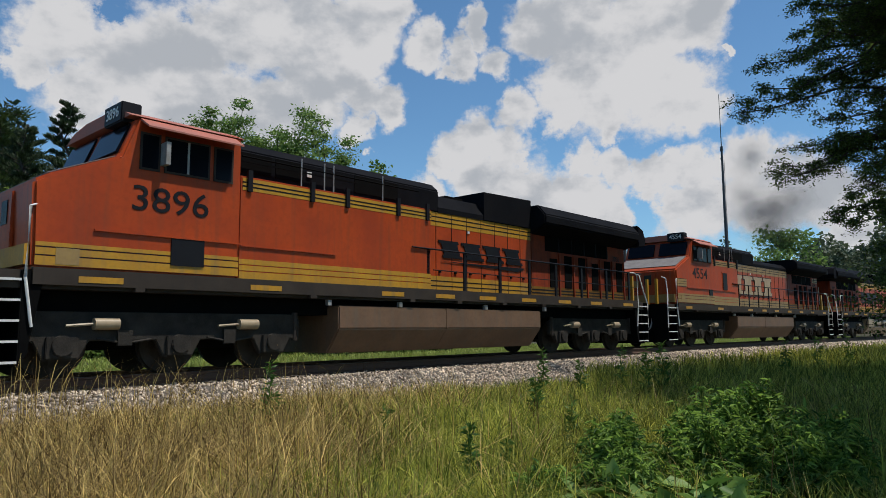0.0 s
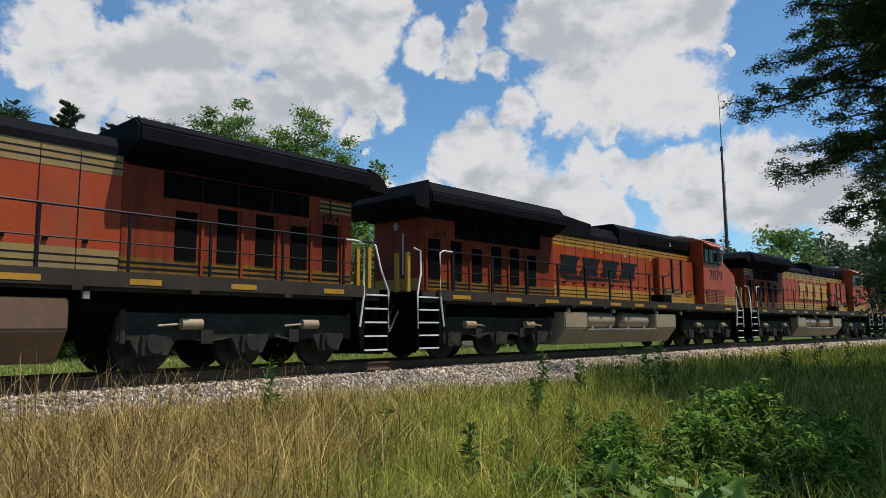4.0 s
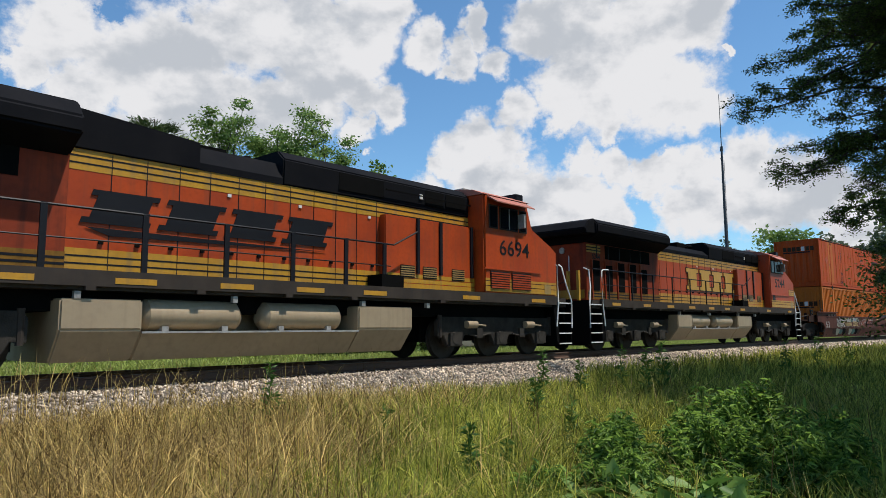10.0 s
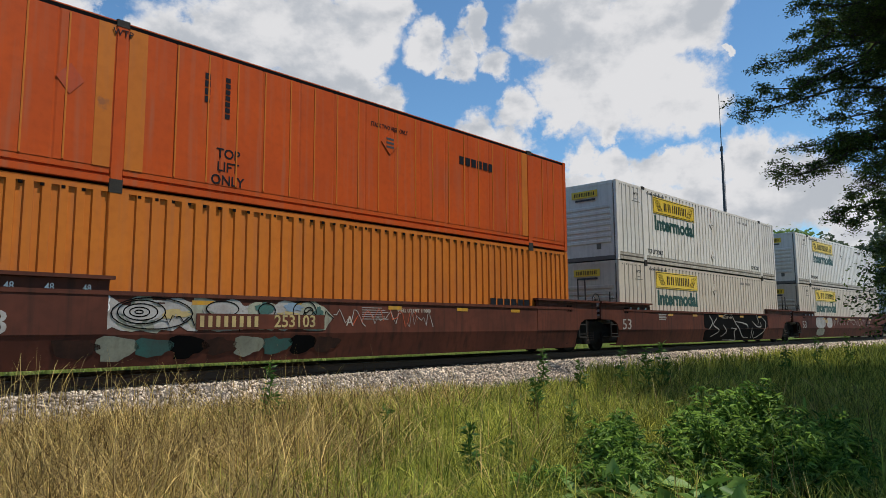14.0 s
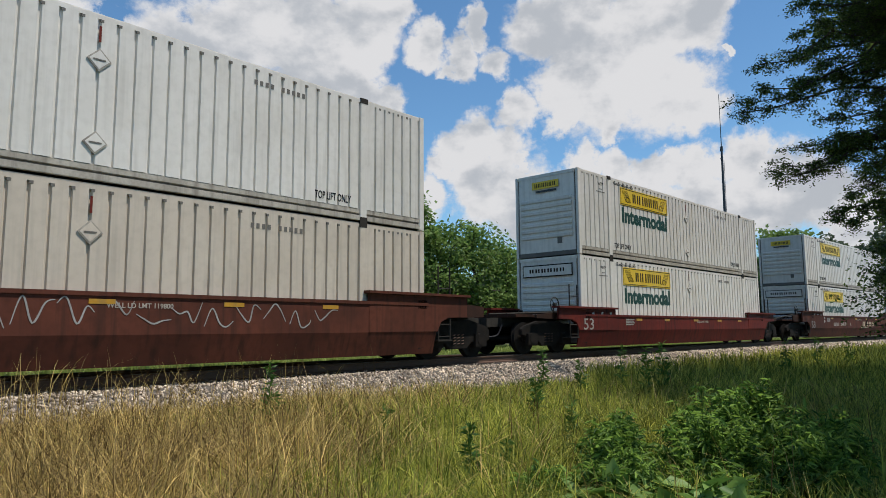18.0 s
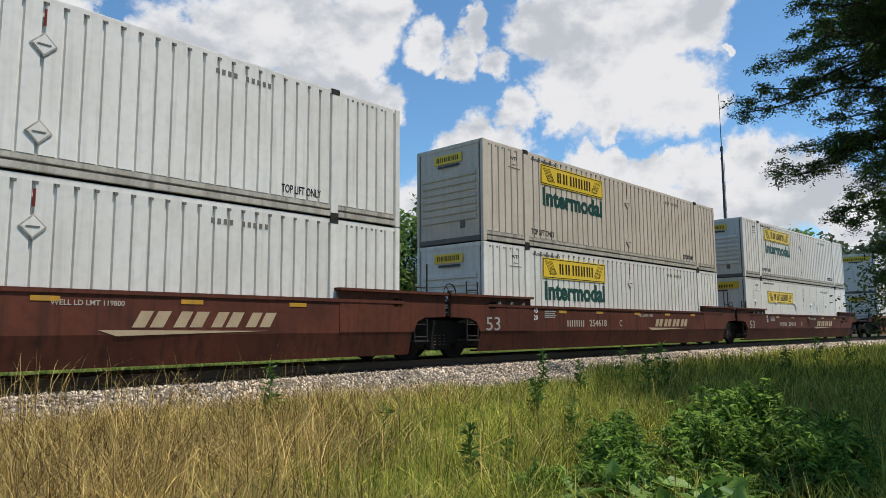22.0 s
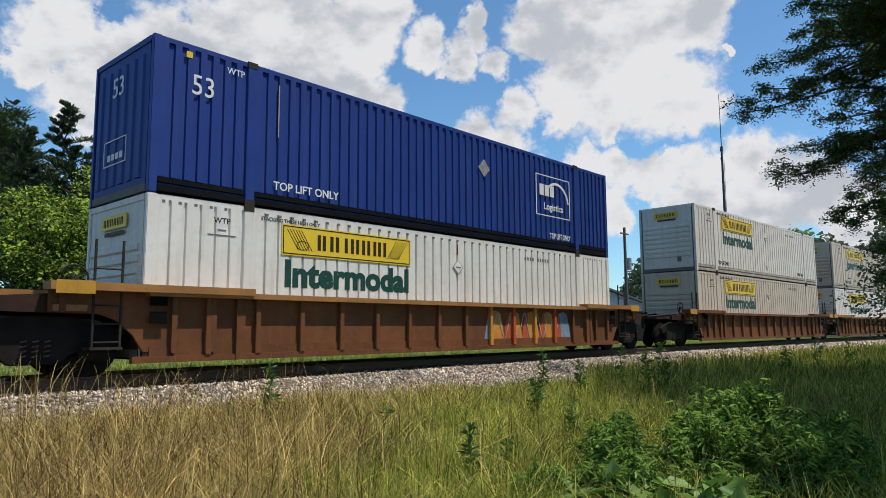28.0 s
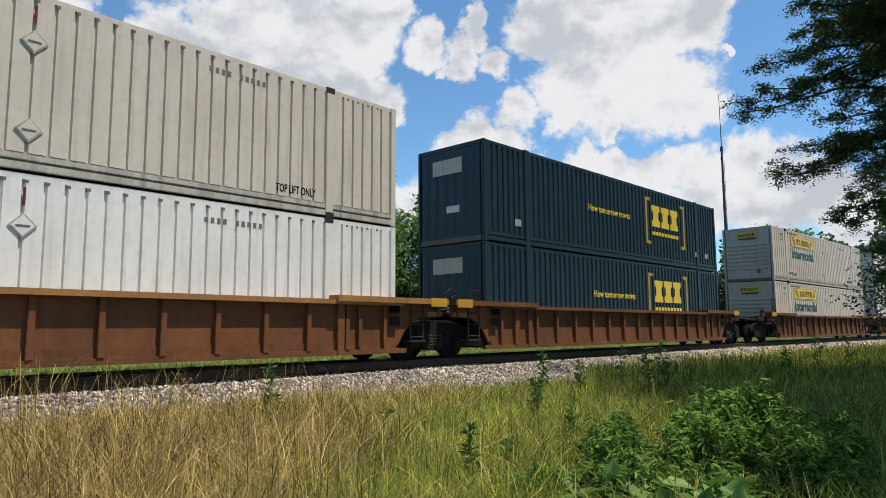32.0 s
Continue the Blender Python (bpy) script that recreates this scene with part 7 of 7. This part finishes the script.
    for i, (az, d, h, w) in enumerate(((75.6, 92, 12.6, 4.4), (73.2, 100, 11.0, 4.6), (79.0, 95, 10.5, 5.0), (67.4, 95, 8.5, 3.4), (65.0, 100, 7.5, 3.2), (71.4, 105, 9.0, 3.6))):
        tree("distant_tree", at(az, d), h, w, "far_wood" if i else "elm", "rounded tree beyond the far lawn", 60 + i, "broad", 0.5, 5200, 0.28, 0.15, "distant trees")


build_woods()


def build_near_oak():
    """The shade tree that reaches over the field: trunk off to one side, limbs hanging towards the track."""
    rnd, rng = random.Random(5), np.random.default_rng(5)
    root = thing("oak_tree", "large dark-leaved oak whose limbs hang over the field", "tree")
    x, y = 24.5, 0.7
    root.location = (x, y, ground_z(x, y) - 0.1)
    bm = B()
    trunk = limb_points((0, 0, 0), (0.3, 0.4, 11.4), 0, rnd, 8)
    rod(bm, trunk, 0.34, 12, 0.06)
    tips = []
    # limb ends: offset along x, y and height above the foot
    ends = [(-4.1, 4.1, 10.8), (-3.1, 4.3, 10.4), (-4.9, 3.2, 10.9), (-3.3, 2.9, 10.2), (-4.3, 5.2, 9.3), (-2.7, 4.8, 10.0), (-4.4, 3.6, 8.8), (-4.0, 5.8, 8.3), (-4.8, 5.1, 8.4), (-3.2, 4.6, 8.6), (-4.6, 5.9, 7.9),
            (-4.0, 3.7, 7.4), (-4.6, 4.2, 6.6), (-3.7, 4.8, 6.3), (-2.9, 3.7, 6.7), (-4.3, 5.0, 6.0), (-3.1, 4.3, 6.3), (-3.8, 2.8, 5.9), (-3.0, 3.8, 4.9), (-3.9, 3.1, 4.5), (-2.8, 2.7, 5.0), (-3.8, 2.6, 3.8),
            (-2.8, 2.6, 9.3), (-3.7, 2.4, 7.3), (-2.3, 2.7, 3.3), (-3.9, 4.0, 9.6), (-3.0, 3.4, 8.0), (-3.4, 3.6, 7.0), (-3.2, 3.3, 5.4), (-2.6, 3.0, 6.0), (-3.0, 3.0, 8.8), (1, -4, 9), (4, -2, 10), (4, 2, 8)]
    # limbs above the view, added to throw shade on the verge
    high = [(-5.0, 2.5, 13.2), (-4.6, 3.6, 13.6), (-4.5, 3.2, 13.2), (-5.0, 1.5, 12.8), (-4.0, 4.2, 13.8), (-2.5, 3.5, 13.0), (0.0, 4.2, 13.2), (2.0, 3.6, 12.7), (4.0, 4.5, 12.7), (5.5, 3.0, 12.2), (-5.6, 0.8, 13.2)]
    cover = []
    for e in high:
        base = trunk[6].lerp(trunk[7], rnd.random())
        pts = limb_points(base, e, 0.6, rnd, 8)
        rod(bm, pts, 0.09, 7, 0.015)
        for q in range(2, 9):
            for s in range(5):
                t = pts[q] + V(rnd.uniform(-1.1, 1.1), rnd.uniform(-0.9, 0.9), rnd.uniform(-0.1, 0.7))
                rod(bm, [pts[q], t], 0.018, 4, 0.004)
                cover.append(t)
    for i, e in enumerate(ends):
        e = Vector((e[0] * 0.93, e[1] * 0.93, e[2]))
        f = max(0.2, min(0.95, (e.z + 0.9) / 11.4))
        k = min(7, int(f * 8))
        base = trunk[k].lerp(trunk[k + 1], f * 8 - k)
        pts = limb_points(base, e, 0.35, rnd, 8)
        rod(bm, pts, 0.075, 7, 0.012)
        for q in range(3, 9):
            for s in range(5):
                ahead = (pts[q] - pts[q - 1]).normalized() * rnd.uniform(-0.1, 0.35)
                u = ahead + V(rnd.uniform(-1, 1), rnd.uniform(-1, 1), rnd.uniform(-0.62, 0.45)) * (0.95 - 0.07 * q)
                t = pts[q] + u
                rod(bm, [pts[q], pts[q].lerp(t, 0.5) + V(0, 0, 0.06), t], 0.018, 4, 0.004)
                for g in (0.35, 0.55, 0.75, 0.92, 1.05):
                    tips.append((pts[q].lerp(t, g) + V(rnd.uniform(-1, 1), rnd.uniform(-1, 1), rnd.uniform(-1, 1)) * 0.09, 0.13))
    part("trunk", bm, M["bark"], root)
    n = 76000
    idx = rng.integers(0, len(tips), n)
    c = np.array([list(t[0]) for t in tips])[idx]
    r = np.array([t[1] for t in tips])[idx]
    p = c + rng.normal(size=(n, 3)) * (r * 0.62)[:, None] * np.array([1, 1, 0.55])
    co, f = leaves(rng, p, np.full(n, 0.085), 0.35, 0.40)
    cr = new("crown", mesh_from("crown", co, f, M["oak"]))
    cr.parent = root
    c = np.array([list(t) for t in cover])[rng.integers(0, len(cover), 26000)]
    co, f = leaves(rng, c + rng.normal(size=c.shape) * 0.22, np.full(len(c), 0.19), 0.3, 0.5)
    cr = new("upper_crown", mesh_from("upper_crown", co, f, M["oak"]))
    cr.parent = root


build_near_oak()
# trees out of view, added only to shade the verge and the bushes
for i, (sx, sy, sh, sw, low) in enumerate(((17.0, -2.6, 15.0, 4.4, 0.66), (13.6, -3.8, 13.5, 2.8, 0.66), (10.8, -4.3, 12.5, 2.8, 0.68), (24.0, -3.6, 15.5, 5.6, 0.55), (31.5, -2.6, 15.0, 5.4, 0.4), (20.5, -1.8, 16.0, 4.6, 0.7))):
    tree("unseen_shade_tree", (sx, sy), sh, sw, "oak", "tall unseen tree added to shade the side of the field", 91 + 3 * i, "broad", 0.32, 26000, 0.3, low, "shade trees by the field")
tree("unseen_shade_tree", (41.0, -0.6), 14.0, 5.8, "oak", "tall unseen tree added to shade the field's far end", 92, "broad", 0.34, 24000, 0.34, 0.3, "shade trees by the field")
tree("oak_sapling", (26.0, 3.05), 5.0, 1.6, "oak", "young oak at the edge of the field", 93, "broad", 0.14, 4500, 0.07, 0.1, "shade trees by the field")


def build_mast():
    az, d = radians(71.35), 66.0
    x, y = d * math.sin(az), d * math.cos(az)
    root = thing("radio_mast", "tall dark steel radio mast with a whip aerial", "mast")
    root.location = (x, y, -0.4)
    part("mast_tube", rod(B(), [(0, 0, 0), (0, 0, 8), (0, 0, 17.2)], 0.19, 12, 0.09), M["mast"], root, smooth=True)
    part("aerial", rod(B(), [(0, 0, 17.2), (0, 0, 22.3)], 0.042, 8, 0.025), M["mast"], root, "thin whip aerial")
    part("mast_collar", rod(B(), [(0, 0, 17.0), (0, 0, 17.4)], 0.13, 10), M["mast"], root)
    part("mast_bracket", rod(B(), [(-0.5, 0, 16.2), (0.1, 0, 16.2)], 0.03, 6), M["mast"], root)
    part("mast_cable", rod(B(), [(0.5, 0, 16.2), (0.42, 0, 0.2)], 0.02, 5), M["mast"], root)
    az, d = radians(63.7), 60.0
    x, y = d * math.sin(az), d * math.cos(az)
    root = thing("utility_pole", "weathered wooden utility pole with a transformer", "pole")
    root.location = (x, y, -0.4)
    part("pole_shaft", rod(B(), [(0, 0, 0), (0, 0, 9.6)], 0.17, 10, 0.11), M["pole"], root, smooth=True)
    part("transformer", rod(B(), [(0.35, -0.1, 6.0), (0.35, -0.1, 7.0)], 0.26, 14), M["steel"], root, "grey pole transformer", True)
    part("cross_arm", box(B(), -0.7, 0.7, -0.05, 0.05, 9.0, 9.12), M["pole"], root)


build_mast()


def build_forbs():
    rng = np.random.default_rng(12)
    rnd = random.Random(12)
    # broad-leaved bush: clumps of stems with large leaves
    def bush(x, y, w, h, n_stems, leaf, label, mat="bush"):
        root = thing("bush", label, "bush", "bushes in the field")
        root.location = (x, y, ground_z(x, y))
        bm = B()
        places = []
        for k in range(n_stems):
            a, r = rnd.uniform(0, 6.28), w * math.sqrt(rnd.random())
            e = V(math.cos(a) * r, math.sin(a) * r * 0.8, h * (1.0 - 0.45 * (r / w) ** 2) * rnd.uniform(0.75, 1.17))
            pts = limb_points((e.x * 0.35, e.y * 0.35, 0), e, 0.05, rnd, 5)
            rod(bm, pts, 0.010, 5, 0.003)
            for q in range(1, 6):
                for s in range((20 if q > 2 else 8) if leaf < 0.16 else 9):
                    g = rnd.random()
                    places.append(pts[q].lerp(pts[q - 1], g) + V(rnd.uniform(-1, 1), rnd.uniform(-1, 1), rnd.uniform(-0.6, 0.5)) * 0.045)
        part("stem", bm, M["weed"], root)
        p = np.array([list(q) for q in places])
        co, f = oval_leaves(rng, p, np.full(len(p), leaf * (0.66 if leaf < 0.16 else 1.0)), 0.12, 0.27 if leaf < 0.16 else 0.6)
        cr = new("leaves", mesh_from("leaves", co, f, M[mat]))
        cr.parent = root
    for x, y, w, h, k, l in ((6.2, 2.35, 0.62, 0.85, 60, 0.13), (7.2, 2.6, 0.75, 0.98, 80, 0.13), (7.4, 1.75, 0.6, 0.92, 60, 0.13), (5.6, 2.0, 0.5, 0.6, 40, 0.14), (6.6, 1.6, 0.5, 0.8, 45, 0.13),
                             (5.2, 2.7, 0.48, 0.70, 60, 0.12), (6.3, 3.3, 0.45, 0.75, 44, 0.12), (4.9, 3.2, 0.4, 0.58, 40, 0.12), (8.4, 2.6, 0.6, 0.9, 50, 0.13), (4.9, 2.2, 0.4, 0.45, 26, 0.12), (5.75, 3.0, 0.4, 0.78, 44, 0.12), (4.7, 1.75, 0.42, 0.56, 26, 0.22), (5.05, 2.62, 0.5, 0.56, 34, 0.19), (4.4, 2.9, 0.25, 0.42, 16, 0.09)):
        bush(x, y, w, h, k, l, "leafy green bush among the grass" if l < 0.16 else "low plant with broad pale green leaves", "bush" if l < 0.16 else "broad_leaf")
    # single tall weeds with narrow leaves up the stem
    def forb(x, y, h, leaf, n, mat="weed"):
        root = thing("tall_weed", "upright green weed with narrow leaves", "weed", "tall weeds in the field")
        root.location = (x, y, ground_z(x, y))
        bm = B()
        pts = limb_points((0, 0, 0), (rnd.uniform(-.05, .05), rnd.uniform(-.05, .05), h), 0, rnd, 5)
        rod(bm, pts, 0.008, 5, 0.003)
        part("stem", bm, M["weed"], root)
        f = rng.uniform(0.25, 1.0, n)
        p = np.stack([np.interp(f * 5, range(6), [q[i] for q in pts]) for i in range(3)], 1)
        co, fa = leaves(rng, p, leaf * (1.15 - 0.6 * f), -0.25, 0.22)
        cr = new("leaves", mesh_from("leaves", co, fa, M[mat]))
        cr.parent = root

    def at(az, d):
        return d * math.sin(radians(az)), d * math.cos(radians(az))
    for az, d, h, leaf, n in ((51.2, 6.3, 0.72, 0.15, 90), (56.8, 14.5, 0.95, 0.22, 60), (34.9, 9.9, 0.85, 0.20, 60), (63.2, 15.5, 0.95, 0.2, 50), (65.0, 15.0, 1.0, 0.24, 60), (66.2, 15.5, 1.05, 0.24, 60),
                              (60.0, 14.6, 0.75, 0.2, 50), (56.3, 10.5, 0.7, 0.2, 60), (59, 9, 0.6, 0.16, 40), (44, 8.5, 0.55, 0.16, 40), (54.0, 7.0, 0.5, 0.14, 50), (75.0, 24, 1.0, 0.25, 50), (77, 27, 1.0, 0.25, 50), (79, 30, 1.1, 0.25, 50)):
        forb(*at(az, d), h * 1.2, leaf, int(n * 1.4))
    # dry seed heads that stand above the straw
    for az, d, h in ((29.3, 6.9, 1.2), (28.9, 7.0, 1.08)):
        x, y = at(az, d)
        root = thing("seed_head_grass", "dry grass stalk with a branching seed head", "grass", "seed heads in the straw")
        root.location = (x, y, ground_z(x, y))
        bm = B()
        rod(bm, [(0, 0, 0), (0.03, 0, h * 0.6), (-0.02, 0, h * 0.84), (-0.10, 0, h)], 0.004, 4, 0.002)
        for k in range(22):
            z = h * (0.80 + 0.20 * k / 22)
            a, q = k * 2.4, rnd.uniform(0.05, 0.15)
            c = V(-0.02 - 0.08 * k / 22, 0, z)
            e = c + V(q * math.cos(a), q * math.sin(a), rnd.uniform(0.0, 0.09))
            rod(bm, [c, e], 0.0016, 4, 0.0012)
            for j in range(3):
                s = e.lerp(c, j * 0.25)
                rod(bm, [s, s + V(rnd.uniform(-.015, .015), rnd.uniform(-.015, .015), 0.012)], 0.0045, 4, 0.001)
        part("stalk", bm, M["dry"], root)


build_forbs()


def build_house():
    """A small white house beyond the track, seen between the cars."""
    root = thing("house", "small white-sided house with a grey gable roof", "house")
    az, d = radians(60.5), 68.0
    root.matrix_basis = pose(d * math.sin(az), d * math.cos(az), -0.4, 0, 0, -52)
    part("wall", prism(B(), [(-5.5, 0), (5.5, 0), (5.5, 2.9), (0, 5.0), (-5.5, 2.9)], -4, 4), M["siding"], root, "white lap siding wall")
    for s in (-1, 1):
        part("roof_slope", prism(B(), [(s * 6.0, 2.75), (s * 6.0, 2.95), (0, 5.28), (0, 5.08)], -4.4, 4.4), M["shingle"], root, "grey shingle roof slope")
    for x in (-3.2, 0.0, 3.2):
        w = part("window", box(B(), x - 0.6, x + 0.6, -4.06, -4.0, 1.0, 2.3), M["white"], root)
        part("pane", box(B(), x - 0.5, x + 0.5, -4.08, -4.05, 1.1, 2.2), M["glass"], w)
    part("door", box(B(), 1.3, 2.2, -4.06, -4.0, 0.1, 2.15), M["steel"], root)
    part("gable_vent", box(B(), -0.3, 0.3, -4.05, -4.0, 3.7, 4.2), M["steel"], root)


build_house()


def build_smoke():
    """Thin dark exhaust that hangs over the second locomotive: rounded lumps, mostly see-through."""
    m = bpy.data.materials.new("thin_exhaust_smoke")
    m.use_nodes = True
    n, l = m.node_tree.nodes, m.node_tree.links
    bs = n["Principled BSDF"]
    bs.inputs["Base Color"].default_value, bs.inputs["Roughness"].default_value = (0.17, 0.15, 0.14, 1), 1.0
    bs.inputs["Specular IOR Level"].default_value = 0.0
    tc = n.new("ShaderNodeTexCoord").outputs["Object"]
    nz = n.new("ShaderNodeTexNoise")
    nz.inputs["Scale"].default_value, nz.inputs["Detail"].default_value = 1.6, 5
    l.new(tc, nz.inputs["Vector"])
    # thins out from the middle of each puff to its rim
    flat = n.new("ShaderNodeVectorMath")
    flat.operation = "MULTIPLY"
    flat.inputs[1].default_value = (1.0, 0.0, 1.0)
    l.new(tc, flat.inputs[0])
    gr = n.new("ShaderNodeTexGradient")
    gr.gradient_type = "QUADRATIC_SPHERE"
    l.new(flat.outputs[0], gr.inputs["Vector"])
    k = n.new("ShaderNodeMapRange")
    k.inputs["From Min"].default_value, k.inputs["From Max"].default_value = 0.25, 0.7
    k.inputs["To Min"].default_value, k.inputs["To Max"].default_value = 0.06, 0.58
    l.new(nz.outputs["Fac"], k.inputs["Value"])
    mu = n.new("ShaderNodeMath")
    mu.operation = "MULTIPLY"
    l.new(k.outputs[0], mu.inputs[0])
    l.new(gr.outputs["Fac"], mu.inputs[1])
    l.new(mu.outputs[0], bs.inputs["Alpha"])
    rnd = random.Random(3)
    root = thing("exhaust_smoke", "thin dark grey diesel exhaust drifting over the train", "smoke")
    bm = B()
    bmesh.ops.create_uvsphere(bm, u_segments=24, v_segments=12, radius=1.0)
    bmesh.ops.delete(bm, geom=[v for v in bm.verts if v.co.y > 0.02], context="VERTS")
    for v in bm.verts:
        v.co.y *= 0.45
    puff = finish(bm, "smoke_puff", m, True)
    for i in range(8):
        r = rnd.uniform(1.5, 2.4)
        p = piece("smoke_puff", puff, root, pose(-3.0 + 0.85 * i + rnd.gauss(0, 0.4), rnd.gauss(0, 0.7), rnd.gauss(0, 0.75) - 0.05 * i, rnd.uniform(-15, 15), rnd.uniform(0, 360), rnd.uniform(-88, -52)))
        p.matrix_basis = p.matrix_basis @ Matrix.Diagonal((r * 1.2, r, r, 1.0))
    return root


SMOKE = build_smoke()


# ---- track pieces, last: ties and loose stones ----
def build_track_pieces():
    tie = finish(box(B(), -0.115, 0.115, -1.3, 1.3, -0.30, -0.185), "tie", M["tie"], bevel=0.01)
    rnd, x = random.Random(6), -6.0
    while x < 75:
        a = math.degrees(track_turn(x))
        piece("tie", tie, bed, pose(x, track_y(x), rnd.uniform(-0.006, 0.004) - DROP, 0, 0, a + rnd.uniform(-1, 1)))
        x += 0.5
    # loose stones, too small to pick apart
    rng = np.random.default_rng(4)
    protos = []
    for k in range(6):
        bm = B()
        bmesh.ops.create_icosphere(bm, subdivisions=1, radius=0.5)
        for v in bm.verts:
            v.co = Vector((v.co.x * rng.uniform(0.7, 1.2), v.co.y * rng.uniform(0.7, 1.2), v.co.z * rng.uniform(0.5, 0.9)))
        me = finish(bm, "ballast_stone", M["stone"])
        protos.append(me)
    base = [(np.array([v.co[:] for v in p.vertices]), np.array([q.vertices[:] for q in p.polygons])) for p in protos]

    def shoulder(d):
        return float(np.interp(d, [-3.1, -2.75, -1.55, 1.55, 2.8], [-0.80, -0.62, -0.215, -0.215, -0.5])) - DROP
    cos, fs, off = [], [], 0
    n = 36000
    X = 2 + 60 * rng.uniform(0, 1, n) ** 1.5
    D = np.where(rng.uniform(0, 1, n) < 0.8, rng.uniform(-3.1, -1.3, n), rng.uniform(-1.4, 1.5, n))
    for i in range(n):
        co, f = base[i % 6]
        s = rng.uniform(0.034, 0.072) * (1.0 if X[i] < 25 else 1.5)
        q = Euler(rng.uniform(0, 6.28, 3)).to_matrix()
        p = co @ np.array(q).T * s
        d = D[i]
        a = track_turn(X[i])
        c = np.array([X[i] - d * math.sin(a), track_y(X[i]) + d * math.cos(a), shoulder(d) + s * rng.uniform(-0.1, 0.35)])
        cos.append(p + c)
        fs.append(f + off)
        off += len(co)
    tagged(new("ballast_stones", mesh_from("ballast_stones", np.concatenate(cos), np.concatenate(fs), M["stone_many"])), "loose pale grey crushed stones along the track", "stones", kind="stuff")


M["stone_many"] = leafy("ballast_stones_each", (0.08, 0.055, 0.035), (0.86, 0.70, 0.53), 0.0, 1.1, rough=0.9)
build_track_pieces()


# ---- what moves ----
def motions():
    """The train rolls past, gathering speed."""
    times = [0, 0.5] + list(range(1, 32)) + [31.5, 32]
    for ob, place, half, dz, flip in ROLLING:
        rows = []
        for t in times:
            x = place - gone(t)
            if half == "box":
                m = on_rails(x + LONG / 2, 9.6, 0.0) @ pose(-LONG / 2, 0, dz)
            else:
                m = on_rails(x, half, dz, flip)
            rows.append((t, m))
        walk(ob, rows)
    # the exhaust hangs over the train, then drifts off behind it towards the far trees
    walk(SMOKE, [(0.0, pose(41.0, 11.3, 7.2)), (1.0, pose(37.4, 12.0, 7.2)), (2.0, pose(31.5, 15.3, 7.2)), (2.5, pose(32.8, 17.0, 7.0)), (3.5, pose(35.0, 23.0, 5.6)),
                 (5.5, pose(44.0, 40.0, 3.6)), (8.0, pose(62.0, 72.0, 2.5)), (32.0, pose(150.0, 170.0, 2.0))])
    # wheels turn as they roll, a quarter turn at most from row to row
    clock = np.linspace(0, 32, 3201)
    rolled = np.array([gone(t) for t in clock])
    for wheel, x, r, in TURNING:
        back = 1 if wheel.parent.parent in FLIPPED else -1
        n = int(rolled[-1] / (r * radians(84))) + 1
        rows = []
        for k in range(n + 1):
            d = rolled[-1] * k / n
            rows.append((float(np.interp(d, rolled, clock)), pose(x, 0, r, 0, back * math.degrees(d / r), 0)))
        walk(wheel, rows)


motions()
